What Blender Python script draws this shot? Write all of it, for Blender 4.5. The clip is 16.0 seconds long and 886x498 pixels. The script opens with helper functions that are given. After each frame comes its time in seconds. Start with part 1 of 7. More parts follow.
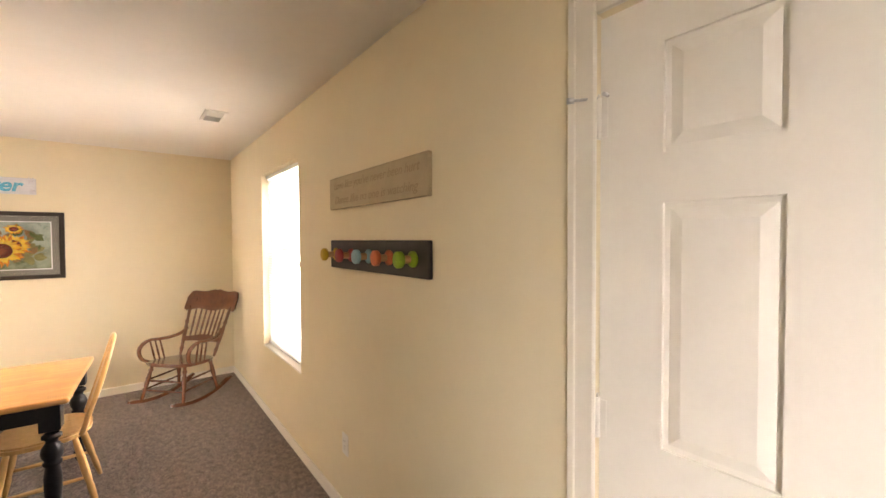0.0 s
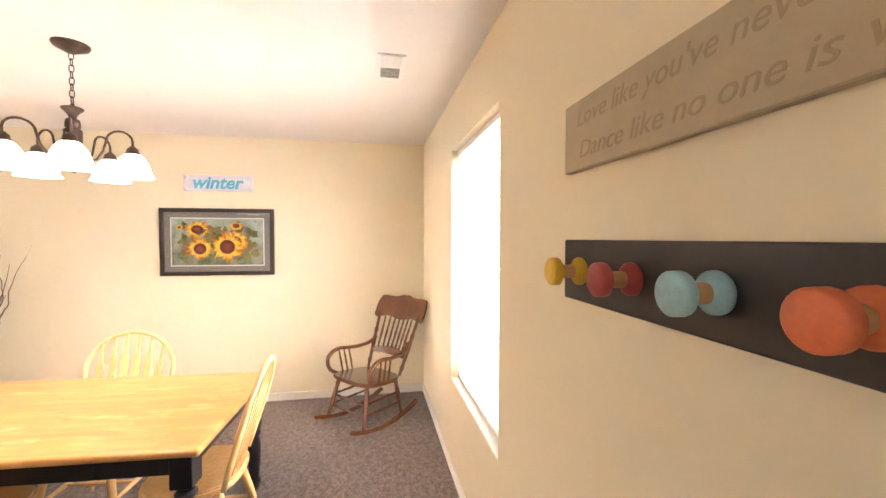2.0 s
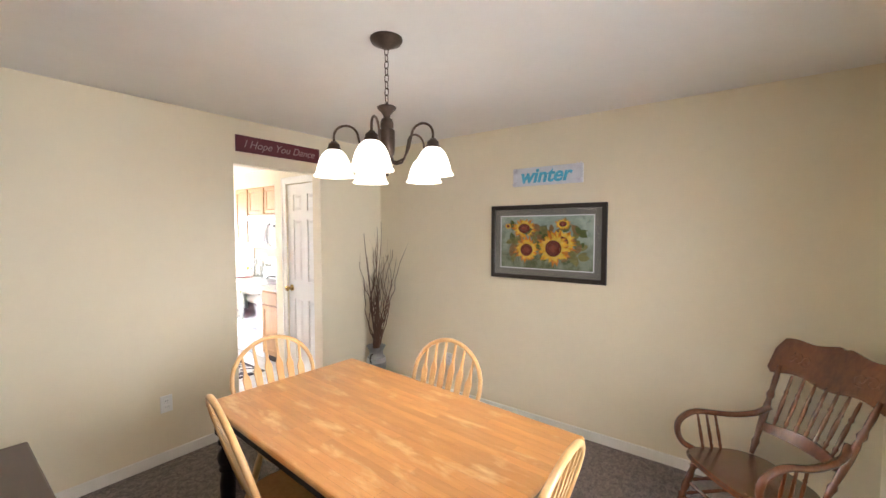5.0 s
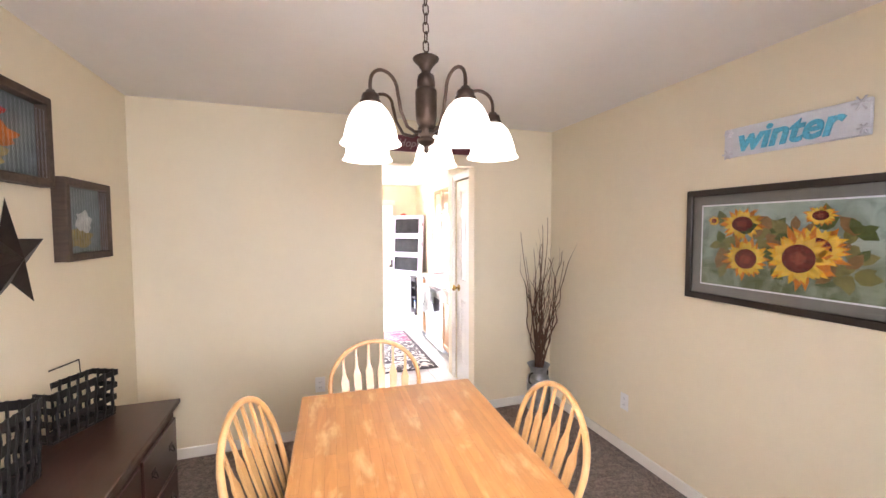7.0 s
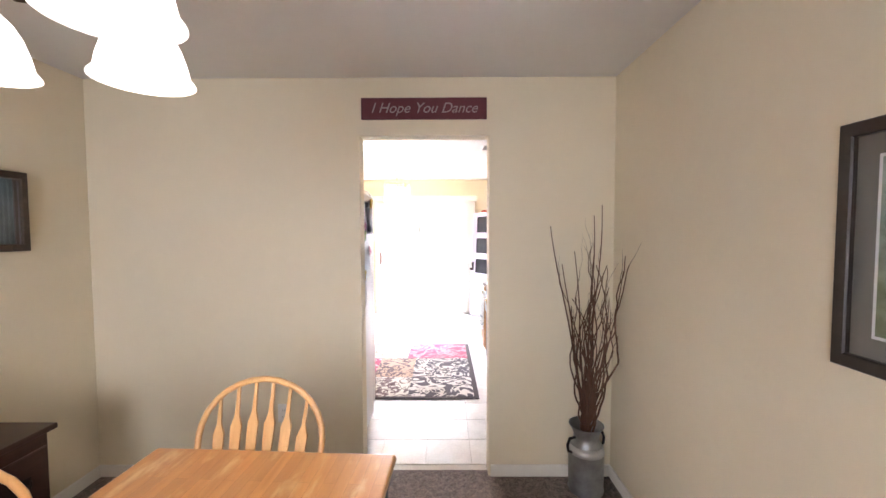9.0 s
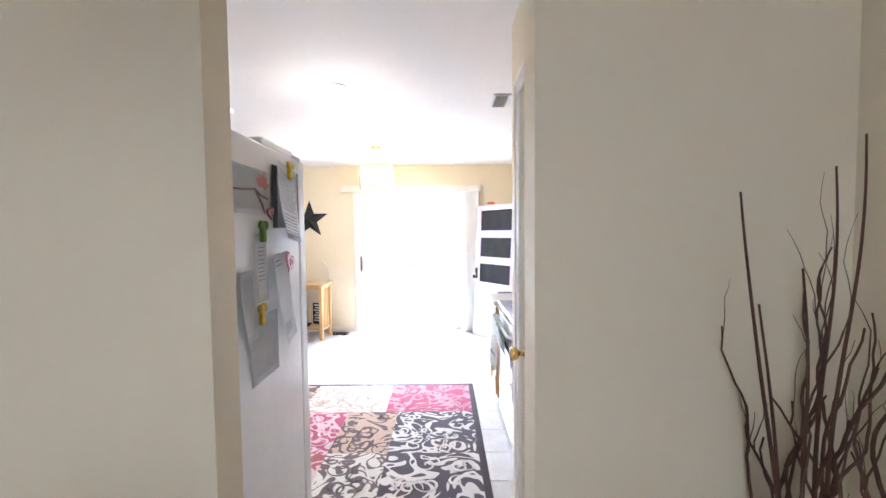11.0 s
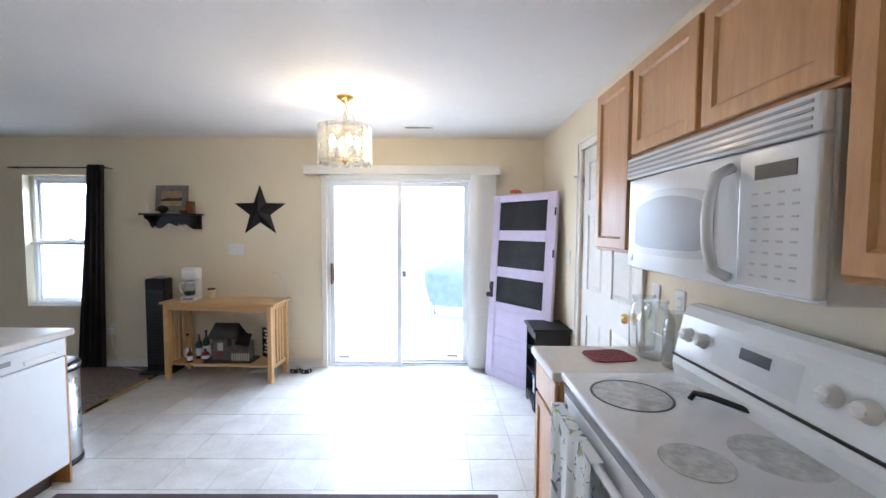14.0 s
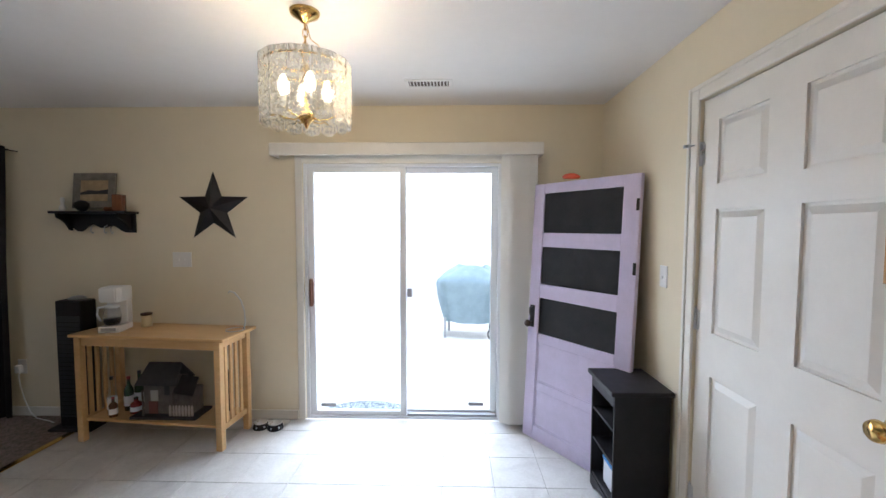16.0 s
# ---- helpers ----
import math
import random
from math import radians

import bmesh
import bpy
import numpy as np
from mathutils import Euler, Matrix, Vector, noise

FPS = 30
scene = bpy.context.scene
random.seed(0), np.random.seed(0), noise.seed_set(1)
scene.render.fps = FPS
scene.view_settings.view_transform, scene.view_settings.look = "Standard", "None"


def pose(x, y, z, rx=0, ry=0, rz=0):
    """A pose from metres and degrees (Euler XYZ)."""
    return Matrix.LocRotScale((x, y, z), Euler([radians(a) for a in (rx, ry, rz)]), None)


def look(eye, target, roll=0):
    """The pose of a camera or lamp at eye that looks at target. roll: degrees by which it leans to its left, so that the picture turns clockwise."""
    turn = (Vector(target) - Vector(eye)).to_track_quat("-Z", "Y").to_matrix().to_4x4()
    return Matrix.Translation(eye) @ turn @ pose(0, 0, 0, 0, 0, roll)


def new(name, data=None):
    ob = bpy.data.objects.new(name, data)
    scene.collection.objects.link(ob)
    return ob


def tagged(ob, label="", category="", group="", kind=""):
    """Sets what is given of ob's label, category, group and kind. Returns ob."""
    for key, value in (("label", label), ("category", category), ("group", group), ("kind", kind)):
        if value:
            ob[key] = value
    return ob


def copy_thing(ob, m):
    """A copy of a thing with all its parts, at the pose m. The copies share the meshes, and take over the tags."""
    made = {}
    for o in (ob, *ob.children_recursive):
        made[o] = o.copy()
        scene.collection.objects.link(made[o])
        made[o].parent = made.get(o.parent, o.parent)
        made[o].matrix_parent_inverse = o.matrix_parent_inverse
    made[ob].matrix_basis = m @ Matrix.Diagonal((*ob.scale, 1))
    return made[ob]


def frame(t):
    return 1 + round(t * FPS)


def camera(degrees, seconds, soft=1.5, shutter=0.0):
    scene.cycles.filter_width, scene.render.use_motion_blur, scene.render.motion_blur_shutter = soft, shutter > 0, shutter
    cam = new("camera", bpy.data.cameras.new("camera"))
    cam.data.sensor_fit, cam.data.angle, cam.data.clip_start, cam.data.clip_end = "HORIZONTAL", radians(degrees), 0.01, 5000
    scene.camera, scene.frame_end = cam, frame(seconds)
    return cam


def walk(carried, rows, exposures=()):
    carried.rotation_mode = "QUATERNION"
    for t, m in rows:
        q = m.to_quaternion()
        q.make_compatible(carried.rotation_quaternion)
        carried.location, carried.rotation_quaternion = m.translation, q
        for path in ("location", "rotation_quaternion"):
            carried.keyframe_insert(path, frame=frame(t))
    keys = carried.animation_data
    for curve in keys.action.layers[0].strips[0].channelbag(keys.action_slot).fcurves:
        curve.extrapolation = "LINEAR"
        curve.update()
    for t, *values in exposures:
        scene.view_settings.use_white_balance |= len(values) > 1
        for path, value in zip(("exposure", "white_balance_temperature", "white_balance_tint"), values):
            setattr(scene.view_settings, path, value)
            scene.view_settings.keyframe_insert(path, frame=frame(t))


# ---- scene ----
# ---- camera ----
cam = camera(96.45, 16.0)
PATH = [
    (0, (-3.919, -2.815, 1.524), (-2.346, -4.05, 1.472), -0.3),
    (0.5, (-3.664, -3.01, 1.528), (-1.96, -4.056, 1.468), -0.3),
    (1, (-3.362, -3.123, 1.511), (-1.543, -3.952, 1.455), -0.1),
    (1.5, (-3.011, -3.168, 1.522), (-1.108, -3.78, 1.467), 0.1),
    (2, (-2.736, -3.195, 1.522), (-0.77, -3.556, 1.466), 0.1),
    (2.5, (-2.505, -3.194, 1.528), (-0.506, -3.247, 1.467), 0.1),
    (3, (-2.274, -3.16, 1.557), (-0.296, -2.876, 1.48), 0.2),
    (3.5, (-2.128, -3.1, 1.563), (-0.198, -2.584, 1.478), 0.1),
    (4, (-2.028, -3.085, 1.579), (-0.171, -2.349, 1.489), 0.1),
    (4.5, (-1.954, -3.094, 1.582), (-0.209, -2.121, 1.49), 0.0),
    (5, (-1.846, -3.098, 1.586), (-0.252, -1.893, 1.487), 0.0),
    (7.5, (-0.633, -3.069, 1.569), (-0.219, -1.115, 1.472), -0.3),
    (8, (-0.326, -2.953, 1.554), (-0.092, -0.969, 1.462), -0.4),
    (8.5, (-0.058, -2.719, 1.543), (0.026, -0.723, 1.446), -0.3),
    (9, (0.121, -2.391, 1.525), (0.112, -0.393, 1.43), -0.2),
    (9.5, (0.189, -2.066, 1.474), (0.177, -0.068, 1.388), -0.5),
    (10, (0.216, -1.675, 1.456), (0.225, 0.323, 1.375), -1.1),
    (12.5, (0.100, -0.054, 1.529), (0.056, 1.943, 1.419), 0.3),
    (13, (0.113, 0.188, 1.512), (0.106, 2.185, 1.406), 0.3),
    (13.5, (0.119, 0.415, 1.528), (0.129, 2.412, 1.418), 0.3),
    (14, (0.106, 0.675, 1.497), (0.115, 2.672, 1.394), 0.3),
    (14.5, (0.056, 0.955, 1.501), (0.075, 2.952, 1.395), 0.1),
    (15, (0.084, 1.259, 1.514), (0.103, 3.255, 1.395), -0.1),
    (15.5, (0.093, 1.549, 1.511), (0.109, 3.546, 1.405), 0.0),
    (16, (0.046, 1.840, 1.517), (-0.003, 3.837, 1.410), 0.1),
]
EXPOSURES = [(0, 1.78, 7850, 20), (0.5, 1.95, 7850, 21), (1.5, 2.38, 7500, 24), (3, 1.82, 6200, 20), (3.5, 1.4, 5850, 18), (4, 0.98, 5750, 14), (4.5, 0.95, 5950, 14), (5, 1.2, 6200, 14), (7.5, 1.32, 6300, 22), (9, 0.92, 6150, 20),
             (10, 0.74, 6000, 18), (12.5, 0.12, 4950, 10), (14, -0.55, 5300, 11), (16, -1.22, 5650, 11)]
walk(cam, [(t, look(eye, target, roll)) for t, eye, target, roll in PATH], EXPOSURES)

# ---- light ----
world = bpy.data.worlds.new("world")
scene.world = world
world.use_nodes = True
wn = world.node_tree.nodes
sky = wn.new("ShaderNodeTexSky")
sky.sky_type = "NISHITA"
sky.sun_disc = False
sky.sun_elevation = radians(48)
sky.sun_rotation = radians(80)
sky.air_density, sky.dust_density = 1.0, 2.0
world.node_tree.links.new(sky.outputs[0], wn["Background"].inputs[0])
wn["Background"].inputs[1].default_value = 0.14


def lamp(name, kind, m, energy, color=(1, 1, 1), **more):
    d = bpy.data.lights.new(name, kind)
    d.energy, d.color = energy, color
    if "size" in more:
        d.shape, d.size, d.size_y = "RECTANGLE", more["size"], more["size_y"]
    if "radius" in more:
        d.shadow_soft_size = more["radius"]
    if "angle" in more:
        d.angle = radians(more["angle"])
    ob = new(name, d)
    ob.matrix_world = m
    return ob


lamp("sun", "SUN", look((8, 2.2, 9), (0, 0.8, 0)), 5.0, (1.0, 0.95, 0.88), angle=0.5)
lamp("window_daylight", "AREA", look((-0.73, -3.93, 1.35), (-0.73, 0, 1.35)), 19, (0.95, 0.97, 1.0), size=0.95, size_y=1.4)
lamp("patio_sky_daylight", "AREA", look((-0.34, 6.7, 3.7), (-0.34, 4.0, 0.6)), 1000, (0.80, 0.90, 1.0), size=2.6, size_y=2.2)
# added fill lamp at the unseen hall end, brightens the entry side
lamp("entry_window_daylight", "AREA", look((-5.46, -1.9, 1.42), (0, -1.9, 1.3)), 1.6, (1.0, 0.88, 0.72), size=1.1, size_y=1.3)
lamp("living_window_daylight", "AREA", look((-3.9, 5.06, 1.35), (-3.9, 0, 1.35)), 4, (0.92, 0.96, 1.0), size=0.7, size_y=1.3)
CHANDELIER = (-0.562, -1.812)
for k in range(5):
    a = radians(210 + 72 * k)
    lamp("chandelier_bulb", "POINT", pose(CHANDELIER[0] + 0.23 * math.cos(a), CHANDELIER[1] + 0.23 * math.sin(a), 1.87), 2.7, (1.0, 0.87, 0.72), radius=0.03)
KLAMP = (-0.592, 3.575)
for k in range(4):
    a = radians(30 + 90 * k)
    lamp("glass_chandelier_bulb", "POINT", pose(KLAMP[0] + 0.09 * math.cos(a), KLAMP[1] + 0.09 * math.sin(a), 2.10), 7.0, (1.0, 0.72, 0.42), radius=0.02)
lamp("dome_bulb", "POINT", pose(-0.58, 1.74, 2.30), 5, (1.0, 0.86, 0.68), radius=0.08)


# ---- materials ----
def ramp(nt, fac, lo, hi, a=0.35, b=0.65):
    r = nt.nodes.new("ShaderNodeValToRGB")
    r.color_ramp.elements[0].position, r.color_ramp.elements[1].position = a, b
    r.color_ramp.elements[0].color, r.color_ramp.elements[1].color = (*lo, 1), (*hi, 1)
    nt.links.new(fac, r.inputs[0])
    return r.outputs[0]


def texnoise(nt, co, scale, detail=4, rough=0.6, stretch=None, distortion=0.0):
    if stretch:
        mp = nt.nodes.new("ShaderNodeMapping")
        mp.inputs["Scale"].default_value = stretch
        nt.links.new(co, mp.inputs[0])
        co = mp.outputs[0]
    n = nt.nodes.new("ShaderNodeTexNoise")
    n.inputs["Scale"].default_value, n.inputs["Detail"].default_value = scale, detail
    n.inputs["Roughness"].default_value, n.inputs["Distortion"].default_value = rough, distortion
    nt.links.new(co, n.inputs["Vector"])
    return n.outputs[0]


def mixc(nt, fac, a, b, mode="MIX"):
    m = nt.nodes.new("ShaderNodeMix")
    m.data_type, m.blend_type = "RGBA", mode
    for sock, v in ((m.inputs[0], fac), (m.inputs[6], a), (m.inputs[7], b)):
        if isinstance(v, (int, float)):
            sock.default_value = v
        elif isinstance(v, tuple):
            sock.default_value = (*v, 1)
        else:
            nt.links.new(v, sock)
    return m.outputs[2]


def start(name, rough=0.5, metal=0.0):
    m = bpy.data.materials.new(name)
    m.use_nodes = True
    nt = m.node_tree
    p = nt.nodes["Principled BSDF"]
    p.inputs["Roughness"].default_value, p.inputs["Metallic"].default_value = rough, metal
    co = nt.nodes.new("ShaderNodeTexCoord").outputs["Object"]
    return m, nt, p, co


def bump(nt, p, height, strength, dist=0.002):
    b = nt.nodes.new("ShaderNodeBump")
    b.inputs["Strength"].default_value, b.inputs["Distance"].default_value = strength, dist
    nt.links.new(height, b.inputs["Height"])
    nt.links.new(b.outputs[0], p.inputs["Normal"])


def plain(name, c, rough=0.5, metal=0.0, vary=0.06, scale=6, grain=120, relief=0.15, coat=0.0):
    """A painted, moulded or metal surface with cloudy and fine variation."""
    m, nt, p, co = start(name, rough, metal)
    lo, hi = tuple(v * (1 - vary) for v in c), tuple(min(1, v * (1 + vary)) for v in c)
    big = ramp(nt, texnoise(nt, co, scale), lo, hi)
    fine = texnoise(nt, co, grain, 3)
    nt.links.new(mixc(nt, 0.25, big, ramp(nt, fine, lo, hi)), p.inputs["Base Color"])
    r = nt.nodes.new("ShaderNodeMapRange")
    r.inputs["To Min"].default_value, r.inputs["To Max"].default_value = max(0.02, rough - 0.06), min(1, rough + 0.08)
    nt.links.new(texnoise(nt, co, scale * 2.3), r.inputs[0])
    nt.links.new(r.outputs[0], p.inputs["Roughness"])
    p.inputs["Coat Weight"].default_value = coat
    if relief:
        bump(nt, p, fine, relief)
    return m


def wood(name, lo, hi, rough=0.4, along="Z", scale=9, coat=0.2, worn=None, staves=None):
    m, nt, p, co = start(name, rough)
    st = {"X": (0.12, 1, 1), "Y": (1, 0.12, 1), "Z": (1, 1, 0.12)}[along]
    grain = texnoise(nt, co, scale * 4, 6, 0.65, st, 0.6)
    c = ramp(nt, grain, lo, hi, 0.3, 0.72)
    broad = texnoise(nt, co, scale * 0.5, 3, 0.5, st)
    c = mixc(nt, 0.35, c, ramp(nt, broad, lo, hi))
    if staves:
        b = nt.nodes.new("ShaderNodeTexBrick")
        mp = nt.nodes.new("ShaderNodeMapping")
        mp.inputs["Rotation"].default_value = (0, 0, radians(90))
        nt.links.new(co, mp.inputs[0])
        nt.links.new(mp.outputs[0], b.inputs["Vector"])
        b.inputs["Scale"].default_value, b.inputs["Mortar Size"].default_value = 1.0, 0.0006
        b.inputs["Brick Width"].default_value, b.inputs["Row Height"].default_value = staves
        b.inputs["Color1"].default_value, b.inputs["Color2"].default_value = (0.84, 0.84, 0.84, 1), (1.1, 1.06, 1.0, 1)
        b.inputs["Mortar"].default_value = (0.6, 0.55, 0.5, 1)
        c = mixc(nt, 0.8, c, b.outputs[0], "MULTIPLY")
    if worn:
        w = ramp(nt, texnoise(nt, co, 5.5, 5, 0.6, (2.6, 0.75, 1), 0.3), (0, 0, 0), (0.85, 0.85, 0.85), 0.55, 0.72)
        c = mixc(nt, w, c, worn)
        r = nt.nodes.new("ShaderNodeMapRange")
        r.inputs["To Min"].default_value, r.inputs["To Max"].default_value = rough, rough + 0.25
        nt.links.new(w, r.inputs[0])
        nt.links.new(r.outputs[0], p.inputs["Roughness"])
    nt.links.new(c, p.inputs["Base Color"])
    p.inputs["Coat Weight"].default_value, p.inputs["Coat Roughness"].default_value = coat, 0.2
    bump(nt, p, grain, 0.12)
    return m


def carpet_mat(name, dark, mid, light):
    m, nt, p, co = start(name, 0.95)
    fine = texnoise(nt, co, 80, 4, 0.85)
    c = ramp(nt, fine, dark, light, 0.42, 0.60)
    tuft = texnoise(nt, co, 26, 4, 0.75)
    c = mixc(nt, 0.42, c, ramp(nt, tuft, dark, light, 0.43, 0.58))
    c = mixc(nt, 0.22, c, ramp(nt, texnoise(nt, co, 2.2, 4), dark, mid))
    nt.links.new(c, p.inputs["Base Color"])
    p.inputs["Sheen Weight"].default_value = 0.15
    b = nt.nodes.new("ShaderNodeMath")
    b.operation = "ADD"
    nt.links.new(fine, b.inputs[0])
    nt.links.new(tuft, b.inputs[1])
    bump(nt, p, b.outputs[0], 0.9, 0.012)
    return m


def wall_mat(name, c):
    m, nt, p, co = start(name, 0.72)
    big = ramp(nt, texnoise(nt, co, 1.3, 3), tuple(v * 0.965 for v in c), tuple(min(1, v * 1.02) for v in c))
    mid = ramp(nt, texnoise(nt, co, 14, 4), tuple(v * 0.97 for v in c), tuple(min(1, v * 1.02) for v in c))
    nt.links.new(mixc(nt, 0.3, big, mid), p.inputs["Base Color"])
    bump(nt, p, texnoise(nt, co, 260, 2), 0.12)
    return m


def glass_mat(name, rough=0.0, tint=(1, 1, 1), ior=1.45):
    m, nt, p, co = start(name, rough)
    p.inputs["Base Color"].default_value = (*tint, 1)
    p.inputs["Transmission Weight"].default_value, p.inputs["IOR"].default_value = 1.0, ior
    return m


def glow(name, c, strength, base=(0.9, 0.88, 0.82)):
    m, nt, p, co = start(name, 0.3)
    p.inputs["Base Color"].default_value = (*base, 1)
    p.inputs["Emission Color"].default_value, p.inputs["Emission Strength"].default_value = (*c, 1), strength
    return m


def scroll_mat(name, ground, figure, seed, scale=7.0, share=0.07):
    """Woven pile with a loose scrolling figure."""
    m, nt, p, co = start(name, 0.95)
    mp = nt.nodes.new("ShaderNodeMapping")
    mp.inputs["Location"].default_value = (seed * 3.1, seed * 1.7, 0)
    nt.links.new(co, mp.inputs[0])
    n = texnoise(nt, mp.outputs[0], scale, 1.0, 0.4, None, 2.6)
    s = nt.nodes.new("ShaderNodeMath")
    s.operation = "PINGPONG"
    s.inputs[1].default_value = 0.14
    nt.links.new(n, s.inputs[0])
    band = ramp(nt, s.outputs[0], (1, 1, 1), (0, 0, 0), share * 0.75, share)
    w = texnoise(nt, co, 420, 2)
    pile = ramp(nt, w, tuple(v * 0.8 for v in ground), tuple(min(1, v * 1.15) for v in ground))
    nt.links.new(mixc(nt, band, pile, figure), p.inputs["Base Color"])
    bump(nt, p, w, 0.5, 0.003)
    return m


WALL = wall_mat("cream_wall_paint", (0.77, 0.685, 0.51))
CEIL = wall_mat("white_ceiling_paint", (0.78, 0.76, 0.73))
TRIM = plain("white_trim_paint", (0.78, 0.75, 0.68), 0.38, vary=0.03, relief=0.04)
DOORW = plain("white_door_paint", (0.80, 0.78, 0.73), 0.36, vary=0.03, grain=60, relief=0.06)
CARPET = carpet_mat("brown_carpet", (0.05, 0.035, 0.029), (0.15, 0.113, 0.096), (0.36, 0.277, 0.24))
BRASS = plain("polished_brass", (0.75, 0.52, 0.18), 0.16, 1.0, vary=0.05, relief=0.0)
STEEL = plain("brushed_steel", (0.62, 0.63, 0.64), 0.28, 1.0, vary=0.06, relief=0.05)
GALV = plain("galvanised_steel", (0.34, 0.35, 0.36), 0.38, 1.0, vary=0.2, scale=14, relief=0.1)
BRONZE = plain("oil_rubbed_bronze", (0.075, 0.05, 0.037), 0.42, 0.7, vary=0.3, scale=22, relief=0.1)
BLACKP = plain("black_paint", (0.012, 0.011, 0.013), 0.48, vary=0.3, scale=8, relief=0.08, coat=0.1)
BLACKM = plain("black_iron", (0.02, 0.018, 0.017), 0.5, 0.4, vary=0.3, scale=20, relief=0.2)
ENAMEL = plain("white_enamel", (0.78, 0.79, 0.80), 0.16, vary=0.02, relief=0.02, coat=0.4)
FRIDGEW = plain("pebbled_white_enamel", (0.80, 0.80, 0.80), 0.34, vary=0.03, grain=300, relief=0.25)
PLASTIC = plain("white_plastic", (0.78, 0.77, 0.74), 0.35, vary=0.03, relief=0.02)
GREYP = plain("grey_plastic", (0.32, 0.32, 0.33), 0.35, vary=0.05)
DARKG = plain("dark_plastic", (0.015, 0.016, 0.018), 0.3, vary=0.1)
LAMIN = plain("pale_laminate", (0.66, 0.62, 0.56), 0.32, vary=0.05, scale=30, grain=200, relief=0.04)
TABLETOP = wood("honey_butcher_block", (0.46, 0.21, 0.065), (0.66, 0.34, 0.12), 0.3, "Y", 8, 0.35, worn=(0.72, 0.49, 0.25), staves=(0.42, 0.042))
CHAIRW = wood("pale_maple", (0.55, 0.30, 0.11), (0.74, 0.46, 0.20), 0.32, "Z", 9, 0.3)
OAK = wood("honey_oak", (0.42, 0.205, 0.065), (0.60, 0.335, 0.125), 0.4, "Z", 10, 0.15)
BENCHW = wood("blond_beech", (0.56, 0.33, 0.13), (0.70, 0.45, 0.20), 0.4, "X", 8, 0.15)
WALNUT = wood("dark_red_oak", (0.075, 0.024, 0.010), (0.19, 0.068, 0.026), 0.2, "Z", 12, 0.7)
MAHOG = wood("dark_mahogany", (0.022, 0.007, 0.005), (0.06, 0.02, 0.013), 0.3, "Y", 6, 0.3)
BARNW = wood("dark_barn_wood", (0.035, 0.022, 0.015), (0.10, 0.065, 0.045), 0.7, "Y", 14, 0.0)
TWIG = wood("curly_willow", (0.065, 0.028, 0.016), (0.155, 0.074, 0.042), 0.7, "Z", 20, 0.0)
SPOOL = wood("natural_spool_wood", (0.40, 0.20, 0.08), (0.56, 0.32, 0.15), 0.5, "Y", 20, 0.1)
LAV = plain("lavender_paint", (0.62, 0.55, 0.72), 0.42, vary=0.06, scale=9, grain=50, relief=0.1)
CHALK = plain("chalkboard", (0.022, 0.022, 0.025), 0.7, vary=0.45, scale=5, relief=0.05)
for dull in (BLACKP, CHALK):
    dull.node_tree.nodes["Principled BSDF"].inputs["Specular IOR Level"].default_value = 0.25
PANE = glass_mat("window_glass", ior=1.05)
JARG = glass_mat("jar_glass", 0.0, (1.0, 1.0, 1.0), 1.3)
nt = JARG.node_tree
tp, gs, lw, mx, m2, df = (nt.nodes.new("ShaderNode" + k) for k in ("BsdfTransparent", "BsdfGlossy", "LayerWeight", "MixShader", "MixShader", "BsdfTranslucent"))
gs.inputs["Roughness"].default_value, lw.inputs["Blend"].default_value = 0.03, 0.35
pw = nt.nodes.new("ShaderNodeMath")
pw.operation = "POWER"
pw.inputs[1].default_value = 1.7
nt.links.new(lw.outputs["Facing"], pw.inputs[0])
tp.inputs[0].default_value = (0.99, 1.0, 0.995, 1)
m2.inputs[0].default_value = 0.07
nt.links.new(tp.outputs[0], m2.inputs[1])
nt.links.new(df.outputs[0], m2.inputs[2])
nt.links.new(pw.outputs[0], mx.inputs[0])
nt.links.new(m2.outputs[0], mx.inputs[1])
nt.links.new(gs.outputs[0], mx.inputs[2])
nt.links.new(mx.outputs[0], nt.nodes["Material Output"].inputs[0])
TEXG = glass_mat("textured_glass", 0.12, (1.0, 0.97, 0.9), 1.3)
nt = TEXG.node_tree
tr, mx, pc = nt.nodes.new("ShaderNodeBsdfTranslucent"), nt.nodes.new("ShaderNodeMixShader"), nt.nodes.new("ShaderNodeTexCoord")
tr.inputs[0].default_value = (0.9, 0.86, 0.76, 1)
nt.links.new(ramp(nt, texnoise(nt, pc.outputs["Object"], 60, 3), (0.05, 0.05, 0.05), (0.38, 0.38, 0.38)), mx.inputs[0])
nt.links.new(nt.nodes["Principled BSDF"].outputs[0], mx.inputs[1])
nt.links.new(tr.outputs[0], mx.inputs[2])
nt.links.new(mx.outputs[0], nt.nodes["Material Output"].inputs[0])
bump(nt, nt.nodes["Principled BSDF"], texnoise(nt, pc.outputs["Object"], 90, 2), 0.6)
SHADEG = glow("lit_frosted_glass", (1.0, 0.93, 0.80), 1.5)
BULB = glow("lit_bulb", (1.0, 0.86, 0.62), 45.0)
DOMEG = glow("lit_dome_glass", (1.0, 0.95, 0.84), 3.4)
PAPER = plain("white_paper", (0.86, 0.87, 0.89), 0.8, vary=0.03, scale=14)
INK = plain("grey_print", (0.16, 0.16, 0.19), 0.8)
CLOTH = plain("charcoal_curtain", (0.018, 0.017, 0.018), 0.9, vary=0.2, grain=500, relief=0.5)
VINYL = plain("white_vinyl_frame", (0.80, 0.81, 0.83), 0.32, vary=0.02, relief=0.02)
BLIND = plain("white_blind_slat", (0.84, 0.83, 0.79), 0.5, vary=0.02, relief=0.03)
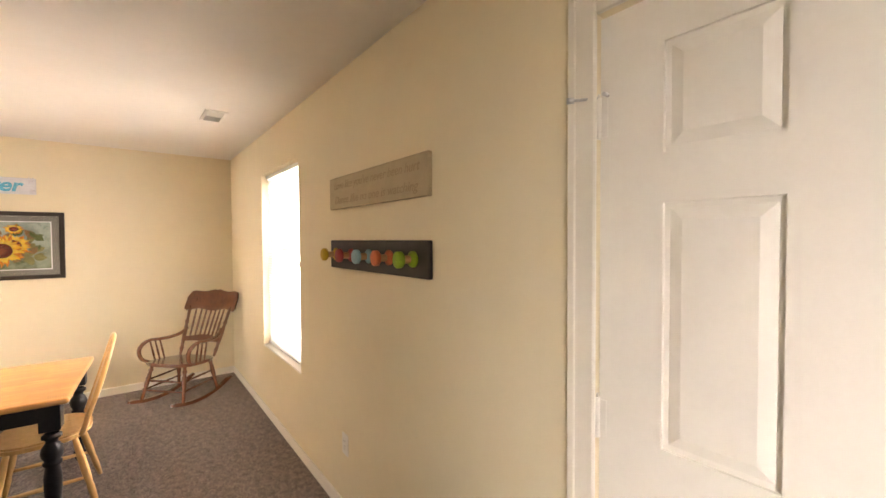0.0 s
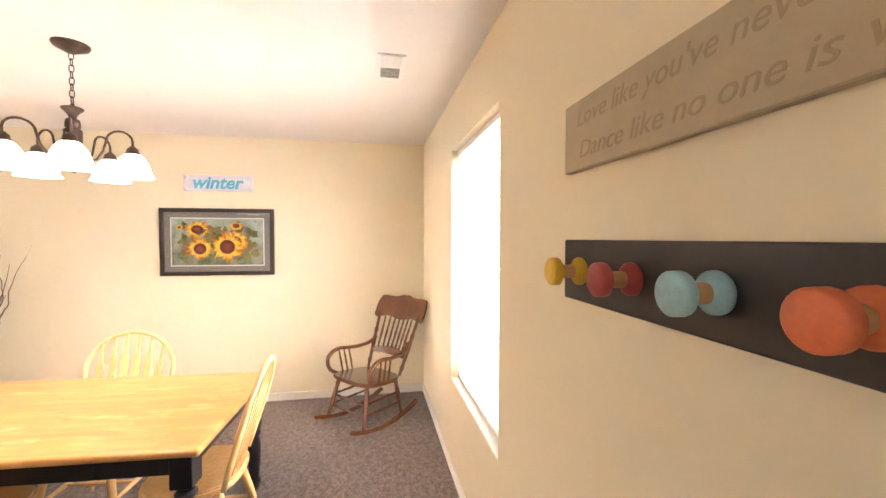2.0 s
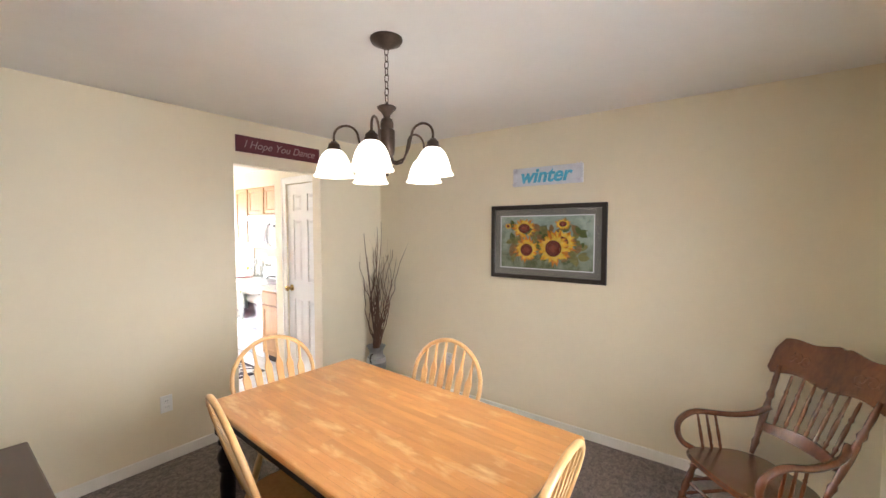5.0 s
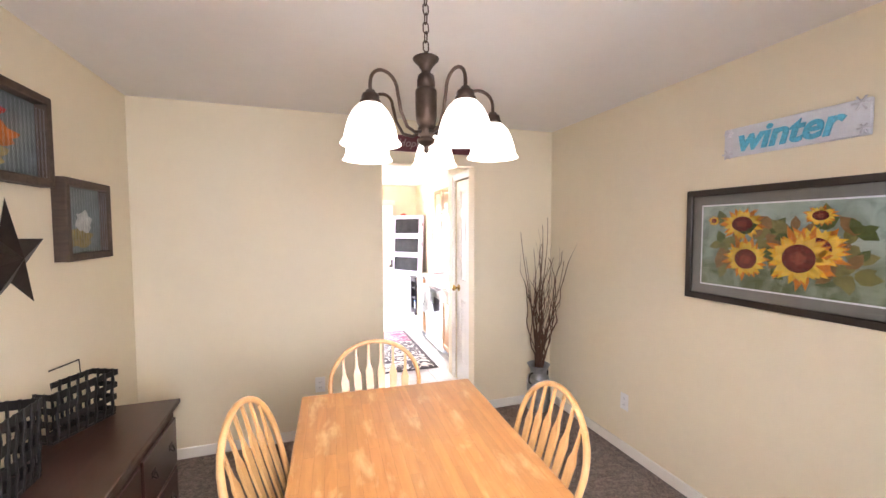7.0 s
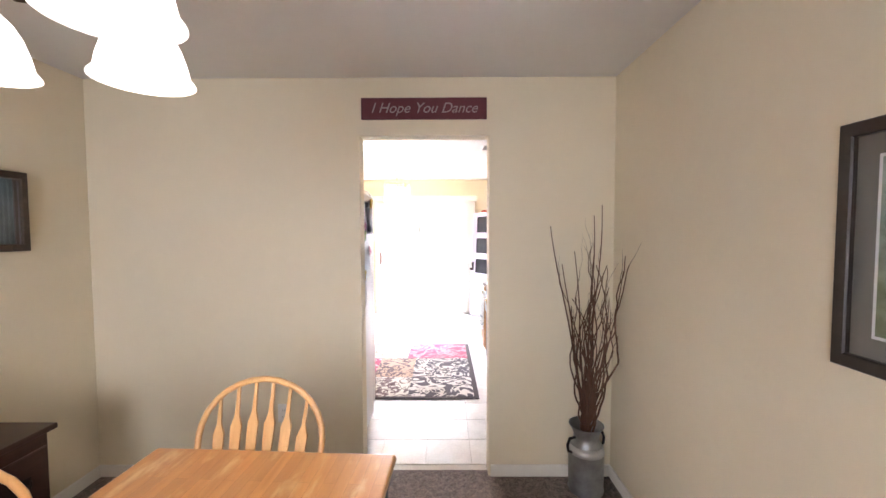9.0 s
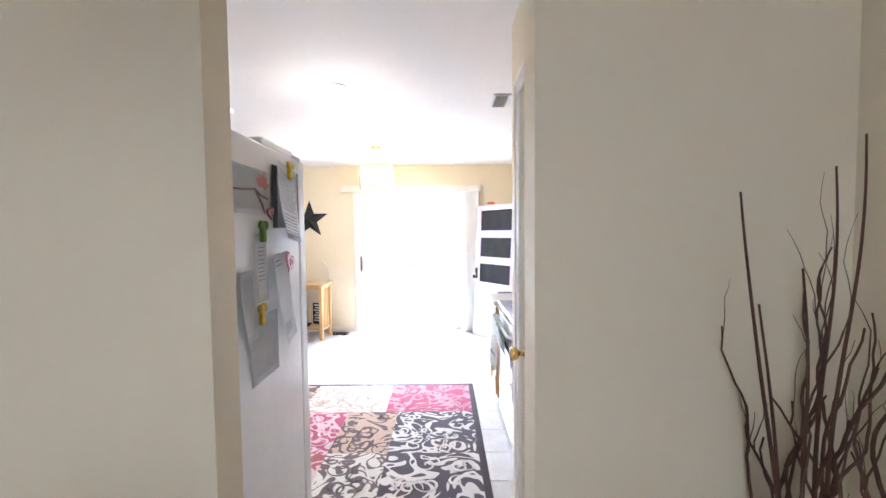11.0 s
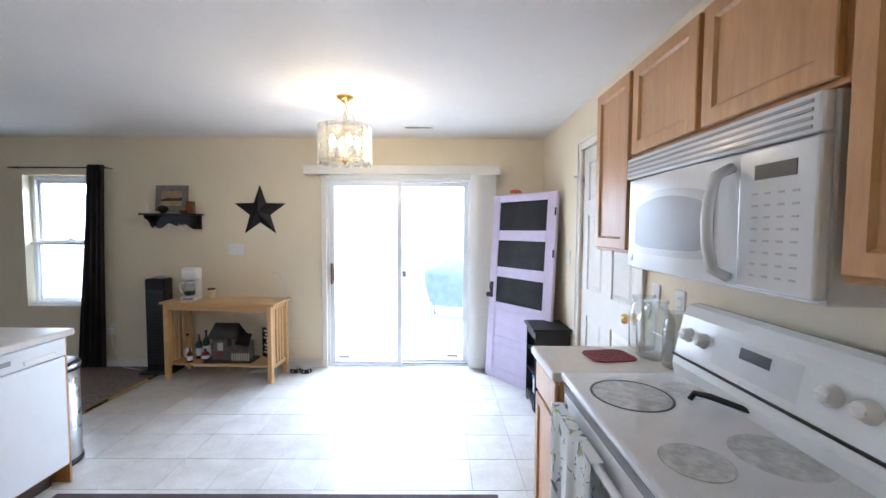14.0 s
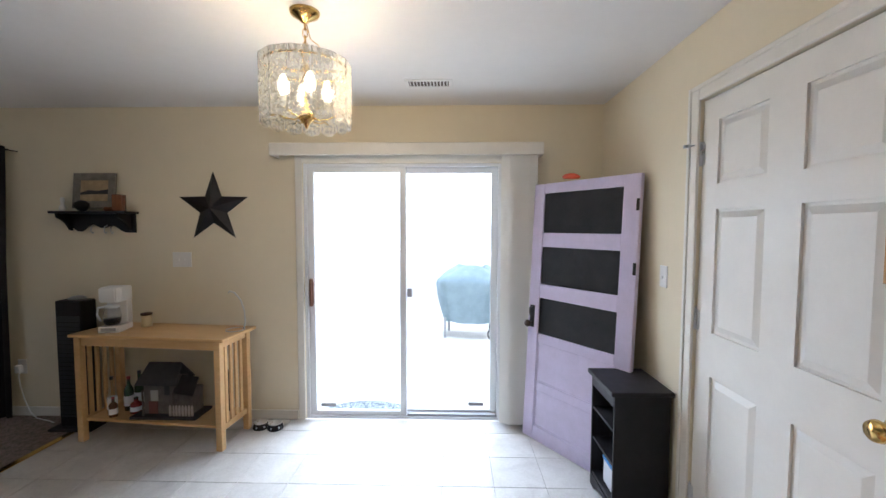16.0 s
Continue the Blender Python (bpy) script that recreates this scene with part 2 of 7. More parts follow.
nt = BLIND.node_tree
tr, mx = nt.nodes.new("ShaderNodeBsdfTranslucent"), nt.nodes.new("ShaderNodeMixShader")
tr.inputs[0].default_value = (0.84, 0.82, 0.76, 1)
mx.inputs[0].default_value = 0.1
nt.links.new(nt.nodes["Principled BSDF"].outputs[0], mx.inputs[1])
nt.links.new(tr.outputs[0], mx.inputs[2])
nt.links.new(mx.outputs[0], nt.nodes["Material Output"].inputs[0])


# ---- building blocks ----
def bx(bm, x0, x1, y0, y1, z0, z1, bev=0.0, seg=1):
    r = bmesh.ops.create_cube(bm, size=1)
    for v in r["verts"]:
        v.co = ((x0 + x1) / 2 + v.co.x * (x1 - x0), (y0 + y1) / 2 + v.co.y * (y1 - y0), (z0 + z1) / 2 + v.co.z * (z1 - z0))
    if bev:
        es = list({e for v in r["verts"] for e in v.link_edges})
        bmesh.ops.bevel(bm, geom=es, offset=bev, segments=seg, affect="EDGES", profile=0.5)
    return bm


def lathe(bm, prof, seg=24, cx=0.0, cy=0.0):
    rings = []
    for r, z in prof:
        rings.append([bm.verts.new((cx + max(r, 1e-4) * math.cos(2 * math.pi * k / seg), cy + max(r, 1e-4) * math.sin(2 * math.pi * k / seg), z)) for k in range(seg)])
    for a, b in zip(rings, rings[1:]):
        for k in range(seg):
            f = bm.faces.new((a[k], a[(k + 1) % seg], b[(k + 1) % seg], b[k]))
            f.smooth = True
    return bm


def tube(bm, pts, r, seg=8, cap=True):
    pts = [Vector(p) for p in pts]
    n = len(pts)
    rs = r if isinstance(r, (list, tuple)) else [r] * n
    rings, up = [], None
    for i, p in enumerate(pts):
        d = (pts[min(i + 1, n - 1)] - pts[max(i - 1, 0)]).normalized()
        if up is None:
            up = d.orthogonal().normalized()
        up = (up - d * up.dot(d)).normalized()
        side = d.cross(up)
        rings.append([bm.verts.new(p + (up * math.cos(2 * math.pi * k / seg) + side * math.sin(2 * math.pi * k / seg)) * rs[i]) for k in range(seg)])
    for a, b in zip(rings, rings[1:]):
        for k in range(seg):
            f = bm.faces.new((a[k], a[(k + 1) % seg], b[(k + 1) % seg], b[k]))
            f.smooth = True
    if cap:
        bm.faces.new(list(reversed(rings[0])))
        bm.faces.new(rings[-1])
    return bm


def plate(bm, outline, y0, y1):
    """An outline in x and z, thickened from y0 to y1."""
    a = [bm.verts.new((x, y0, z)) for x, z in outline]
    b = [bm.verts.new((x, y1, z)) for x, z in outline]
    n = len(a)
    bm.faces.new(a)
    bm.faces.new(list(reversed(b)))
    for k in range(n):
        bm.faces.new((a[k], b[k], b[(k + 1) % n], a[(k + 1) % n]))
    bmesh.ops.recalc_face_normals(bm, faces=bm.faces)
    return bm


def slab(bm, outline, z0, z1):
    """An outline in x and y, thickened from z0 to z1."""
    a = [bm.verts.new((x, y, z0)) for x, y in outline]
    b = [bm.verts.new((x, y, z1)) for x, y in outline]
    n = len(a)
    bm.faces.new(list(reversed(a)))
    bm.faces.new(b)
    for k in range(n):
        bm.faces.new((a[k], a[(k + 1) % n], b[(k + 1) % n], b[k]))
    bmesh.ops.recalc_face_normals(bm, faces=bm.faces)
    return bm


def raised(bm, x0, x1, z0, z1, y, deep=0.008, slope=0.03):
    """A raised field with sloped shoulders, facing -y."""
    o = [bm.verts.new(p) for p in ((x0, y, z0), (x1, y, z0), (x1, y, z1), (x0, y, z1))]
    s = slope
    i = [bm.verts.new(p) for p in ((x0 + s, y - deep, z0 + s), (x1 - s, y - deep, z0 + s), (x1 - s, y - deep, z1 - s), (x0 + s, y - deep, z1 - s))]
    for k in range(4):
        bm.faces.new((o[k], o[(k + 1) % 4], i[(k + 1) % 4], i[k]))
    bm.faces.new(i)
    return bm


def smooth(bm):
    for f in bm.faces:
        f.smooth = True
    return bm


def mesh_of(name, bm, material):
    me = bpy.data.meshes.new(name)
    bm.to_mesh(me)
    bm.free()
    me.materials.append(material)
    return me


def part(name, bm, material, parent, label=""):
    ob = new(name, mesh_of(name, bm, material))
    ob.parent = parent
    return tagged(ob, label)


def thing(name, label, category, x=0, y=0, z=0, rz=0, rx=0, ry=0, group=""):
    ob = new(name)
    ob.empty_display_size = 0.05
    ob.matrix_world = pose(x, y, z, rx, ry, rz)
    return tagged(ob, label, category, group)


def single(name, bm, material, label, category, x=0, y=0, z=0, rz=0, group=""):
    ob = new(name, mesh_of(name, bm, material))
    ob.matrix_world = pose(x, y, z, 0, 0, rz)
    return tagged(ob, label, category, group)


def structure(name, bm, material, label=""):
    return tagged(new(name, mesh_of(name, bm, material)), label, "", "", "structure")


def writing(name, text, size, material, parent, x, y, z, shear=0.0, thick=0.0015, wide=None, bold=0.0):
    """Letters facing -y, centred on x and z."""
    cu = bpy.data.curves.new(name, "FONT")
    cu.body, cu.size, cu.extrude, cu.shear, cu.offset = text, size, thick, shear, bold
    cu.align_x, cu.align_y = "CENTER", "CENTER"
    tmp = new(name, cu)
    me = bpy.data.meshes.new_from_object(tmp.evaluated_get(bpy.context.evaluated_depsgraph_get()))
    bpy.data.objects.remove(tmp)
    k = wide / max(1e-6, max(v.co.x for v in me.vertices) - min(v.co.x for v in me.vertices)) if wide else 1.0
    for v in me.vertices:
        v.co = (x + v.co.x * k, y - v.co.z, z + v.co.y)
    whole = bmesh.new()
    whole.from_mesh(me)
    bpy.data.meshes.remove(me)
    bmesh.ops.remove_doubles(whole, verts=whole.verts, dist=1e-6)
    done = set()
    for first_face in list(whole.faces):
        if first_face in done:
            continue
        done.add(first_face)
        island = [first_face]
        for f in island:
            for e in f.edges:
                for other in e.link_faces:
                    if other not in done:
                        done.add(other)
                        island.append(other)
        one, twin = bmesh.new(), {}
        for f in island:
            for v in f.verts:
                if v not in twin:
                    twin[v] = one.verts.new(v.co)
            one.faces.new([twin[v] for v in f.verts])
        part(name, one, material, parent)
    whole.free()


def ring(bm, x0, x1, z0, z1, t, y0, y1, ch=0.006):
    """A mitred frame, front at y0, with a sloped inner edge."""
    loops = []
    for a, y in ((0.0, y1), (0.0, y0 + 0.003), (0.003, y0), (t - ch, y0), (t, y0 + ch), (t, y1)):
        loops.append([bm.verts.new(p) for p in ((x0 + a, y, z0 + a), (x1 - a, y, z0 + a), (x1 - a, y, z1 - a), (x0 + a, y, z1 - a))])
    for a, b in zip(loops, loops[1:] + loops[:1]):
        for k in range(4):
            bm.faces.new((a[k], a[(k + 1) % 4], b[(k + 1) % 4], b[k]))
    bmesh.ops.recalc_face_normals(bm, faces=bm.faces)
    return bm


def arc(cx, cz, r, a0, a1, n, y=0.0):
    return [(cx + r * math.cos(radians(a0 + (a1 - a0) * k / n)), y, cz + r * math.sin(radians(a0 + (a1 - a0) * k / n))) for k in range(n + 1)]


B = bmesh.new
HD, HK = 2.43, 2.44          # ceilings: dining room, kitchen
YS, XE, XW, YN, XK = -3.715, 1.14, -2.03, 4.88, 1.175
WT = 0.14

# ---- setting: floors, walls, ceilings ----
bm = B()
bx(bm, -5.4, XE, YS, 0.0, -0.12, 0.0)
bx(bm, -0.388, 0.388, 0.0, 0.06, -0.12, 0.0)
structure("floor_dining", bm, CARPET, "brown-grey cut pile carpet, trodden and mottled")
bm = B()
bx(bm, -6.4, -2.76, 0.12, YN, -0.12, 0.0)
structure("floor_living", bm, CARPET, "brown-grey cut pile carpet of the living room")

bm = B()
bx(bm, -5.4, -4.245, YS - WT, YS, 0, HD)
bx(bm, -4.245, -3.385, YS - WT, YS, 2.065, HD)
bx(bm, -3.385, -1.18, YS - WT, YS, 0, HD)
bx(bm, -1.18, -0.205, YS - WT, YS, 0, 0.588)
bx(bm, -1.18, -0.205, YS - WT, YS, 2.085, HD)
bx(bm, -0.205, XE + WT, YS - WT, YS, 0, HD)
structure("wall_south", bm, WALL, "cream yellow painted wall with window and door")
bm = B()
bx(bm, XE, XE + WT, YS, 0.0, 0, HD)
structure("wall_east_dining", bm, WALL, "cream yellow painted wall")
bm = B()
bx(bm, -5.4, -0.388, 0, 0.12, 0, HD)
bx(bm, -0.388, 0.388, 0, 0.12, 2.09, HD)
bx(bm, 0.388, XE + WT, 0, 0.12, 0, HD)
structure("wall_between", bm, WALL, "cream yellow painted wall with an open doorway")
bm = B()
bx(bm, XW - 0.12, XW, -2.05, 0, 0, HD)
structure("wall_west_dining", bm, WALL, "cream yellow painted wall stub")
# unseen end wall; the opening is invented to hold the fill lamp
bm = B()
bx(bm, -5.52, -5.4, YS - WT, -2.50, 0, HD)
bx(bm, -5.52, -5.4, -2.50, -1.30, 0, 0.75)
bx(bm, -5.52, -5.4, -2.50, -1.30, 2.1, HD)
bx(bm, -5.52, -5.4, -1.30, 0.12, 0, HD)
structure("wall_hall_end", bm, WALL, "unseen cream yellow end wall of the entry, with an added opening for fill light")
bm = B()
bx(bm, -5.52, XE + WT, YS - WT, 0.06, HD, HD + 0.11)
structure("ceiling_dining", bm, CEIL, "white painted ceiling")
bm = B()
bx(bm, -6.5, XK + WT, 0.06, YN + WT, HK, HK + 0.145)
structure("ceiling_kitchen", bm, CEIL, "white painted ceiling of the kitchen")
bm = B()
bx(bm, XK, XK + WT, 0.12, 2.79, 0, HK)
bx(bm, XK, XK + WT, 2.79, 3.70, 2.10, HK)
bx(bm, XK, XK + WT, 3.70, YN + WT, 0, HK)
structure("wall_east_kitchen", bm, WALL, "cream yellow painted kitchen wall")
bm = B()
bx(bm, -6.5, -4.30, YN, YN + WT, 0, HK)
bx(bm, -4.30, -3.50, YN, YN + WT, 0, 0.638)
bx(bm, -4.30, -3.50, YN, YN + WT, 2.04, HK)
bx(bm, -3.50, -1.11, YN, YN + WT, 0, HK)
bx(bm, -1.11, 0.42, YN, YN + WT, 2.01, HK)
bx(bm, 0.42, XK, YN, YN + WT, 0, HK)
structure("wall_north", bm, WALL, "cream yellow painted wall with glass slider and window")
bm = B()
bx(bm, -6.5, -6.4, 0.12, YN, 0, HK)
structure("wall_living_end", bm, WALL, "cream yellow painted wall of the living room")
# pantry closet beside the doorway
bm = B()
bx(bm, 0.50, 0.60, 0.745, 0.97, 0, HK)
bx(bm, 0.50, 0.60, 0.12, 0.745, 2.06, HK)
bx(bm, 0.60, XK, 0.87, 0.97, 0, HK)
structure("wall_pantry", bm, WALL, "cream yellow painted closet wall")


def base_run(bm, x0, y0, x1, y1, side):
    """Baseboard along a wall; side is the way into the room."""
    t, h = 0.013, 0.075
    if x0 == x1:
        a, b = sorted((x0, x0 + side * t))
        bx(bm, a, b, min(y0, y1), max(y0, y1), 0, h, 0.004)
    else:
        a, b = sorted((y0, y0 + side * t))
        bx(bm, min(x0, x1), max(x0, x1), a, b, 0, h, 0.004)


bm = B()
base_run(bm, -3.312, YS, XE, YS, 1)
base_run(bm, XE, YS, XE, -0.014, -1)
base_run(bm, 0.40, 0.0, XE, 0.0, -1)
base_run(bm, XW, 0.0, -0.40, 0.0, -1)
base_run(bm, XW, -2.0, XW, -0.014, 1)
structure("baseboard_dining", bm, TRIM, "off-white painted baseboard")
bm = B()
base_run(bm, -6.4, YN, -1.17, YN, -1)
base_run(bm, 0.48, YN, XK, YN, -1)
base_run(bm, XK, 3.79, XK, YN - 0.014, -1)
structure("baseboard_kitchen", bm, TRIM, "off-white painted baseboard")


# ---- doors ----
def casing(name, parent_m, w, h, t=0.07):
    bm = B()
    for a, b, c, d in ((-t, 0.002, 0, h + t), (w - 0.002, w + t, 0, h + t), (0.002, w - 0.002, h + 0.002, h + t)):
        bx(bm, a, b, -0.014, 0.0, c, d, 0.004)
    for a, b, c, d in ((-t, -t + 0.022, 0, h + t), (w + t - 0.022, w + t, 0, h + t), (-t + 0.022, w + t - 0.022, h + t - 0.022, h + t)):
        bx(bm, a, b, -0.021, -0.014, c, d, 0.003)
    ob = structure(name, bm, TRIM, "white painted moulded door casing")
    ob.matrix_world = parent_m
    return ob


def knob_parts(parent, x, z, y=0.0):
    k = part("knob", B(), BRASS, parent, "round polished brass knob")
    bm = B()
    lathe(bm, ((0.034, 0.0), (0.034, 0.006), (0.012, 0.012), (0.011, 0.032), (0.024, 0.042), (0.030, 0.055), (0.026, 0.068), (0.0, 0.072)), 20)
    bmesh.ops.transform(bm, matrix=pose(x, y, z, 90, 0, 0), verts=bm.verts)
    bm.to_mesh(k.data)
    bm.free()


def panel_door(name, m, w, h, knob_left, label, knob_z=0.95, hinges=True, upper=(1.60, 1.71), stile=None):
    ob = new(name)
    ob.matrix_world = m
    tagged(ob, label, "door", "", "structure")
    st, mid = stile or 0.13 * w / 0.8 + 0.01, 0.133 * w / 0.8
    c0, c1, c2, c3 = st, (w - mid) / 2, (w + mid) / 2, w - st
    r0, r1 = 0.22, 0.86
    r2, r3 = 1.055, upper[0]
    r4, r5 = upper[1], h - 0.105
    bm = B()
    bx(bm, 0.003, w - 0.003, 0.010, 0.042, 0.01, h)
    for a, b in ((0.003, c0), (c3, w - 0.003)):
        bx(bm, a, b, 0.0, 0.010, 0.01, h)
    for a, b in ((0.01, r0), (r1, r2), (r3, r4), (r5, h)):
        bx(bm, c0, c3, 0.0, 0.010, a, b)
    for a, b in ((r0, r1), (r2, r3), (r4, r5)):
        bx(bm, c1, c2, 0.0, 0.010, a, b)
    part("door_slab", bm, DOORW, ob)
    for a, b in ((r0, r1), (r2, r3), (r4, r5)):
        for c, d in ((c0, c1), (c2, c3)):
            bm = B()
            raised(bm, c + 0.012, d - 0.012, a + 0.012, b - 0.012, 0.0098, 0.009, 0.026)
            part("panel", bm, DOORW, ob)
    knob_parts(ob, 0.06 if knob_left else w - 0.06, knob_z)
    if hinges:
        hx = w - 0.001 if knob_left else 0.001
        for z in (0.25, h / 2 + 0.05, h - 0.24):
            bm = B()
            tube(bm, ((hx, -0.006, z - 0.05), (hx, -0.006, z + 0.05)), 0.007, 8)
            bx(bm, hx - 0.022, hx + 0.022, -0.0035, -0.0015, z - 0.045, z + 0.045)
            tube(bm, ((hx, -0.006, z + 0.05), (hx, -0.006, z + 0.06)), 0.004, 6)
            part("hinge", bm, DOORW if name == "door_1" else STEEL, ob, "painted barrel hinge")
        bm = B()
        z, s = h - 0.19, -1 if hx < 0.1 else 1
        tube(bm, ((hx, -0.010, z), (hx + s * 0.05, -0.045, z)), 0.004, 6)
        tube(bm, ((hx + s * 0.045, -0.042, z), (hx + s * 0.06, -0.052, z)), 0.008, 8)
        tube(bm, ((hx - s * 0.025, -0.010, z), (hx - s * 0.025, -0.028, z)), 0.005, 8)
        part("door_stop", bm, STEEL, ob, "small steel hinge pin stop")
    return ob


m = pose(-3.385, YS + 0.0, 0, 0, 0, 180)
casing("trim_front_door", m, 0.86, 2.06)
panel_door("door_1", m @ pose(0, 0.012, 0), 0.86, 2.055, False, "closed white six-panel entry door")
m = pose(0.50, 0.745, 0, 0, 0, -90)
casing("trim_pantry", m, 0.60, 2.055, 0.07)
panel_door("door_2", m @ pose(0, 0.012, 0), 0.60, 2.05, True, "closed white six-panel pantry door", 0.97, False, (1.685, 1.775))
m = pose(XK, 3.70, 0, 0, 0, -90)
casing("trim_closet", m, 0.91, 2.095)
panel_door("door_3", m @ pose(0, 0.012, 0), 0.91, 2.09, False, "closed white six-panel door with brass knob", 1.0, stile=0.108)


# ---- windows and slider ----
def slats(parent, x0, x1, z0, z1, y, pitch=0.0215, wide=0.020, tilt=0):
    bm = B()
    n = 4
    rows = []
    for k in range(n + 1):
        u = -wide / 2 + wide * k / n
        zz = 0.0022 * (1 - (2 * u / wide) ** 2) + math.tan(radians(tilt)) * u
        rows.append((bm.verts.new((x0, u, zz)), bm.verts.new((x1, u, zz))))
    for a, b in zip(rows, rows[1:]):
        bm.faces.new((a[0], a[1], b[1], b[0]))
    me = mesh_of("slat", bm, BLIND)
    for k in range(int((z1 - z0) / pitch)):
        ob = new("slat", me)
        ob.parent = parent
        ob.location = (0, y, z0 + 0.015 + k * pitch)


def sash_window(name, x0, x1, z0, z1, yface, out, label):
    """A vinyl double-hung window in a plain drywall opening; out is the way to the garden."""
    ob = new(name)
    tagged(ob, label, "window", "", "structure")
    ya, yb = yface + out * 0.085, yface + out * 0.135
    ya, yb = min(ya, yb), max(ya, yb)
    f, zm = 0.045, (z0 + z1) / 2 - 0.01
    bm = B()
    for a, b, c, d in ((x0, x0 + f, z0, z1), (x1 - f, x1, z0, z1), (x0 + f, x1 - f, z0, z0 + f), (x0 + f, x1 - f, z1 - f, z1)):
        bx(bm, a, b, ya, yb, c, d, 0.004)
    part("window_frame", bm, VINYL, ob)
    for za, zb, dy in ((z0 + f, zm + 0.02, -out * 0.006), (zm - 0.02, z1 - f, out * 0.022)):
        bm = B()
        yc = (ya + yb) / 2 + dy
        s = 0.032
        for a, b, c, d in ((x0 + f, x0 + f + s, za, zb), (x1 - f - s, x1 - f, za, zb), (x0 + f + s, x1 - f - s, za, za + s), (x0 + f + s, x1 - f - s, zb - s, zb)):
            bx(bm, a, b, yc - 0.012, yc + 0.012, c, d, 0.003)
        sash = part("sash", bm, VINYL, ob)
        bm = B()
        bx(bm, x0 + f + s, x1 - f - s, yc - 0.002, yc + 0.002, za + s, zb - s)
        p = part("pane", bm, PANE, sash)
        p.visible_shadow = False
    bm = B()
    bx(bm, (x0 + x1) / 2 - 0.03, (x0 + x1) / 2 + 0.03, (ya + yb) / 2 - out * 0.006 - 0.02, (ya + yb) / 2 - out * 0.006 + 0.02, zm + 0.02, zm + 0.034, 0.004)
    part("sash_lock", bm, PLASTIC, ob)
    bm = B()
    yl = sorted((yface, yface + out * 0.085))
    bx(bm, x0, x1, yl[0], yl[1], z0 - 0.012, z0 + 0.003, 0.002)
    part("window_sill", bm, TRIM, ob)
    return ob


def mini_blind(label, x0, x1, z0, z1, y):
    ob = thing("mini_blind", label, "blind", 0, 0, 0)
    bm = B()
    bx(bm, x0, x1, y - 0.014, y + 0.014, z1 - 0.03, z1, 0.002)
    part("headrail", bm, BLIND, ob)
    bm = B()
    bx(bm, x0, x1, y - 0.011, y + 0.011, z0, z0 + 0.012, 0.002)
    part("bottom_rail", bm, BLIND, ob)
    slats(ob, x0, x1, z0 + 0.01, z1 - 0.03, y)
    for x in (x0 + 0.12, (x0 + x1) / 2, x1 - 0.12):
        bm = B()
        tube(bm, ((x, y - 0.0135, z0), (x, y - 0.0135, z1 - 0.02)), 0.0009, 4)
        part("ladder_cord", bm, BLIND, ob)
    return ob


sash_window("window_1", -1.18, -0.205, 0.60, 2.085, YS, -1, "white vinyl double-hung window in a bare drywall opening")
mini_blind("white mini blind, lowered with slats open", -1.172, -0.213, 0.612, 2.08, YS - 0.052)
sash_window("window_2", -4.30, -3.50, 0.65, 2.04, YN, 1, "white vinyl double-hung living room window")
mini_blind("white mini blind lowered over lower window", -4.29, -3.51, 0.66, 1.33, YN + 0.055)

bm = B()
for a, b, c, d in ((-1.165, -1.11, 0, 2.075), (0.42, 0.475, 0, 2.075), (-1.11, 0.42, 2.01, 2.075)):
    bx(bm, a, b, YN - 0.016, YN, c, d, 0.004)
structure("trim_slider", bm, TRIM, "white painted casing of the patio door")
slider = tagged(new("door_4"), "white vinyl sliding glass patio door, closed", "door", "", "structure")
bm = B()
for a, b, c, d in ((-1.11, -1.083, 0.0, 2.01), (0.395, 0.42, 0.0, 2.01), (-1.083, 0.395, 1.985, 2.01), (-1.083, 0.395, 0.0, 0.025)):
    bx(bm, a, b, YN + 0.01, YN + 0.12, c, d, 0.003)
part("door_frame", bm, VINYL, slider)
for x0, x1, y, mat in ((-1.083, -0.315, YN + 0.04, VINYL), (-0.365, 0.395, YN + 0.085, VINYL)):
    bm = B()
    s = 0.05
    for a, b, c, d in ((x0, x0 + s, 0.025, 1.985), (x1 - s, x1, 0.025, 1.985), (x0 + s, x1 - s, 0.025, 0.062), (x0 + s, x1 - s, 1.943, 1.985)):
        bx(bm, a, b, y - 0.018, y + 0.018, c, d, 0.004)
    lf = part("door_leaf", bm, mat, slider)
    bm = B()
    bx(bm, x0 + s, x1 - s, y - 0.003, y + 0.003, 0.062, 1.943)
    p = part("pane", bm, PANE, lf)
    p.visible_shadow = False
    bm = B()
    xs = x0 + s + 0.03 if x0 < -0.5 else x1 - s - 0.17
    bx(bm, xs, xs + 0.12, y - 0.0045, y - 0.0032, 0.085, 0.115)
    part("sticker", bm, GREYP, lf, "small grey safety sticker")
bm = B()
bx(bm, -1.072, -1.045, YN - 0.006, YN + 0.022, 0.90, 1.12, 0.008)
tube(bm, ((-1.04, YN + 0.012, 0.93), (-1.035, YN - 0.02, 0.95), (-1.035, YN - 0.02, 1.07), (-1.04, YN + 0.012, 1.09)), 0.006, 8)
part("pull_handle", bm, plain("brown_handle", (0.20, 0.10, 0.06), 0.4), slider, "brown pull handle with latch")
bm = B()
bx(bm, -0.312, -0.272, YN + 0.05, YN + 0.067, 0.97, 1.04, 0.006)
part("latch", bm, GREYP, slider, "grey plastic latch")
bm = B()
bx(bm, -0.31, 0.395, YN + 0.02, YN + 0.06, 0.0255, 0.042)
part("track", bm, GREYP, slider)

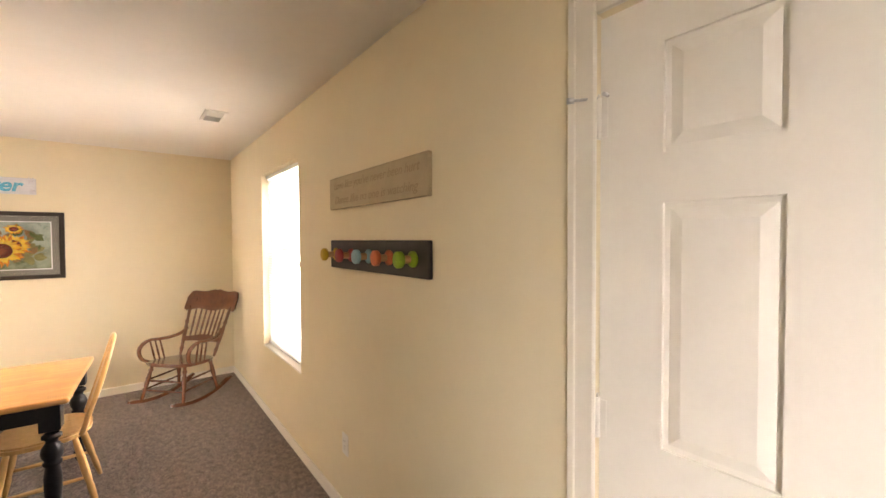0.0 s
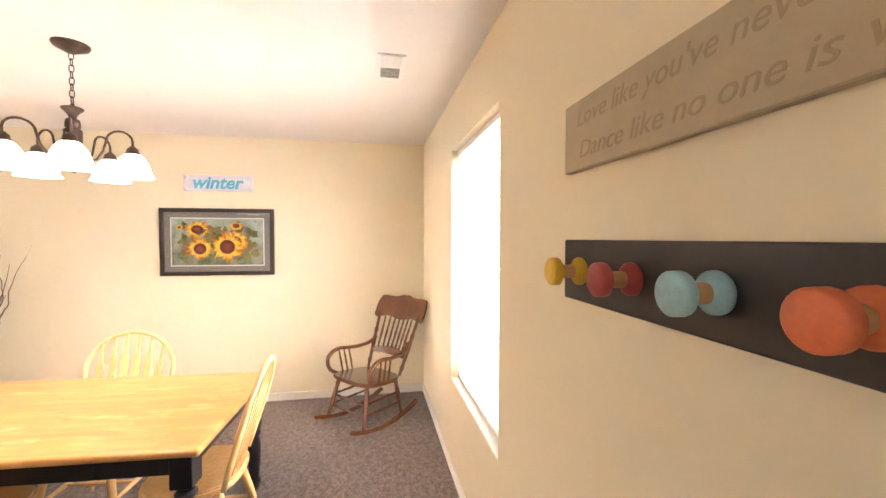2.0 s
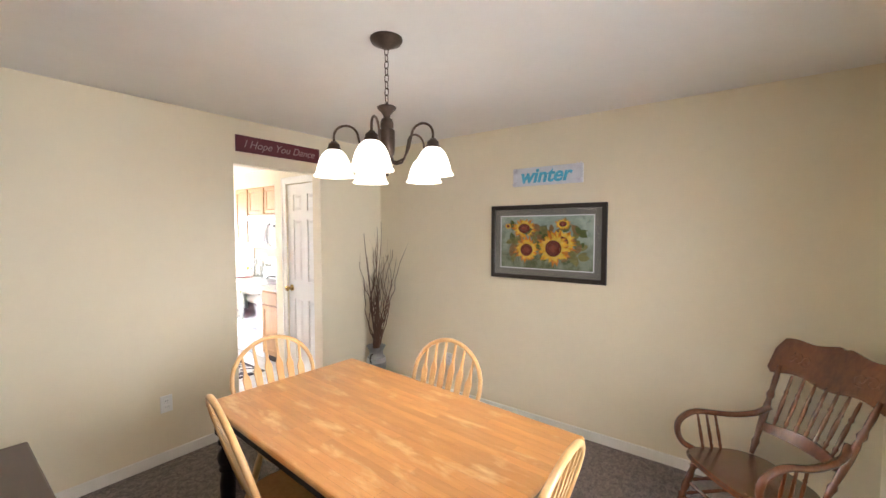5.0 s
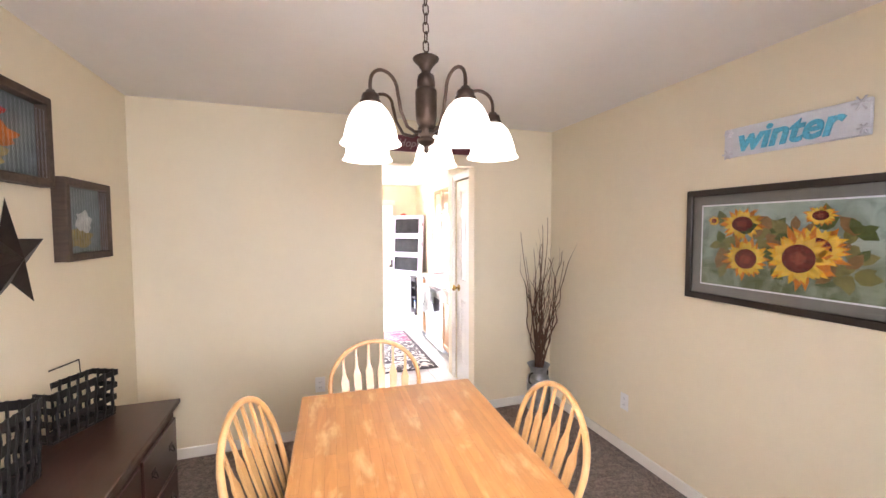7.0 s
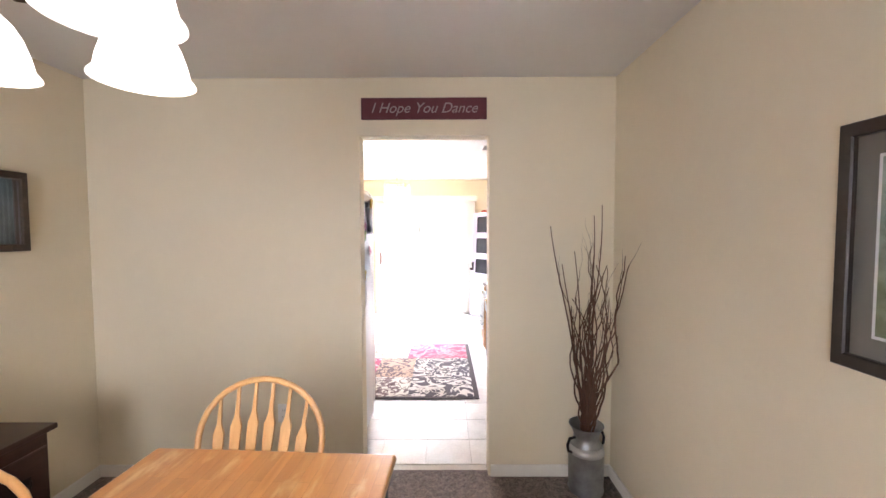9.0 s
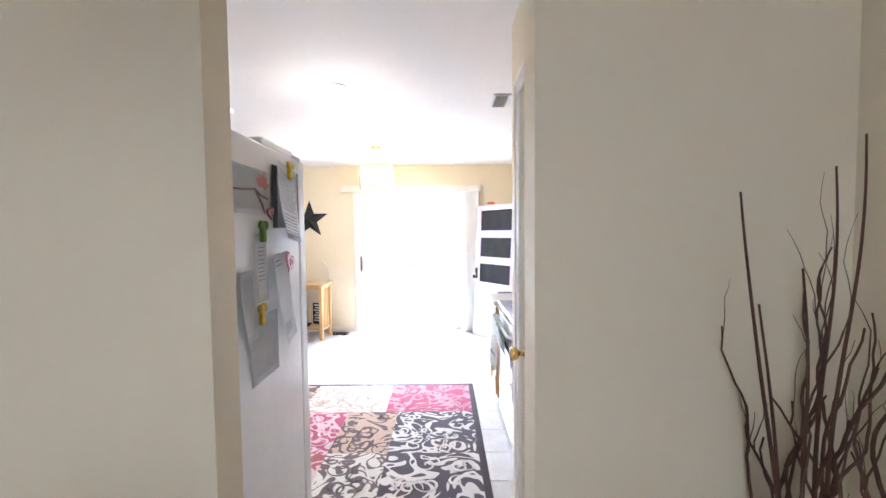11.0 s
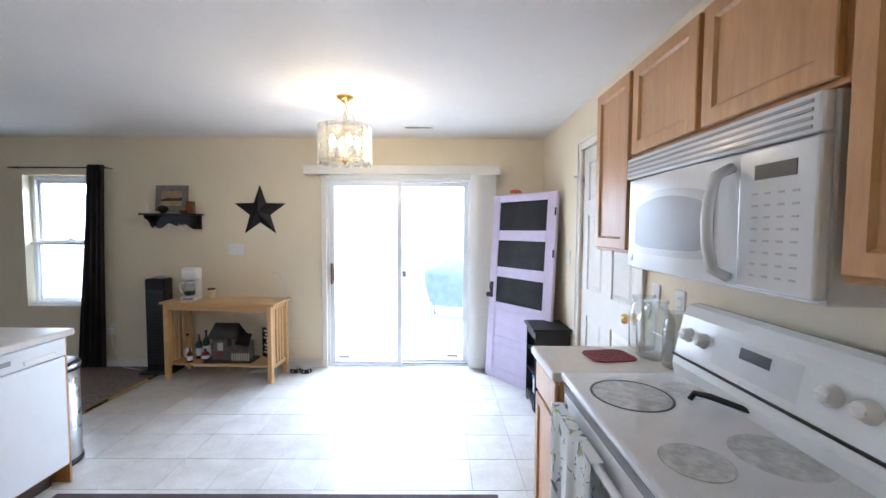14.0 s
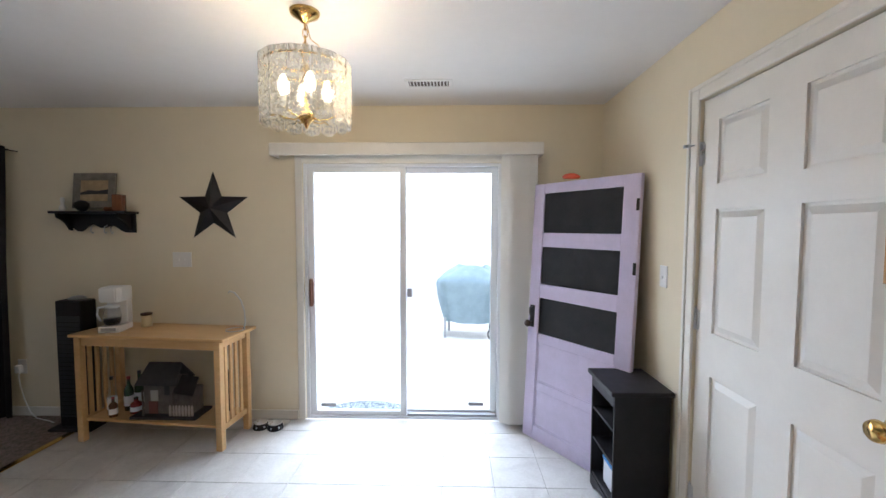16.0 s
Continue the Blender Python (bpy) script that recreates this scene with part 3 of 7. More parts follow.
blind = thing("vertical_blind", "white vertical blind stacked open beside the slider", "blind")
bm = B()
bx(bm, -1.30, 0.70, YN - 0.15, YN - 0.135, 2.045, 2.135, 0.004)
bx(bm, -1.30, -1.285, YN - 0.135, YN, 2.045, 2.135, 0.003)
bx(bm, 0.685, 0.70, YN - 0.135, YN, 2.045, 2.135, 0.003)
bx(bm, -1.285, 0.685, YN - 0.135, YN, 2.127, 2.135)
part("valance", bm, plain("ivory_vinyl", (0.74, 0.71, 0.64), 0.45, vary=0.04), blind, "ivory valance box")
for k in range(13):
    bm = B()
    pts = []
    for j in range(5):
        u = -0.043 + 0.086 * j / 4
        pts.append((0.004 * (1 - (u / 0.043) ** 2), u))
    a = [bm.verts.new((x, y, 0.02)) for x, y in pts]
    b = [bm.verts.new((x, y, 2.06)) for x, y in pts]
    for j in range(4):
        bm.faces.new((a[j], a[j + 1], b[j + 1], b[j]))
    v = part("vane", bm, BLIND, blind)
    v.matrix_local = pose(0.445 + 0.0155 * k, YN - 0.075, 0, 0, 0, 62 + (k * 37) % 9)


# ---- wall plates and vents ----
def wall_plate(label, m, kind, w=0.072, h=0.116):
    ob = thing("outlet_cover" if kind == "outlet" else "switch_plate", label, "outlet" if kind == "outlet" else "light switch")
    ob.matrix_world = m
    bm = B()
    bx(bm, -w / 2, w / 2, -0.006, 0.0, -h / 2, h / 2, 0.002)
    part("cover", bm, PLASTIC, ob)
    if kind == "outlet":
        for z in (-0.02, 0.02):
            bm = B()
            bx(bm, -0.016, 0.016, -0.0085, -0.006, z - 0.014, z + 0.014, 0.002)
            s = part("socket", bm, PLASTIC, ob)
            bm = B()
            for x in (-0.006, 0.006):
                bx(bm, x - 0.001, x + 0.001, -0.0089, -0.0085, z - 0.004, z + 0.005)
            part("slot", bm, DARKG, s)
    else:
        n = max(1, round(w / 0.06) - 0)
        for k in range(n):
            x = (k - (n - 1) / 2) * 0.046
            bm = B()
            bx(bm, x - 0.005, x + 0.005, -0.014, -0.006, -0.011, 0.008, 0.002)
            part("toggle", bm, PLASTIC, ob)
    return ob


wall_plate("white outlet cover low on the cream wall", pose(-1.90, YS, 0.40, 0, 0, 180), "outlet")
wall_plate("white outlet cover low on the cream wall", pose(XE, -0.918, 0.36, 0, 0, -90), "outlet")
wall_plate("white outlet cover low on the cream wall", pose(-0.876, 0.0, 0.40, 0, 0, 0), "outlet")
wall_plate("white double switch plate beside the metal star", pose(-2.07, YN, 1.265, 0, 0, 0), "switch", 0.15)
wall_plate("white light switch between door and lavender panel", pose(XK, 3.97, 1.26, 0, 0, -90), "switch")
wall_plate("white switch plate above the counter jars", pose(XK, 2.62, 1.17, 0, 0, -90), "switch")
wall_plate("white outlet cover above the counter", pose(XK, 2.42, 1.17, 0, 0, -90), "outlet")
wall_plate("white outlet cover beside the dark curtain", pose(-3.40, YN, 0.40, 0, 0, 0), "outlet")
wall_plate("white light switch by the pantry end", pose(XK, 1.40, 1.17, 0, 0, -90), "switch")


def vent(x0, x1, y0, y1, z, along):
    ob = thing("ceiling_vent", "white louvred metal vent flush on the ceiling", "vent", (x0 + x1) / 2, (y0 + y1) / 2, z)
    w, d = (x1 - x0) / 2, (y1 - y0) / 2
    f = 0.022
    bm = B()
    for a, b, c, e in ((-w, w, -d, -d + f), (-w, w, d - f, d), (-w, -w + f, -d + f, d - f), (w - f, w, -d + f, d - f)):
        bx(bm, a, b, c, e, -0.008, 0.0, 0.002)
    part("frame", bm, PLASTIC, ob)
    bm = B()
    bx(bm, -w + f, w - f, -d + f, d - f, -0.001, 0.0)
    part("backing", bm, plain("vent_shadow_tan", (0.13, 0.11, 0.095), 0.8), ob)
    n = 12 if along == "X" else 9
    for k in range(n):
        bm = B()
        bx(bm, -0.5, 0.5, -0.0055, 0.0055, -0.0008, 0.0008)
        L = 2 * (w - f) if along == "Y" else 2 * (d - f)
        for v in bm.verts:
            v.co.x *= L
        s = part("slat", bm, PLASTIC, ob)
        if along == "Y":
            s.matrix_local = pose(0, -d + f + (k + 0.5) * 2 * (d - f) / n, -0.006, 50, 0, 0)
        else:
            s.matrix_local = pose(-w + f + (k + 0.5) * 2 * (w - f) / n, 0, -0.006, 0, 0, 90) @ pose(0, 0, 0, 50 if k < n / 2 else -50, 0, 0)
    return ob


vent(-0.745, -0.44, -3.375, -3.23, HD, "X")
vent(0.53, 0.66, 1.89, 2.19, HK, "Y")
vent(-0.26, 0.04, 4.35, 4.49, HK, "X")

# ---- outdoors ----
bm = B()
bx(bm, -40, 40, YN + WT + 0.002, 60, -0.4, -0.10)
structure("ground", bm, plain("pale_concrete", (0.70, 0.69, 0.66), 0.9, vary=0.08, scale=1.5, relief=0.4), "pale sunlit patio paving and yard")
bm = B()
bx(bm, -40, 40, -60, YS - WT - 0.002, -0.4, -0.10)
structure("ground_front", bm, plain("pale_gravel", (0.5, 0.49, 0.46), 0.9, vary=0.15, scale=3, relief=0.5), "pale front yard ground")
# added glowing cards: whiten the window views and light the rooms; south dimmer
SKYGLOW = glow("bright_backdrop_glow", (0.93, 0.97, 1.0), 11.0, (0.1, 0.1, 0.1))
DIMGLOW = glow("dim_backdrop_glow", (0.93, 0.97, 1.0), 4.0, (0.1, 0.1, 0.1))
for nm, y, gm in (("backdrop_north", 30, SKYGLOW), ("backdrop_south", -30, DIMGLOW)):
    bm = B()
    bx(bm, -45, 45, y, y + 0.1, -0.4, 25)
    structure(nm, bm, gm, "added glowing card standing in for the overbright view outdoors")

# ================= dining room =================
# ---- table ----
table = thing("dining_table", "farmhouse dining table, worn honey butcher-block top, black turned legs", "table", -0.567, -1.745, 0, -3)
TW, TL, TH = 0.93, 1.63, 0.695
bm = B()
bx(bm, -TW / 2, TW / 2, -TL / 2, TL / 2, TH - 0.03, TH, 0.012, 3)
part("tabletop", bm, TABLETOP, table, "worn honey-coloured butcher-block top")
for a, b, c, d in ((-0.40, 0.40, -0.745, -0.725), (-0.40, 0.40, 0.725, 0.745), (-0.405, -0.385, -0.72, 0.72), (0.385, 0.405, -0.72, 0.72)):
    bm = B()
    bx(bm, a, b, c, d, TH - 0.125, TH - 0.03, 0.002)
    part("apron", bm, BLACKP, table, "black painted apron")
for sx in (-1, 1):
    for sy in (-1, 1):
        x, y = sx * 0.395, sy * 0.735
        bm = B()
        bx(bm, x - 0.043, x + 0.043, y - 0.043, y + 0.043, TH - 0.17, TH - 0.03, 0.003)
        lathe(bm, ((0.030, 0.505), (0.042, 0.495), (0.042, 0.482), (0.026, 0.470), (0.026, 0.455), (0.040, 0.435), (0.047, 0.410), (0.044, 0.385), (0.032, 0.360), (0.040, 0.352), (0.040, 0.340),
                   (0.030, 0.33), (0.038, 0.27), (0.037, 0.20), (0.029, 0.11), (0.024, 0.07), (0.034, 0.06), (0.036, 0.045), (0.028, 0.02), (0.022, 0.0), (0.0, 0.0)), 20, x, y)
        part("leg", bm, BLACKP, table, "black painted turned leg")


# ---- arrow-back chairs ----
def windsor(m, label):
    ob = thing("dining_chair", label, "chair", group="chairs round the table")
    ob.matrix_world = m
    bm = B()
    out = []
    for k in range(28):
        a = 2 * math.pi * k / 28
        c, s = math.cos(a), math.sin(a)
        out.append((0.215 * math.copysign(abs(c) ** 0.72, c) * (1.0 - 0.06 * s), 0.205 * math.copysign(abs(s) ** 0.72, s)))
    slab(bm, out, 0.405, 0.44)
    bmesh.ops.bevel(bm, geom=[e for e in bm.edges if abs(e.verts[0].co.z - e.verts[1].co.z) < 1e-5], offset=0.010, segments=2, affect="EDGES")
    part("seat", bm, CHAIRW, ob)
    # the back hoop leans away from the seat, toward +y
    lean = 0.255

    def at(u, w):
        return (u, 0.165 + lean * w + 0.02 * math.sin(w * 3), 0.43 + w)
    hoop = [at(-0.19, 0.0), at(-0.215, 0.10), at(-0.241, 0.22)]
    for k in range(0, 15):
        a = radians(180 - 180 * k / 14)
        hoop.append(at(0.246 * math.cos(a), 0.29 + 0.215 * math.sin(a)))
    hoop += [at(0.241, 0.22), at(0.215, 0.10), at(0.19, 0.0)]
    bm = B()
    tube(bm, hoop, 0.0125, 10)
    part("back_hoop", bm, CHAIRW, ob, "bent hoop of pale wood")
    for k in range(6):
        u = (k - 2.5) * 0.058
        ut = (k - 2.5) * 0.070
        top = 0.29 + 0.215 * math.sqrt(max(0.0, 1 - (ut / 0.246) ** 2)) - 0.006
        bm = B()
        rows = []
        for f, wd in ((0.0, 0.007), (0.10, 0.0075), (0.30, 0.013), (0.55, 0.019), (0.70, 0.021), (0.78, 0.008), (0.9, 0.006), (1.0, 0.006)):
            x, y, z = at(u + (ut - u) * f, top * f)
            rows.append([bm.verts.new((x + a * wd, y + b * 0.005, z)) for a, b in ((-1, -1), (1, -1), (1, 1), (-1, 1))])
        for a, b in zip(rows, rows[1:]):
            for j in range(4):
                bm.faces.new((a[j], a[(j + 1) % 4], b[(j + 1) % 4], b[j]))
        part("arrow_slat", bm, CHAIRW, ob)
    feet = []
    for sx in (-1, 1):
        for sy in (-1, 1):
            a, b = Vector((sx * 0.135, sy * 0.13, 0.41)), Vector((sx * 0.205, sy * 0.215 + 0.01, 0.0))
            feet.append((a, b))
            bm = B()
            tube(bm, [a + (b - a) * f for f in (0, 0.12, 0.3, 0.5, 0.62, 0.66, 0.7, 0.85, 1.0)], [0.013, 0.015, 0.019, 0.020, 0.017, 0.0145, 0.018, 0.015, 0.011], 10)
            part("leg", bm, CHAIRW, ob)
    for i, j in ((0, 1), (2, 3)):
        bm = B()
        p, q = feet[i][0].lerp(feet[i][1], 0.58), feet[j][0].lerp(feet[j][1], 0.58)
        tube(bm, [p, p.lerp(q, 0.25), p.lerp(q, 0.5), p.lerp(q, 0.75), q], [0.008, 0.011, 0.013, 0.011, 0.008], 8)
        part("stretcher", bm, CHAIRW, ob)
    bm = B()
    p = feet[0][0].lerp(feet[0][1], 0.58).lerp(feet[1][0].lerp(feet[1][1], 0.58), 0.5)
    q = feet[2][0].lerp(feet[2][1], 0.58).lerp(feet[3][0].lerp(feet[3][1], 0.58), 0.5)
    tube(bm, [p, p.lerp(q, 0.5), q], [0.008, 0.012, 0.008], 8)
    part("stretcher", bm, CHAIRW, ob)
    return ob


first = windsor(pose(-0.61, -1.155, 0, 0, 0, -3), "pale maple arrow-back chair pushed in beside the doorway end")
for (x, y, rz), lab in zip(((-0.30, -1.735, -94), (-0.73, -2.40, 181), (-0.89, -1.575, 78)),
                           ("pale maple arrow-back chair pushed under the table, facing the buffet", "pale maple arrow-back chair pushed in, its back to the window",
                            "pale maple arrow-back chair pushed under the table, backed to the buffet")):
    tagged(copy_thing(first, pose(x, y, 0, 0, 0, rz)), lab)


# ---- rocking chair ----
rock = thing("rocking_chair", "dark red-brown pressed-back wooden rocking chair in the corner", "rocking chair", 0.575, -3.165, 0, 222)
rock.scale = (0.93, 0.93, 0.98)
# local: sitter faces -y ... seat centre at the origin
S2 = 0.255


def rk(name, bm, label=""):
    return part(name, bm, WALNUT, rock, label)


for sx in (-1, 1):
    bm = B()
    n, rad, cz = 16, 1.05, 1.065
    secs = []
    for k in range(n + 1):
        a = radians(-21 + 44 * k / n)
        y, z = rad * math.sin(a), cz - rad * math.cos(a)
        nx = Vector((0, -math.sin(a), math.cos(a)))
        c = Vector((sx * 0.235, y, z))
        h = 0.017 if 0 < k < n else 0.012
        secs.append([bm.verts.new(c + Vector((ax * 0.013, 0, 0)) + nx * az * h) for ax, az in ((-1, 0.1), (1, 0.1), (1, 2), (-1, 2))])
    for a, b in zip(secs, secs[1:]):
        for j in range(4):
            bm.faces.new((a[j], a[(j + 1) % 4], b[(j + 1) % 4], b[j]))
    bm.faces.new(secs[0])
    bm.faces.new(list(reversed(secs[-1])))
    bmesh.ops.recalc_face_normals(bm, faces=bm.faces)
    rk("rocker", bm, "curved wooden runner")


def turned(bm, a, b, r, seg=10):
    a, b = Vector(a), Vector(b)
    f = (0, 0.08, 0.14, 0.18, 0.3, 0.45, 0.55, 0.62, 0.66, 0.72, 0.86, 1.0)
    w = (0.65, 0.8, 1.15, 0.75, 1.0, 1.1, 1.0, 0.7, 1.2, 0.75, 0.85, 0.6)
    tube(bm, [a.lerp(b, t) for t in f], [r * k for k in w], seg)


bm = B()
out = []
for k in range(30):
    a = 2 * math.pi * k / 30
    c, s = math.cos(a), math.sin(a)
    out.append((0.262 * math.copysign(abs(c) ** 0.6, c) * (1 - 0.07 * s), 0.245 * math.copysign(abs(s) ** 0.65, s)))
slab(bm, out, 0.365, 0.395)
bmesh.ops.bevel(bm, geom=[e for e in bm.edges if abs(e.verts[0].co.z - e.verts[1].co.z) < 1e-5], offset=0.011, segments=2, affect="EDGES")
bmesh.ops.rotate(bm, cent=(0, 0, 0.38), matrix=Matrix.Rotation(radians(-5), 3, "X"), verts=bm.verts)
rk("seat", bm, "saddled plank seat")
legs = {}
for sx in (-1, 1):
    for sy, yy in ((-1, -0.245), (1, 0.20)):
        a, b = (sx * 0.185, sy * 0.16, 0.375), (sx * 0.235, yy, 0.055)
        legs[(sx, sy)] = (Vector(a), Vector(b))
        bm = B()
        turned(bm, a, b, 0.019)
        rk("leg", bm)
for f in (0.42, 0.68):
    bm = B()
    turned(bm, legs[(-1, -1)][0].lerp(legs[(-1, -1)][1], f), legs[(1, -1)][0].lerp(legs[(1, -1)][1], f), 0.011, 8)
    rk("stretcher", bm)
for sx in (-1, 1):
    for f in (0.4, 0.66):
        bm = B()
        turned(bm, legs[(sx, -1)][0].lerp(legs[(sx, -1)][1], f), legs[(sx, 1)][0].lerp(legs[(sx, 1)][1], f), 0.010, 8)
        rk("stretcher", bm)


def bk(u, w):
    """A point of the back: u across, w up along it."""
    return Vector((u, 0.20 + 0.36 * w + 0.10 * w * w, 0.385 + w * 0.93))


for sx in (-1, 1):
    bm = B()
    turned(bm, bk(sx * 0.205, -0.01), bk(sx * 0.255, 0.50), 0.018)
    rk("back_post", bm)
bm = B()
secs = []
for k in range(25):
    u = -0.315 + 0.63 * k / 24
    s = abs(u) / 0.315
    top = 0.665 - 0.035 * s ** 4 - (0.012 if s < 0.06 else 0) + 0.012 * math.cos(s * 7)
    if s > 0.93:
        top -= 0.05 * (s - 0.93) / 0.07
    low = 0.455 - 0.012 * math.cos(s * 6) + (0.03 if s > 0.96 else 0)
    curve = 0.045 * (1 - s * s)
    a, b = bk(u, low), bk(u, top)
    n = Vector((0, 1, -0.3)) * 0.011
    off = Vector((0, curve, 0))
    secs.append([bm.verts.new(p + off) for p in (a - n, b - n, b + n, a + n)])
for a, b in zip(secs, secs[1:]):
    for j in range(4):
        f = bm.faces.new((a[j], b[j], b[(j + 1) % 4], a[(j + 1) % 4]))
bm.faces.new(secs[0])
bm.faces.new(list(reversed(secs[-1])))
bmesh.ops.recalc_face_normals(bm, faces=bm.faces)
crest = rk("crest_rail", bm, "broad crest rail with pressed carving")
for sx in (-1, 1):
    for j in range(3):
        bm = B()
        pts = []
        for k in range(15):
            a = radians(k * 30 + j * 120)
            r = 0.010 + 0.0018 * k
            p = bk(sx * (0.235 - j * 0.05) + r * math.cos(a), 0.56 + r * math.sin(a)) + Vector((0, 0.045 * (1 - (0.2 / 0.3) ** 2) - 0.013, 0))
            pts.append(p)
        tube(bm, pts, 0.003, 5)
        part("carving", bm, WALNUT, crest)
bm = B()
secs = []
for k in range(13):
    u = -0.20 + 0.40 * k / 12
    c = 0.03 * (1 - (u / 0.2) ** 2)
    a, b, n, off = bk(u, 0.135), bk(u, 0.19 + 0.01 * math.cos(u * 14)), Vector((0, 0.008, 0)), Vector((0, c, 0))
    secs.append([bm.verts.new(p + off) for p in (a - n, b - n, b + n, a + n)])
for a, b in zip(secs, secs[1:]):
    for j in range(4):
        bm.faces.new((a[j], b[j], b[(j + 1) % 4], a[(j + 1) % 4]))
bmesh.ops.recalc_face_normals(bm, faces=bm.faces)
rk("lower_rail", bm)
for k in range(7):
    u = (k - 3) * 0.052
    c = Vector((0, 0.03 * (1 - (u / 0.2) ** 2), 0))
    bm = B()
    turned(bm, bk(u, 0.18) + c, bk(u * 1.12, 0.465) + c * 1.2, 0.010, 8)
    rk("spindle", bm, "turned back spindle")
for sx in (-1, 1):
    p0 = bk(sx * 0.225, 0.27)
    pts = [p0, p0 + Vector((sx * 0.02, -0.06, -0.045)), Vector((sx * 0.262, 0.13, 0.575)), Vector((sx * 0.276, 0.02, 0.580)), Vector((sx * 0.280, -0.08, 0.592)), Vector((sx * 0.280, -0.15, 0.580)),
           Vector((sx * 0.278, -0.205, 0.54)), Vector((sx * 0.274, -0.215, 0.485)), Vector((sx * 0.266, -0.19, 0.43)), Vector((sx * 0.256, -0.13, 0.395))]
    fine = []
    for k in range(len(pts) - 1):
        q0, q1, q2, q3 = pts[max(k - 1, 0)], pts[k], pts[k + 1], pts[min(k + 2, len(pts) - 1)]
        for j in range(4):
            t = j / 4
            fine.append(0.5 * ((2 * q1) + (q2 - q0) * t + (2 * q0 - 5 * q1 + 4 * q2 - q3) * t * t + (3 * q1 - q0 - 3 * q2 + q3) * t ** 3))
    fine.append(pts[-1])
    bm = B()
    tube(bm, fine, 0.0155, 8)
    for v in bm.verts:
        v.co.x += (v.co.x - sx * 0.27) * 0.35
    rk("arm", bm, "bentwood arm curling down to the seat")
    for k in range(3):
        y = 0.03 - 0.055 * k
        bm = B()
        turned(bm, (sx * 0.235, y, 0.39), (sx * 0.277, y - 0.01, 0.578), 0.009, 8)
        rk("arm_spindle", bm)

# ---- milk can with branches ----
CAN = (0.945, -0.125)
can = thing("milk_can", "galvanised steel milk can standing on the carpet in the corner", "milk can", *CAN, 0)
bm = B()
lathe(bm, ((0.0, 0.0), (0.098, 0.0), (0.102, 0.012), (0.098, 0.02), (0.100, 0.20), (0.100, 0.235), (0.089, 0.275), (0.072, 0.303), (0.070, 0.33), (0.080, 0.36), (0.096, 0.388), (0.099, 0.391), (0.092, 0.388), (0.074, 0.355), (0.064, 0.33), (0.064, 0.29), (0.0, 0.28)), 28)
part("body", bm, GALV, can)
bm = B()
lathe(bm, ((0.1005, 0.230), (0.103, 0.235), (0.091, 0.277), (0.0895, 0.273)), 28)
part("band", bm, STEEL, can, "bright pressed shoulder band")
for a in (20, 200):
    bm = B()
    tube(bm, ((0.078, 0, 0.325), (0.115, 0, 0.325), (0.13, 0, 0.29), (0.125, 0, 0.255), (0.098, 0, 0.24)), 0.008, 8)
    h = part("handle", bm, BLACKM, can, "dark iron side handle")
    h.matrix_local = pose(0, 0, 0, 0, 0, a)
rng = random.Random(5)
sticks = thing("dried_branches", "tall dried curly willow branches standing in the milk can", "branches", *CAN, 0.285)


def twig(bm, p, d, length, r, wob, depth, pull=0.10):
    """A curling stem that keeps turning back towards its own leaning line."""
    pts, rs = [Vector(p)], [r]
    home = Vector(d).normalized()
    d = home.copy()
    n = max(6, int(length / 0.028))
    for k in range(n):
        d = (d + Vector((rng.uniform(-wob, wob), rng.uniform(-wob, wob), 0.0))).normalized()
        d = d.lerp(home, pull * 2).normalized()
        q = pts[-1] + d * length / n
        q.x = min(q.x, XE - CAN[0] - 0.02)
        q.y = min(q.y, -CAN[1] - 0.02)
        pts.append(q)
        rs.append(r * (1 - 0.72 * (k + 1) / n))
        if depth and k > n * 0.5 and rng.random() < 0.09:
            twig(bm, q, home + Vector((rng.uniform(-0.3, 0.3), rng.uniform(-0.3, 0.1), 0.4)), length * rng.uniform(0.10, 0.2), rs[-1] * 0.6, wob, depth - 1)
    tube(bm, pts, rs, 5)


def bowed(lean, out, length, r):
    """A long stem that leaves the bundle, bows outwards and turns up at its end."""
    bm = B()
    pts, rs = [], []
    n = 26
    for k in range(n + 1):
        f = k / n
        side = out * (f ** 1.4) * (1.0 - 0.25 * f * f)
        pts.append((lean[0] * side + 0.007 * math.sin(9 * f + out * 7), min(lean[1] * side + 0.006 * math.sin(11 * f + 1), -CAN[1] - 0.02), length * f))
        rs.append(r * (1 - 0.7 * f))
    tube(bm, pts, rs, 5)
    part("branch", bm, TWIG, sticks)


for k in range(26):
    a = rng.uniform(0, 2 * math.pi)
    spread = rng.uniform(0.0, 0.03)
    bm = B()
    twig(bm, (0.02 * math.cos(a), 0.02 * math.sin(a), 0.0), (0.03 + spread * math.cos(a), spread * math.sin(a), 1.0), rng.uniform(0.70, 1.22), rng.uniform(0.005, 0.0085), 0.34, 1)
    part("branch", bm, TWIG, sticks)
for lean, out, length in (((-0.9, -0.4), 0.36, 1.26), ((-0.9, -0.3), 0.24, 1.05), ((-0.8, -0.6), 0.17, 1.12), ((0.55, -0.8), 0.30, 1.02), ((0.5, -0.8), 0.20, 0.86), ((0.9, -0.2), 0.10, 1.38), ((0.5, 0.1), 0.08, 1.32)):
    bowed(lean, out, length, 0.0068)

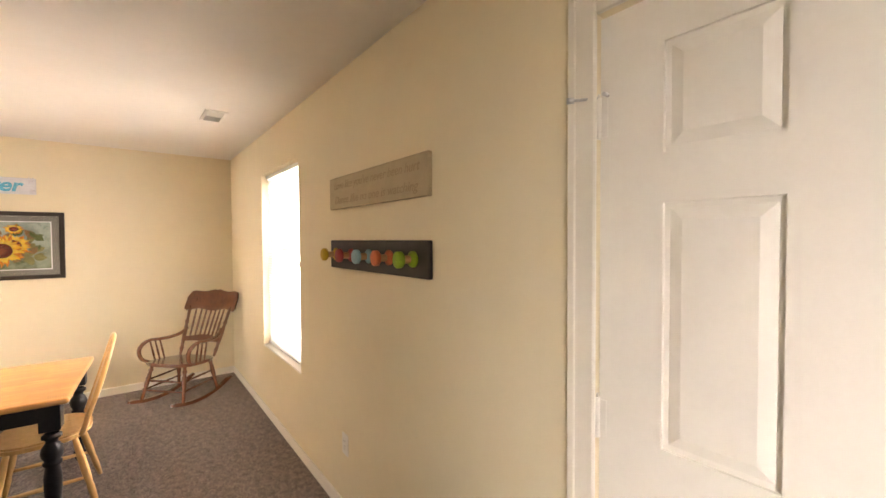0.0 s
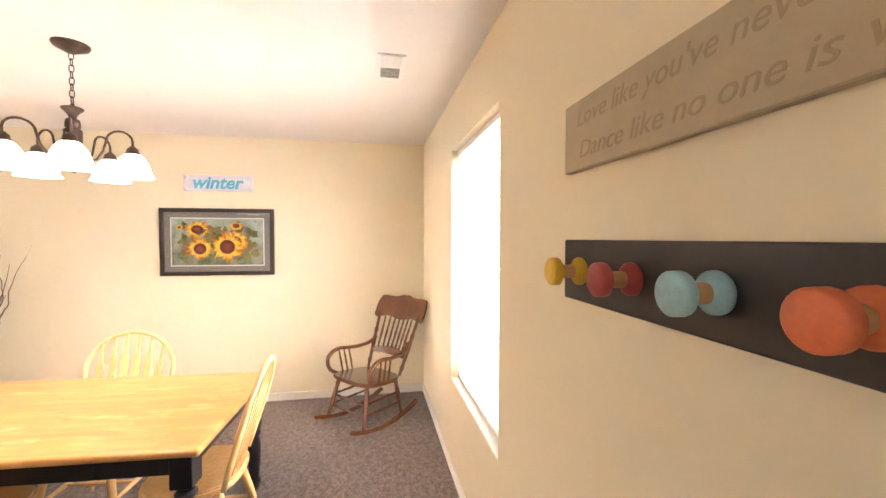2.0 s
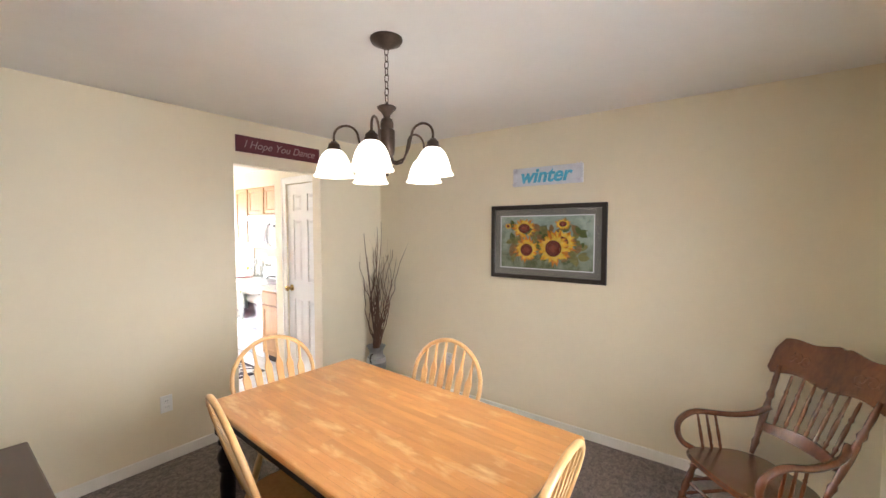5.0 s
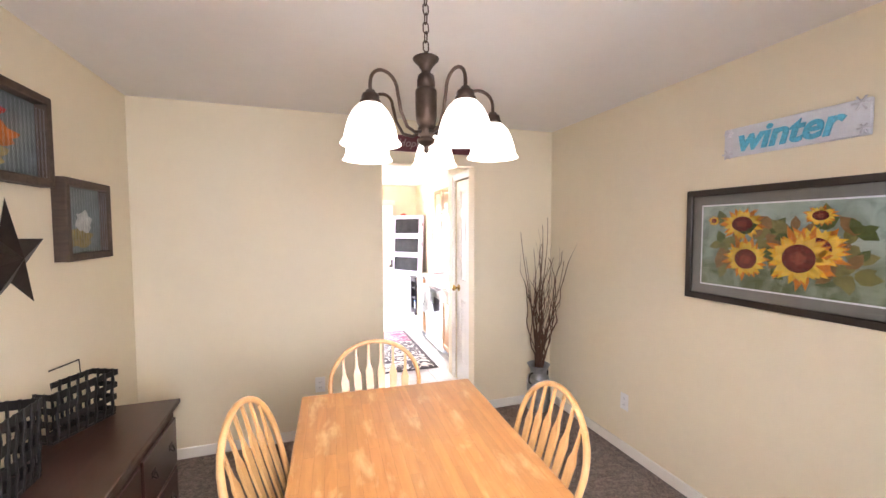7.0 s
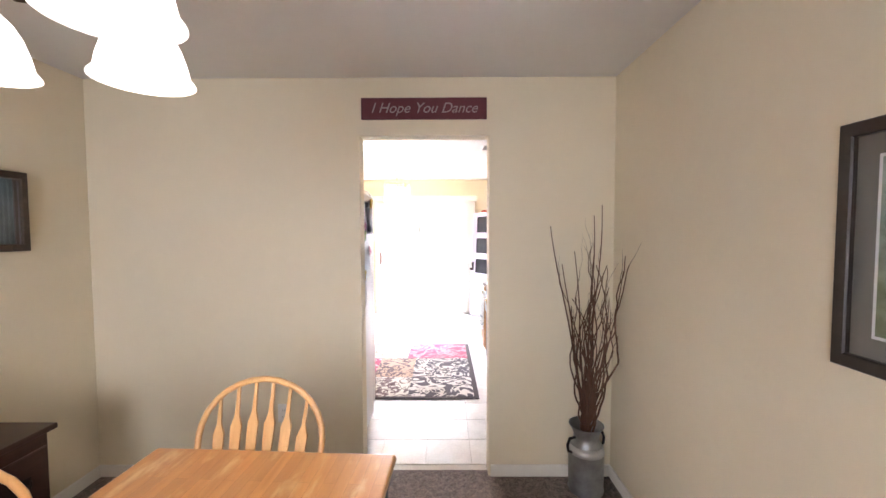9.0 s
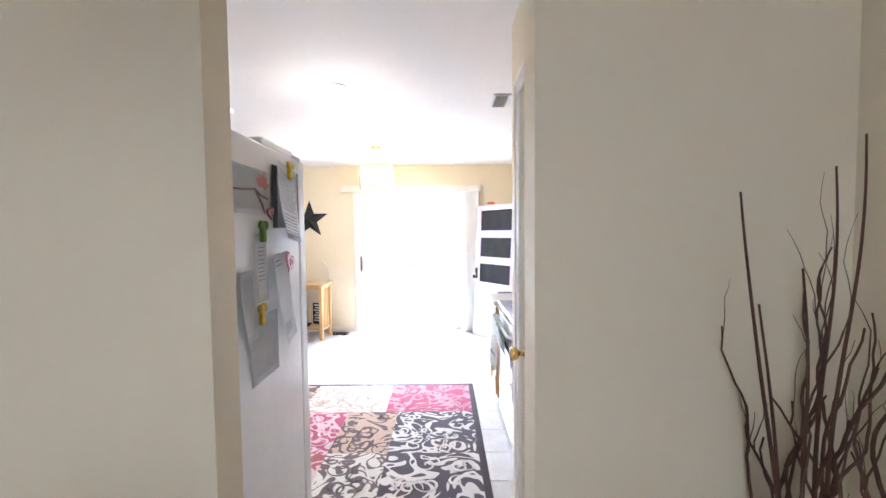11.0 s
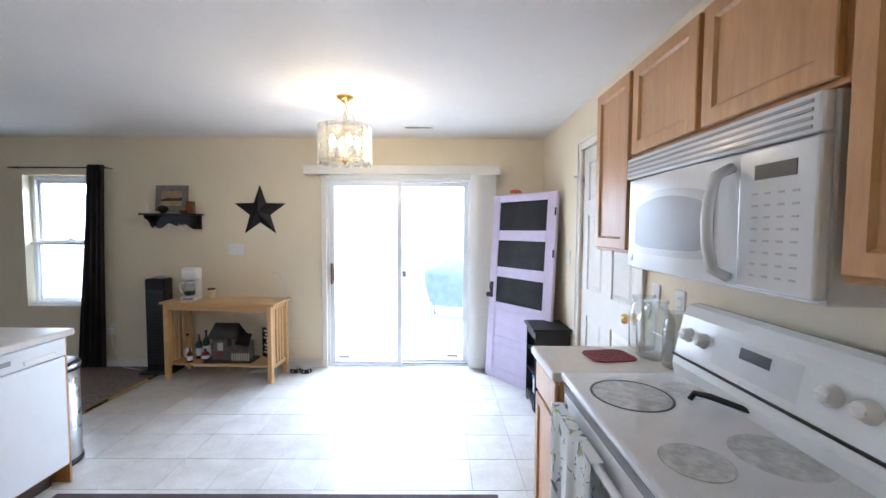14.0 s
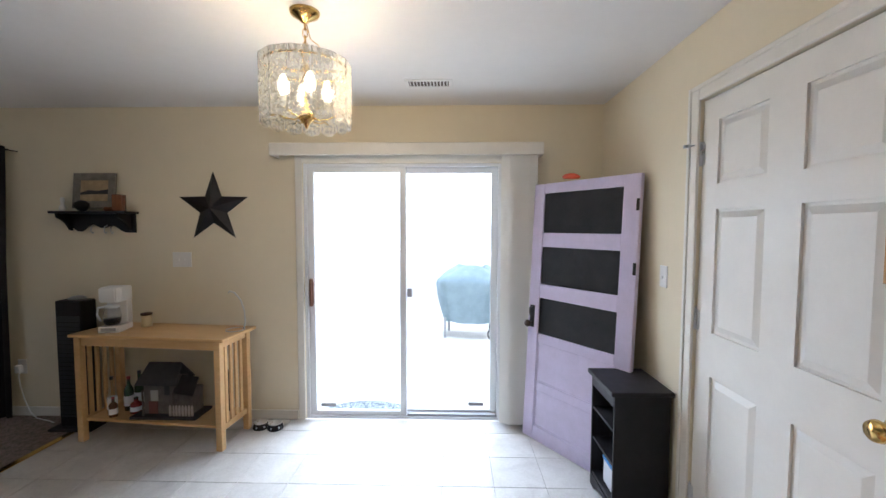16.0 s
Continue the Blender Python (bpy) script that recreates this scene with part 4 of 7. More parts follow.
# ---- chandelier ----
ch = thing("chandelier", "bronze five-arm chandelier with lit white glass bell shades", "chandelier", CHANDELIER[0], CHANDELIER[1], 0)
ZC = HD
bm = B()
lathe(bm, ((0.0, ZC - 0.045), (0.018, ZC - 0.042), (0.03, ZC - 0.035), (0.066, ZC - 0.018), (0.072, ZC - 0.006), (0.072, ZC), (0.0, ZC)), 28)
part("canopy", bm, BRONZE, ch)


def chain(parent, z0, z1, mat, r=0.0095, h=0.034, wire=0.0023, name="chain_link"):
    n = max(2, round((z1 - z0) / (h - 0.006)))
    bm = B()
    pts = [(r * math.cos(2 * math.pi * k / 16), 0, (h / 2 - r if math.sin(2 * math.pi * k / 16) > 0 else -h / 2 + r) + r * math.sin(2 * math.pi * k / 16)) for k in range(17)]
    tube(bm, pts, wire, 6)
    me = mesh_of(name, bm, mat)
    for k in range(n):
        o = new(name, me)
        o.parent = parent
        o.matrix_local = pose(0, 0, z0 + (z1 - z0) * (k + 0.5) / n, 0, 0, 90 * (k % 2) + 8)


def shrunk(bm):
    """The fixture's body is a little smaller than drawn: it ends 1.825 m above the floor."""
    for v in bm.verts:
        v.co = (v.co.x * 0.87, v.co.y * 0.87, 1.825 + (v.co.z - 1.793) * 0.875)
    return bm


chain(ch, 2.155, ZC - 0.04, BRONZE)
bm = B()
lathe(bm, ((0.0, 2.17), (0.008, 2.165), (0.012, 2.155), (0.04, 2.148), (0.05, 2.142), (0.048, 2.136), (0.03, 2.118), (0.018, 2.10), (0.017, 2.09), (0.030, 2.08), (0.034, 2.06), (0.034, 2.04), (0.028, 2.035), (0.039, 2.028), (0.041, 2.02), (0.040, 1.93),
           (0.036, 1.905), (0.028, 1.895), (0.033, 1.885), (0.030, 1.86), (0.022, 1.85), (0.036, 1.845), (0.034, 1.832), (0.016, 1.822), (0.008, 1.815), (0.011, 1.806), (0.008, 1.796), (0.0, 1.793)), 24)
part("column", shrunk(bm), BRONZE, ch, "turned bronze centre column")
for k in range(5):
    a = 210 + 72 * k
    arm_pts = [(0.03, 0, 1.87), (0.06, 0, 1.862), (0.10, 0, 1.875), (0.13, 0, 1.925), (0.145, 0, 1.985)]
    for j in range(1, 11):
        t = radians(180 - 180 * j / 10)
        arm_pts.append((0.205 + 0.060 * math.cos(t), 0, 1.985 + 0.055 * math.sin(t)))
    arm_pts.append((0.265, 0, 1.95))
    bm = B()
    tube(bm, arm_pts, 0.0062, 8)
    arm = part("arm", shrunk(bm), BRONZE, ch, "curved bronze arm")
    arm.matrix_local = pose(0, 0, 0, 0, 0, a)
    bm = B()
    lathe(bm, ((0.0, 1.962), (0.014, 1.96), (0.018, 1.952), (0.026, 1.948), (0.030, 1.938), (0.028, 1.932), (0.034, 1.926), (0.035, 1.914), (0.0, 1.914)), 18, 0.265, 0)
    part("socket_cup", shrunk(bm), BRONZE, arm)
    bm = B()
    lathe(bm, ((0.030, 1.918), (0.040, 1.912), (0.058, 1.893), (0.073, 1.865), (0.084, 1.830), (0.090, 1.800), (0.099, 1.789), (0.101, 1.785), (0.096, 1.787), (0.087, 1.80), (0.081, 1.83), (0.070, 1.863), (0.055, 1.889), (0.036, 1.909), (0.030, 1.914)), 28, 0.265, 0)
    part("shade", shrunk(bm), SHADEG, arm, "white frosted glass bell shade, lit")

# ---- things on the walls ----
FRAMEB = plain("dark_brown_frame", (0.022, 0.014, 0.011), 0.35, vary=0.2, scale=20, relief=0.1)
MAT = plain("grey_picture_mat", (0.22, 0.215, 0.195), 0.9, vary=0.03)
PICG = glass_mat("picture_glass", ior=1.3)
pic = thing("framed_picture", "framed sunflower print with grey mat and dark frame", "picture", XE, -1.852, 1.482, -90)


def frame_bars(bm, w, h, t, y0, y1, bev=0.004):
    ring(bm, -w / 2, w / 2, -h / 2, h / 2, t, y0, y1, min(0.004, (y1 - y0) * 0.4))


bm = B()
frame_bars(bm, 0.945, 0.60, 0.035, -0.028, 0.0, 0.006)
part("frame", bm, FRAMEB, pic)
bm = B()
bx(bm, -0.44, 0.44, -0.012, -0.008, -0.268, 0.268)
part("mat", bm, MAT, pic, "grey mat board")
bm = B()
bx(bm, -0.3875, 0.3875, -0.0133, -0.0121, -0.216, 0.216)
part("mat_edge", bm, PAPER, pic)
bm = B()
bx(bm, -0.38, 0.38, -0.0138, -0.0133, -0.208, 0.208)
m, nt, p, co = start("painted_sky_ground", 0.7)
sp = nt.nodes.new("ShaderNodeSeparateXYZ")
nt.links.new(co, sp.inputs[0])
mr = nt.nodes.new("ShaderNodeMapRange")
mr.inputs["From Min"].default_value, mr.inputs["From Max"].default_value = -0.2, 0.2
nt.links.new(sp.outputs[2], mr.inputs[0])
c = ramp(nt, mr.outputs[0], (0.10, 0.13, 0.05), (0.36, 0.45, 0.42), 0.15, 0.75)
c = mixc(nt, 0.45, c, ramp(nt, texnoise(nt, co, 11, 4, 0.6, None, 0.8), (0.09, 0.11, 0.04), (0.48, 0.55, 0.45), 0.35, 0.6))
nt.links.new(c, p.inputs["Base Color"])
art = part("print", bm, m, pic, "painted sunflowers over blurred green leaves")
PET = [plain("petal_yellow", (0.80, 0.46, 0.03), 0.7, vary=0.2, scale=40), plain("petal_orange", (0.68, 0.22, 0.02), 0.7, vary=0.25, scale=40), plain("petal_gold", (0.85, 0.58, 0.08), 0.7, vary=0.15, scale=40)]
SEED = plain("flower_disc", (0.30, 0.07, 0.04), 0.8, vary=0.5, scale=60)
SEED2 = plain("flower_disc_rim", (0.17, 0.026, 0.018), 0.8, vary=0.5, scale=60)
LEAFS = [plain("leaf_green", (0.09, 0.12, 0.03), 0.7, vary=0.3, scale=30), plain("leaf_olive", (0.20, 0.19, 0.06), 0.7, vary=0.3, scale=30), plain("leaf_rust", (0.25, 0.14, 0.05), 0.7, vary=0.3, scale=30)]
rng = random.Random(11)


def flat_poly(bm, pts, y):
    bm.faces.new([bm.verts.new((x, y, z)) for x, z in pts])


def petal(bm, cx, cz, a, r0, r1, w, y, bend=0.0):
    pts = []
    for f, k in ((0, 0.35), (0.35, 0.95), (0.65, 0.85), (1.0, 0.0), (0.65, -0.85), (0.35, -0.95), (0, -0.35)):
        r = r0 + (r1 - r0) * f
        aa = a + bend * f
        pts.append((cx + r * math.cos(aa) - k * w * math.sin(aa), cz + r * math.sin(aa) + k * w * math.cos(aa)))
    flat_poly(bm, pts, y)


bms = [B() for _ in LEAFS]
for k in range(80):
    x, z = rng.uniform(-0.34, 0.34), rng.uniform(-0.17, 0.12)
    a, L = rng.uniform(0, 6.28), rng.uniform(0.06, 0.10)
    petal(bms[k % 3], min(0.27, max(-0.27, x)), min(0.1, max(-0.1, z)), a, 0, L, L * 0.32, -0.0142 - 0.00001 * k, 0.3)
for b, mt in zip(bms, LEAFS):
    part("leaves", b, mt, art)
for n, (cx, cz, R, sq) in enumerate(((-0.172, 0.112, 0.118, 0.74), (-0.15, -0.062, 0.122, 0.95), (0.135, 0.0, 0.14, 0.85), (0.075, -0.045, 0.152, 0.98), (0.15, 0.145, 0.07, 0.7), (-0.316, 0.13, 0.034, 0.9))):
    y = -0.0148 - 0.0003 * n
    for layer, mt in enumerate((PET[1], PET[0], PET[2])):
        bm = B()
        for k in range(17):
            a = 2 * math.pi * (k + layer * 0.33) / 17 + rng.uniform(-0.1, 0.1)
            petal(bm, cx, cz, a, R * 0.26, R * rng.uniform(0.78, 1.05) * (1 - 0.12 * layer), R * 0.11, y - 0.00006 * layer, rng.uniform(-0.25, 0.25))
        for v in bm.verts:
            v.co.z = cz + (v.co.z - cz) * sq
        part("petals", bm, mt, art)
    bm = B()
    flat_poly(bm, [(cx + R * 0.43 * math.cos(t * 0.3142), cz + R * 0.43 * sq * math.sin(t * 0.3142)) for t in range(20)], y - 0.0002)
    part("flower_disc", bm, SEED2, art)
    bm = B()
    flat_poly(bm, [(cx + R * 0.2 * math.cos(t * 0.3142), cz + R * 0.2 * sq * math.sin(t * 0.3142)) for t in range(20)], y - 0.00025)
    part("flower_disc", bm, SEED, art)
bm = B()
bx(bm, -0.438, 0.438, -0.0195, -0.0175, -0.266, 0.266)
g = part("glazing", bm, PICG, pic)
g.visible_shadow = False

sign = thing("wall_sign", "small white wooden sign with blue letters and snowflakes", "sign", XE, -1.863, 2.007, -90)
bm = B()
bx(bm, -0.285, 0.285, -0.018, 0.0, -0.072, 0.072, 0.003)
part("board", bm, plain("whitewashed_board", (0.66, 0.66, 0.70), 0.7, vary=0.08, scale=14, relief=0.2), sign)
BLUEP = plain("turquoise_glitter", (0.09, 0.42, 0.60), 0.45, vary=0.25, scale=80)
writing("letter", "winter", 0.155, BLUEP, sign, -0.015, -0.022, 0.0, 0.25, 0.004, 0.42, 0.004)
FLAKE = plain("silver_flake", (0.62, 0.60, 0.64), 0.4, 0.2)
for x, z, r in ((-0.262, 0.05, 0.022), (0.255, 0.055, 0.03), (0.265, -0.045, 0.02), (-0.265, -0.055, 0.026)):
    bm = B()
    for k in range(3):
        a = radians(60 * k)
        tube(bm, ((x - r * math.cos(a), -0.02, z - r * math.sin(a)), (x + r * math.cos(a), -0.02, z + r * math.sin(a))), 0.004, 6)
    part("snowflake", bm, FLAKE, sign)

sign = thing("wall_sign", "maroon wooden sign with grey italic words above the doorway", "sign", 0.0, 0.0, 2.245)
bm = B()
bx(bm, -0.372, 0.372, -0.016, 0.0, -0.063, 0.063, 0.003)
part("board", bm, plain("maroon_paint", (0.10, 0.012, 0.02), 0.55, vary=0.15, scale=10, relief=0.15), sign)
writing("letter", "I Hope You Dance", 0.085, plain("grey_lettering", (0.33, 0.25, 0.25), 0.7), sign, 0.0, -0.0166, 0.0, 0.35, 0.0006, 0.63)

sign = thing("wall_sign", "long tan wooden sign with engraved verse on the cream wall", "sign", -2.243, YS, 1.772, 180)
bm = B()
bx(bm, -0.468, 0.468, -0.022, 0.0, -0.085, 0.085, 0.003)
part("board", bm, plain("tan_sign_paint", (0.44, 0.36, 0.24), 0.7, vary=0.06, scale=12, relief=0.1), sign)
TANL = plain("engraved_letters", (0.36, 0.285, 0.185), 0.8)
writing("letter", "Love like you've never been hurt", 0.058, TANL, sign, 0.0, -0.0225, 0.038, 0.25, 0.0004, 0.82)
writing("letter", "Dance like no one is watching", 0.058, TANL, sign, 0.0, -0.0225, -0.04, 0.25, 0.0004, 0.80)

peg = thing("peg_rack", "black wooden peg rack with five coloured thread-spool pegs", "peg rack", -2.243, YS, 1.443, 180)
bm = B()
bx(bm, -0.468, 0.468, -0.02, 0.0, -0.075, 0.075, 0.004, 2)
part("board", bm, plain("black_brown_board", (0.014, 0.010, 0.012), 0.5, vary=0.2, scale=9, relief=0.1), peg)
for k, (cname, c) in enumerate((("mustard", (0.55, 0.34, 0.02)), ("brick_red", (0.33, 0.045, 0.04)), ("pale_blue", (0.27, 0.47, 0.52)), ("coral", (0.60, 0.14, 0.055)), ("lime", (0.20, 0.34, 0.015)))):
    x = (-0.38, -0.19, 0.0, 0.185, 0.37)[k]
    pm = plain(cname + "_paint", c, 0.55, vary=0.12, scale=30, relief=0.1)
    bm = B()
    lathe(bm, ((0.016, 0.02), (0.016, 0.095)), 16)
    bmesh.ops.transform(bm, matrix=pose(x, 0, 0, 90, 0, 0), verts=bm.verts)
    sp = part("spool", bm, SPOOL, peg, "natural wood spool core")
    for za, zb in ((0.02, 0.044), (0.080, 0.104)):
        bm = B()
        lathe(bm, ((0.0, za), (0.028, za), (0.033, za + 0.004), (0.033, zb - 0.012 if za < 0.05 else zb - 0.004), (0.028 if za > 0.05 else 0.018, zb), (0.0, zb)), 20)
        bmesh.ops.transform(bm, matrix=pose(x, 0, 0, 90, 0, 0), verts=bm.verts)
        part("rim", bm, pm, sp, "painted spool rim")


def metal_star(label, m, R, mat, depth=0.05):
    ob = new("metal_star")
    ob.matrix_world = m
    bm = B()
    ring = []
    for k in range(10):
        a = radians(90 + 36 * k)
        r = R if k % 2 == 0 else R * 0.40
        ring.append(bm.verts.new((r * math.cos(a), 0.0 - (0 if k % 2 == 0 else 0.004), r * math.sin(a))))
    c = bm.verts.new((0, -depth, 0))
    for k in range(10):
        bm.faces.new((ring[k], ring[(k + 1) % 10], c))
    bmesh.ops.recalc_face_normals(bm, faces=bm.faces)
    me = mesh_of("metal_star", bm, mat)
    bpy.data.objects.remove(ob)
    ob = new("metal_star", me)
    ob.matrix_world = m
    return tagged(ob, label, "wall star")


RUST = plain("rusty_black_metal", (0.03, 0.02, 0.016), 0.55, 0.5, vary=0.35, scale=12, relief=0.25)
metal_star("dark brown folded metal barn star above the buffet", pose(XW, -1.115, 1.466, 0, 0, 90), 0.235, RUST)
metal_star("black folded metal barn star on the kitchen wall", pose(-1.808, YN, 1.665, 0, 0, 0), 0.285, plain("black_star_metal", (0.014, 0.014, 0.018), 0.5, 0.4, vary=0.3, relief=0.2), 0.06)


def shadow_box(label, m, w, h, art_mats, seed):
    ob = thing("framed_picture", label, "picture")
    ob.matrix_world = m
    bm = B()
    frame_bars(bm, w, h, 0.035, -0.055, 0.0, 0.003)
    part("frame", bm, BARNW, ob, "deep dark barn-wood frame")
    bm = B()
    bx(bm, -w / 2 + 0.035, w / 2 - 0.035, -0.012, 0.0, -h / 2 + 0.035, h / 2 - 0.035)
    a = part("print", bm, art_mats[0], ob)
    r = random.Random(seed)
    for k, mt in enumerate(art_mats[1:]):
        bm = B()
        cx, cz, rx, rz_ = r.uniform(-0.12, 0.12) * w, (-0.22 + 0.2 * k) * h, w * r.uniform(0.16, 0.30), h * r.uniform(0.12, 0.2)
        flat_poly(bm, [(cx + rx * math.cos(t * 0.35) * (1 + 0.2 * math.sin(t * 2.1)), cz + rz_ * math.sin(t * 0.35) * (1 + 0.2 * math.cos(t * 1.7))) for t in range(18)], -0.0125 - 0.0003 * k)
        part("painted_patch", bm, mt, a)
    bm = B()
    n = int(w / 0.026)
    for i in range(n):
        for s in (-1, 1):
            pts = []
            for j in range(int(h / 0.022)):
                z = -h / 2 + 0.036 + j * 0.022
                if z < h / 2 - 0.036:
                    x = -w / 2 + 0.04 + i * (w - 0.08) / max(1, n - 1) + s * 0.006 * (1 if j % 2 else -1)
                    pts.append((x, -0.045, z))
            tube(bm, pts, 0.00045, 3)
    tagged(part("chicken_wire", bm, GALV, ob), kind="stuff")
    return ob


SKYB = plain("painted_sky", (0.13, 0.16, 0.165), 0.7, vary=0.3, scale=8)
shadow_box("farmyard print in a deep barn-wood frame behind chicken wire", pose(XW, -1.218, 1.948, 0, 0, 90), 0.64, 0.38,
           [SKYB, plain("painted_straw", (0.34, 0.27, 0.12), 0.7, vary=0.4, scale=25), plain("painted_ochre", (0.45, 0.13, 0.02), 0.7, vary=0.4, scale=25), plain("painted_red", (0.5, 0.03, 0.02), 0.7)], 3)
shadow_box("small farmyard print in a deep barn-wood frame behind wire", pose(XW, -0.61, 1.623, 0, 0, 90), 0.43, 0.39,
           [SKYB, plain("painted_grass", (0.22, 0.17, 0.04), 0.7, vary=0.4, scale=25), plain("painted_white", (0.5, 0.5, 0.48), 0.7, vary=0.3, scale=25)], 8)

# ---- buffet and baskets ----
BH = 0.68
buf = thing("buffet", "dark mahogany sideboard with iron drawer pulls against the wall", "sideboard", XW, -1.387, 0)
bm = B()
bx(bm, 0.0, 0.43, -0.71, 0.71, BH - 0.025, BH, 0.006, 2)
part("top", bm, MAHOG, buf)
bm = B()
bx(bm, 0.01, 0.40, -0.69, 0.69, 0.06, BH - 0.025, 0.003)
part("body", bm, MAHOG, buf)
for y0 in (-0.685, -0.225, 0.235):
    for z0, z1 in ((0.09, 0.335), (0.35, 0.595)):
        bm = B()
        bx(bm, 0.4005, 0.414, y0 + 0.008, y0 + 0.442, z0, z1, 0.004)
        d = part("drawer", bm, MAHOG, buf)
        for yy in (0.11, 0.34):
            bm = B()
            bx(bm, 0.4145, 0.418, y0 + yy - 0.022, y0 + yy + 0.022, (z0 + z1) / 2 + 0.0, (z0 + z1) / 2 + 0.03, 0.001)
            tube(bm, [(0.418 + 0.014 * math.sin(math.pi * k / 8), y0 + yy - 0.02 + 0.04 * k / 8, (z0 + z1) / 2 + 0.012 - 0.022 * math.sin(math.pi * k / 8)) for k in range(9)], 0.0035, 6)
            part("drawer_pull", bm, BLACKM, d, "dark iron bail pull")
for y in (-0.64, 0.64):
    for x in (0.05, 0.36):
        bm = B()
        bx(bm, x - 0.03, x + 0.03, y - 0.03, y + 0.03, 0.0, 0.06, 0.004)
        part("foot", bm, MAHOG, buf)


def strap_basket(m):
    ob = thing("metal_basket", "black woven iron-strap basket with wire handle on the buffet", "basket", group="baskets on the buffet")
    ob.matrix_world = m
    L, W, H = 0.31, 0.12, 0.16
    for z in (0.02, 0.065, 0.11, 0.155):
        bm = B()
        g = 0.006 * (1 if round(z * 1000) % 90 == 20 else -1)
        fl = 0.012 * z / H
        for a, b, c, d in ((-L / 2 - fl, L / 2 + fl, -W / 2 - fl, -W / 2 - fl + 0.004), (-L / 2 - fl, L / 2 + fl, W / 2 + fl - 0.004, W / 2 + fl), (-L / 2 - fl, -L / 2 - fl + 0.004, -W / 2 - fl, W / 2 + fl), (L / 2 + fl - 0.004, L / 2 + fl, -W / 2 - fl, W / 2 + fl)):
            bx(bm, a, b, c, d, z - 0.010, z + 0.010)
        part("strap", bm, BLACKM, ob)
    for k in range(7):
        x = -L / 2 + 0.02 + k * (L - 0.04) / 6
        for s in (-1, 1):
            bm = B()
            tube(bm, [(x, s * (W / 2 + 0.012 * zz / H + 0.004 * (1 if j % 2 else -1)), zz) for j, zz in enumerate((0.0, 0.042, 0.087, 0.132, 0.166))], 0.0065, 4)
            part("upright", bm, BLACKM, ob)
    for k in range(3):
        y = -W / 2 + 0.02 + k * 0.04
        for s in (-1, 1):
            bm = B()
            tube(bm, [(s * (L / 2 + 0.012 * zz / H), y, zz) for zz in (0.0, 0.08, 0.166)], 0.006, 4)
            part("upright", bm, BLACKM, ob)
    bm = B()
    bx(bm, -L / 2, L / 2, -W / 2, W / 2, 0.0, 0.006)
    part("base", bm, BLACKM, ob)
    bm = B()
    tube(bm, ((-L * 0.36, W / 2, 0.16), (-L * 0.36, W / 2 + 0.005, 0.205), (L * 0.30, W / 2 + 0.005, 0.215), (L * 0.30, W / 2, 0.16)), 0.003, 6)
    part("wire_handle", bm, BLACKM, ob)
    return ob


TALL = Matrix.Diagonal((0.92, 0.95, 1.32, 1.0))
bk1 = strap_basket(pose(-1.955, -0.89, BH, 0, 0, 66) @ TALL)
copy_thing(bk1, pose(-1.93, -1.42, BH, 0, 0, 90) @ TALL)

# ================= kitchen =================
# ---- refrigerator ----
fr = thing("refrigerator", "white pebbled refrigerator with papers and magnets on its side", "refrigerator", -0.47, 0.15, 0)
bm = B()
bx(bm, -0.78, 0.0, 0.02, 0.66, 0.03, 1.80, 0.008, 2)
part("cabinet", bm, FRIDGEW, fr)
for z0, z1 in ((0.10, 1.80),):
    bm = B()
    bx(bm, -0.78, 0.0, 0.668, 0.745, z0, z1, 0.012, 2)
    d = part("door", bm, FRIDGEW, fr)
    bm = B()
    zc = 1.2
    tube(bm, ((-0.72, 0.745, zc - 0.17), (-0.72, 0.785, zc - 0.15), (-0.72, 0.785, zc + 0.15), (-0.72, 0.745, zc + 0.17)), 0.012, 8)
    part("handle", bm, PLASTIC, d)
bm = B()
bx(bm, -0.775, -0.006, 0.658, 0.669, 0.10, 1.795)
part("gasket", bm, GREYP, fr, "grey rubber door gasket")
bm = B()
bx(bm, -0.06, -0.012, 0.62, 0.735, 1.80, 1.82, 0.006)
part("hinge_cover", bm, GREYP, fr, "grey hinge cover")
bm = B()
bx(bm, -0.76, -0.02, 0.60, 0.66, 0.0, 0.09, 0.004)
bx(bm, -0.74, -0.06, 0.05, 0.6, 0.0, 0.03)
part("kick_grille", bm, DARKG, fr)
bm = B()
bx(bm, -0.74, -0.012, 0.36, 0.645, 1.80, 1.832, 0.006)
part("top_cover", bm, FRIDGEW, fr)


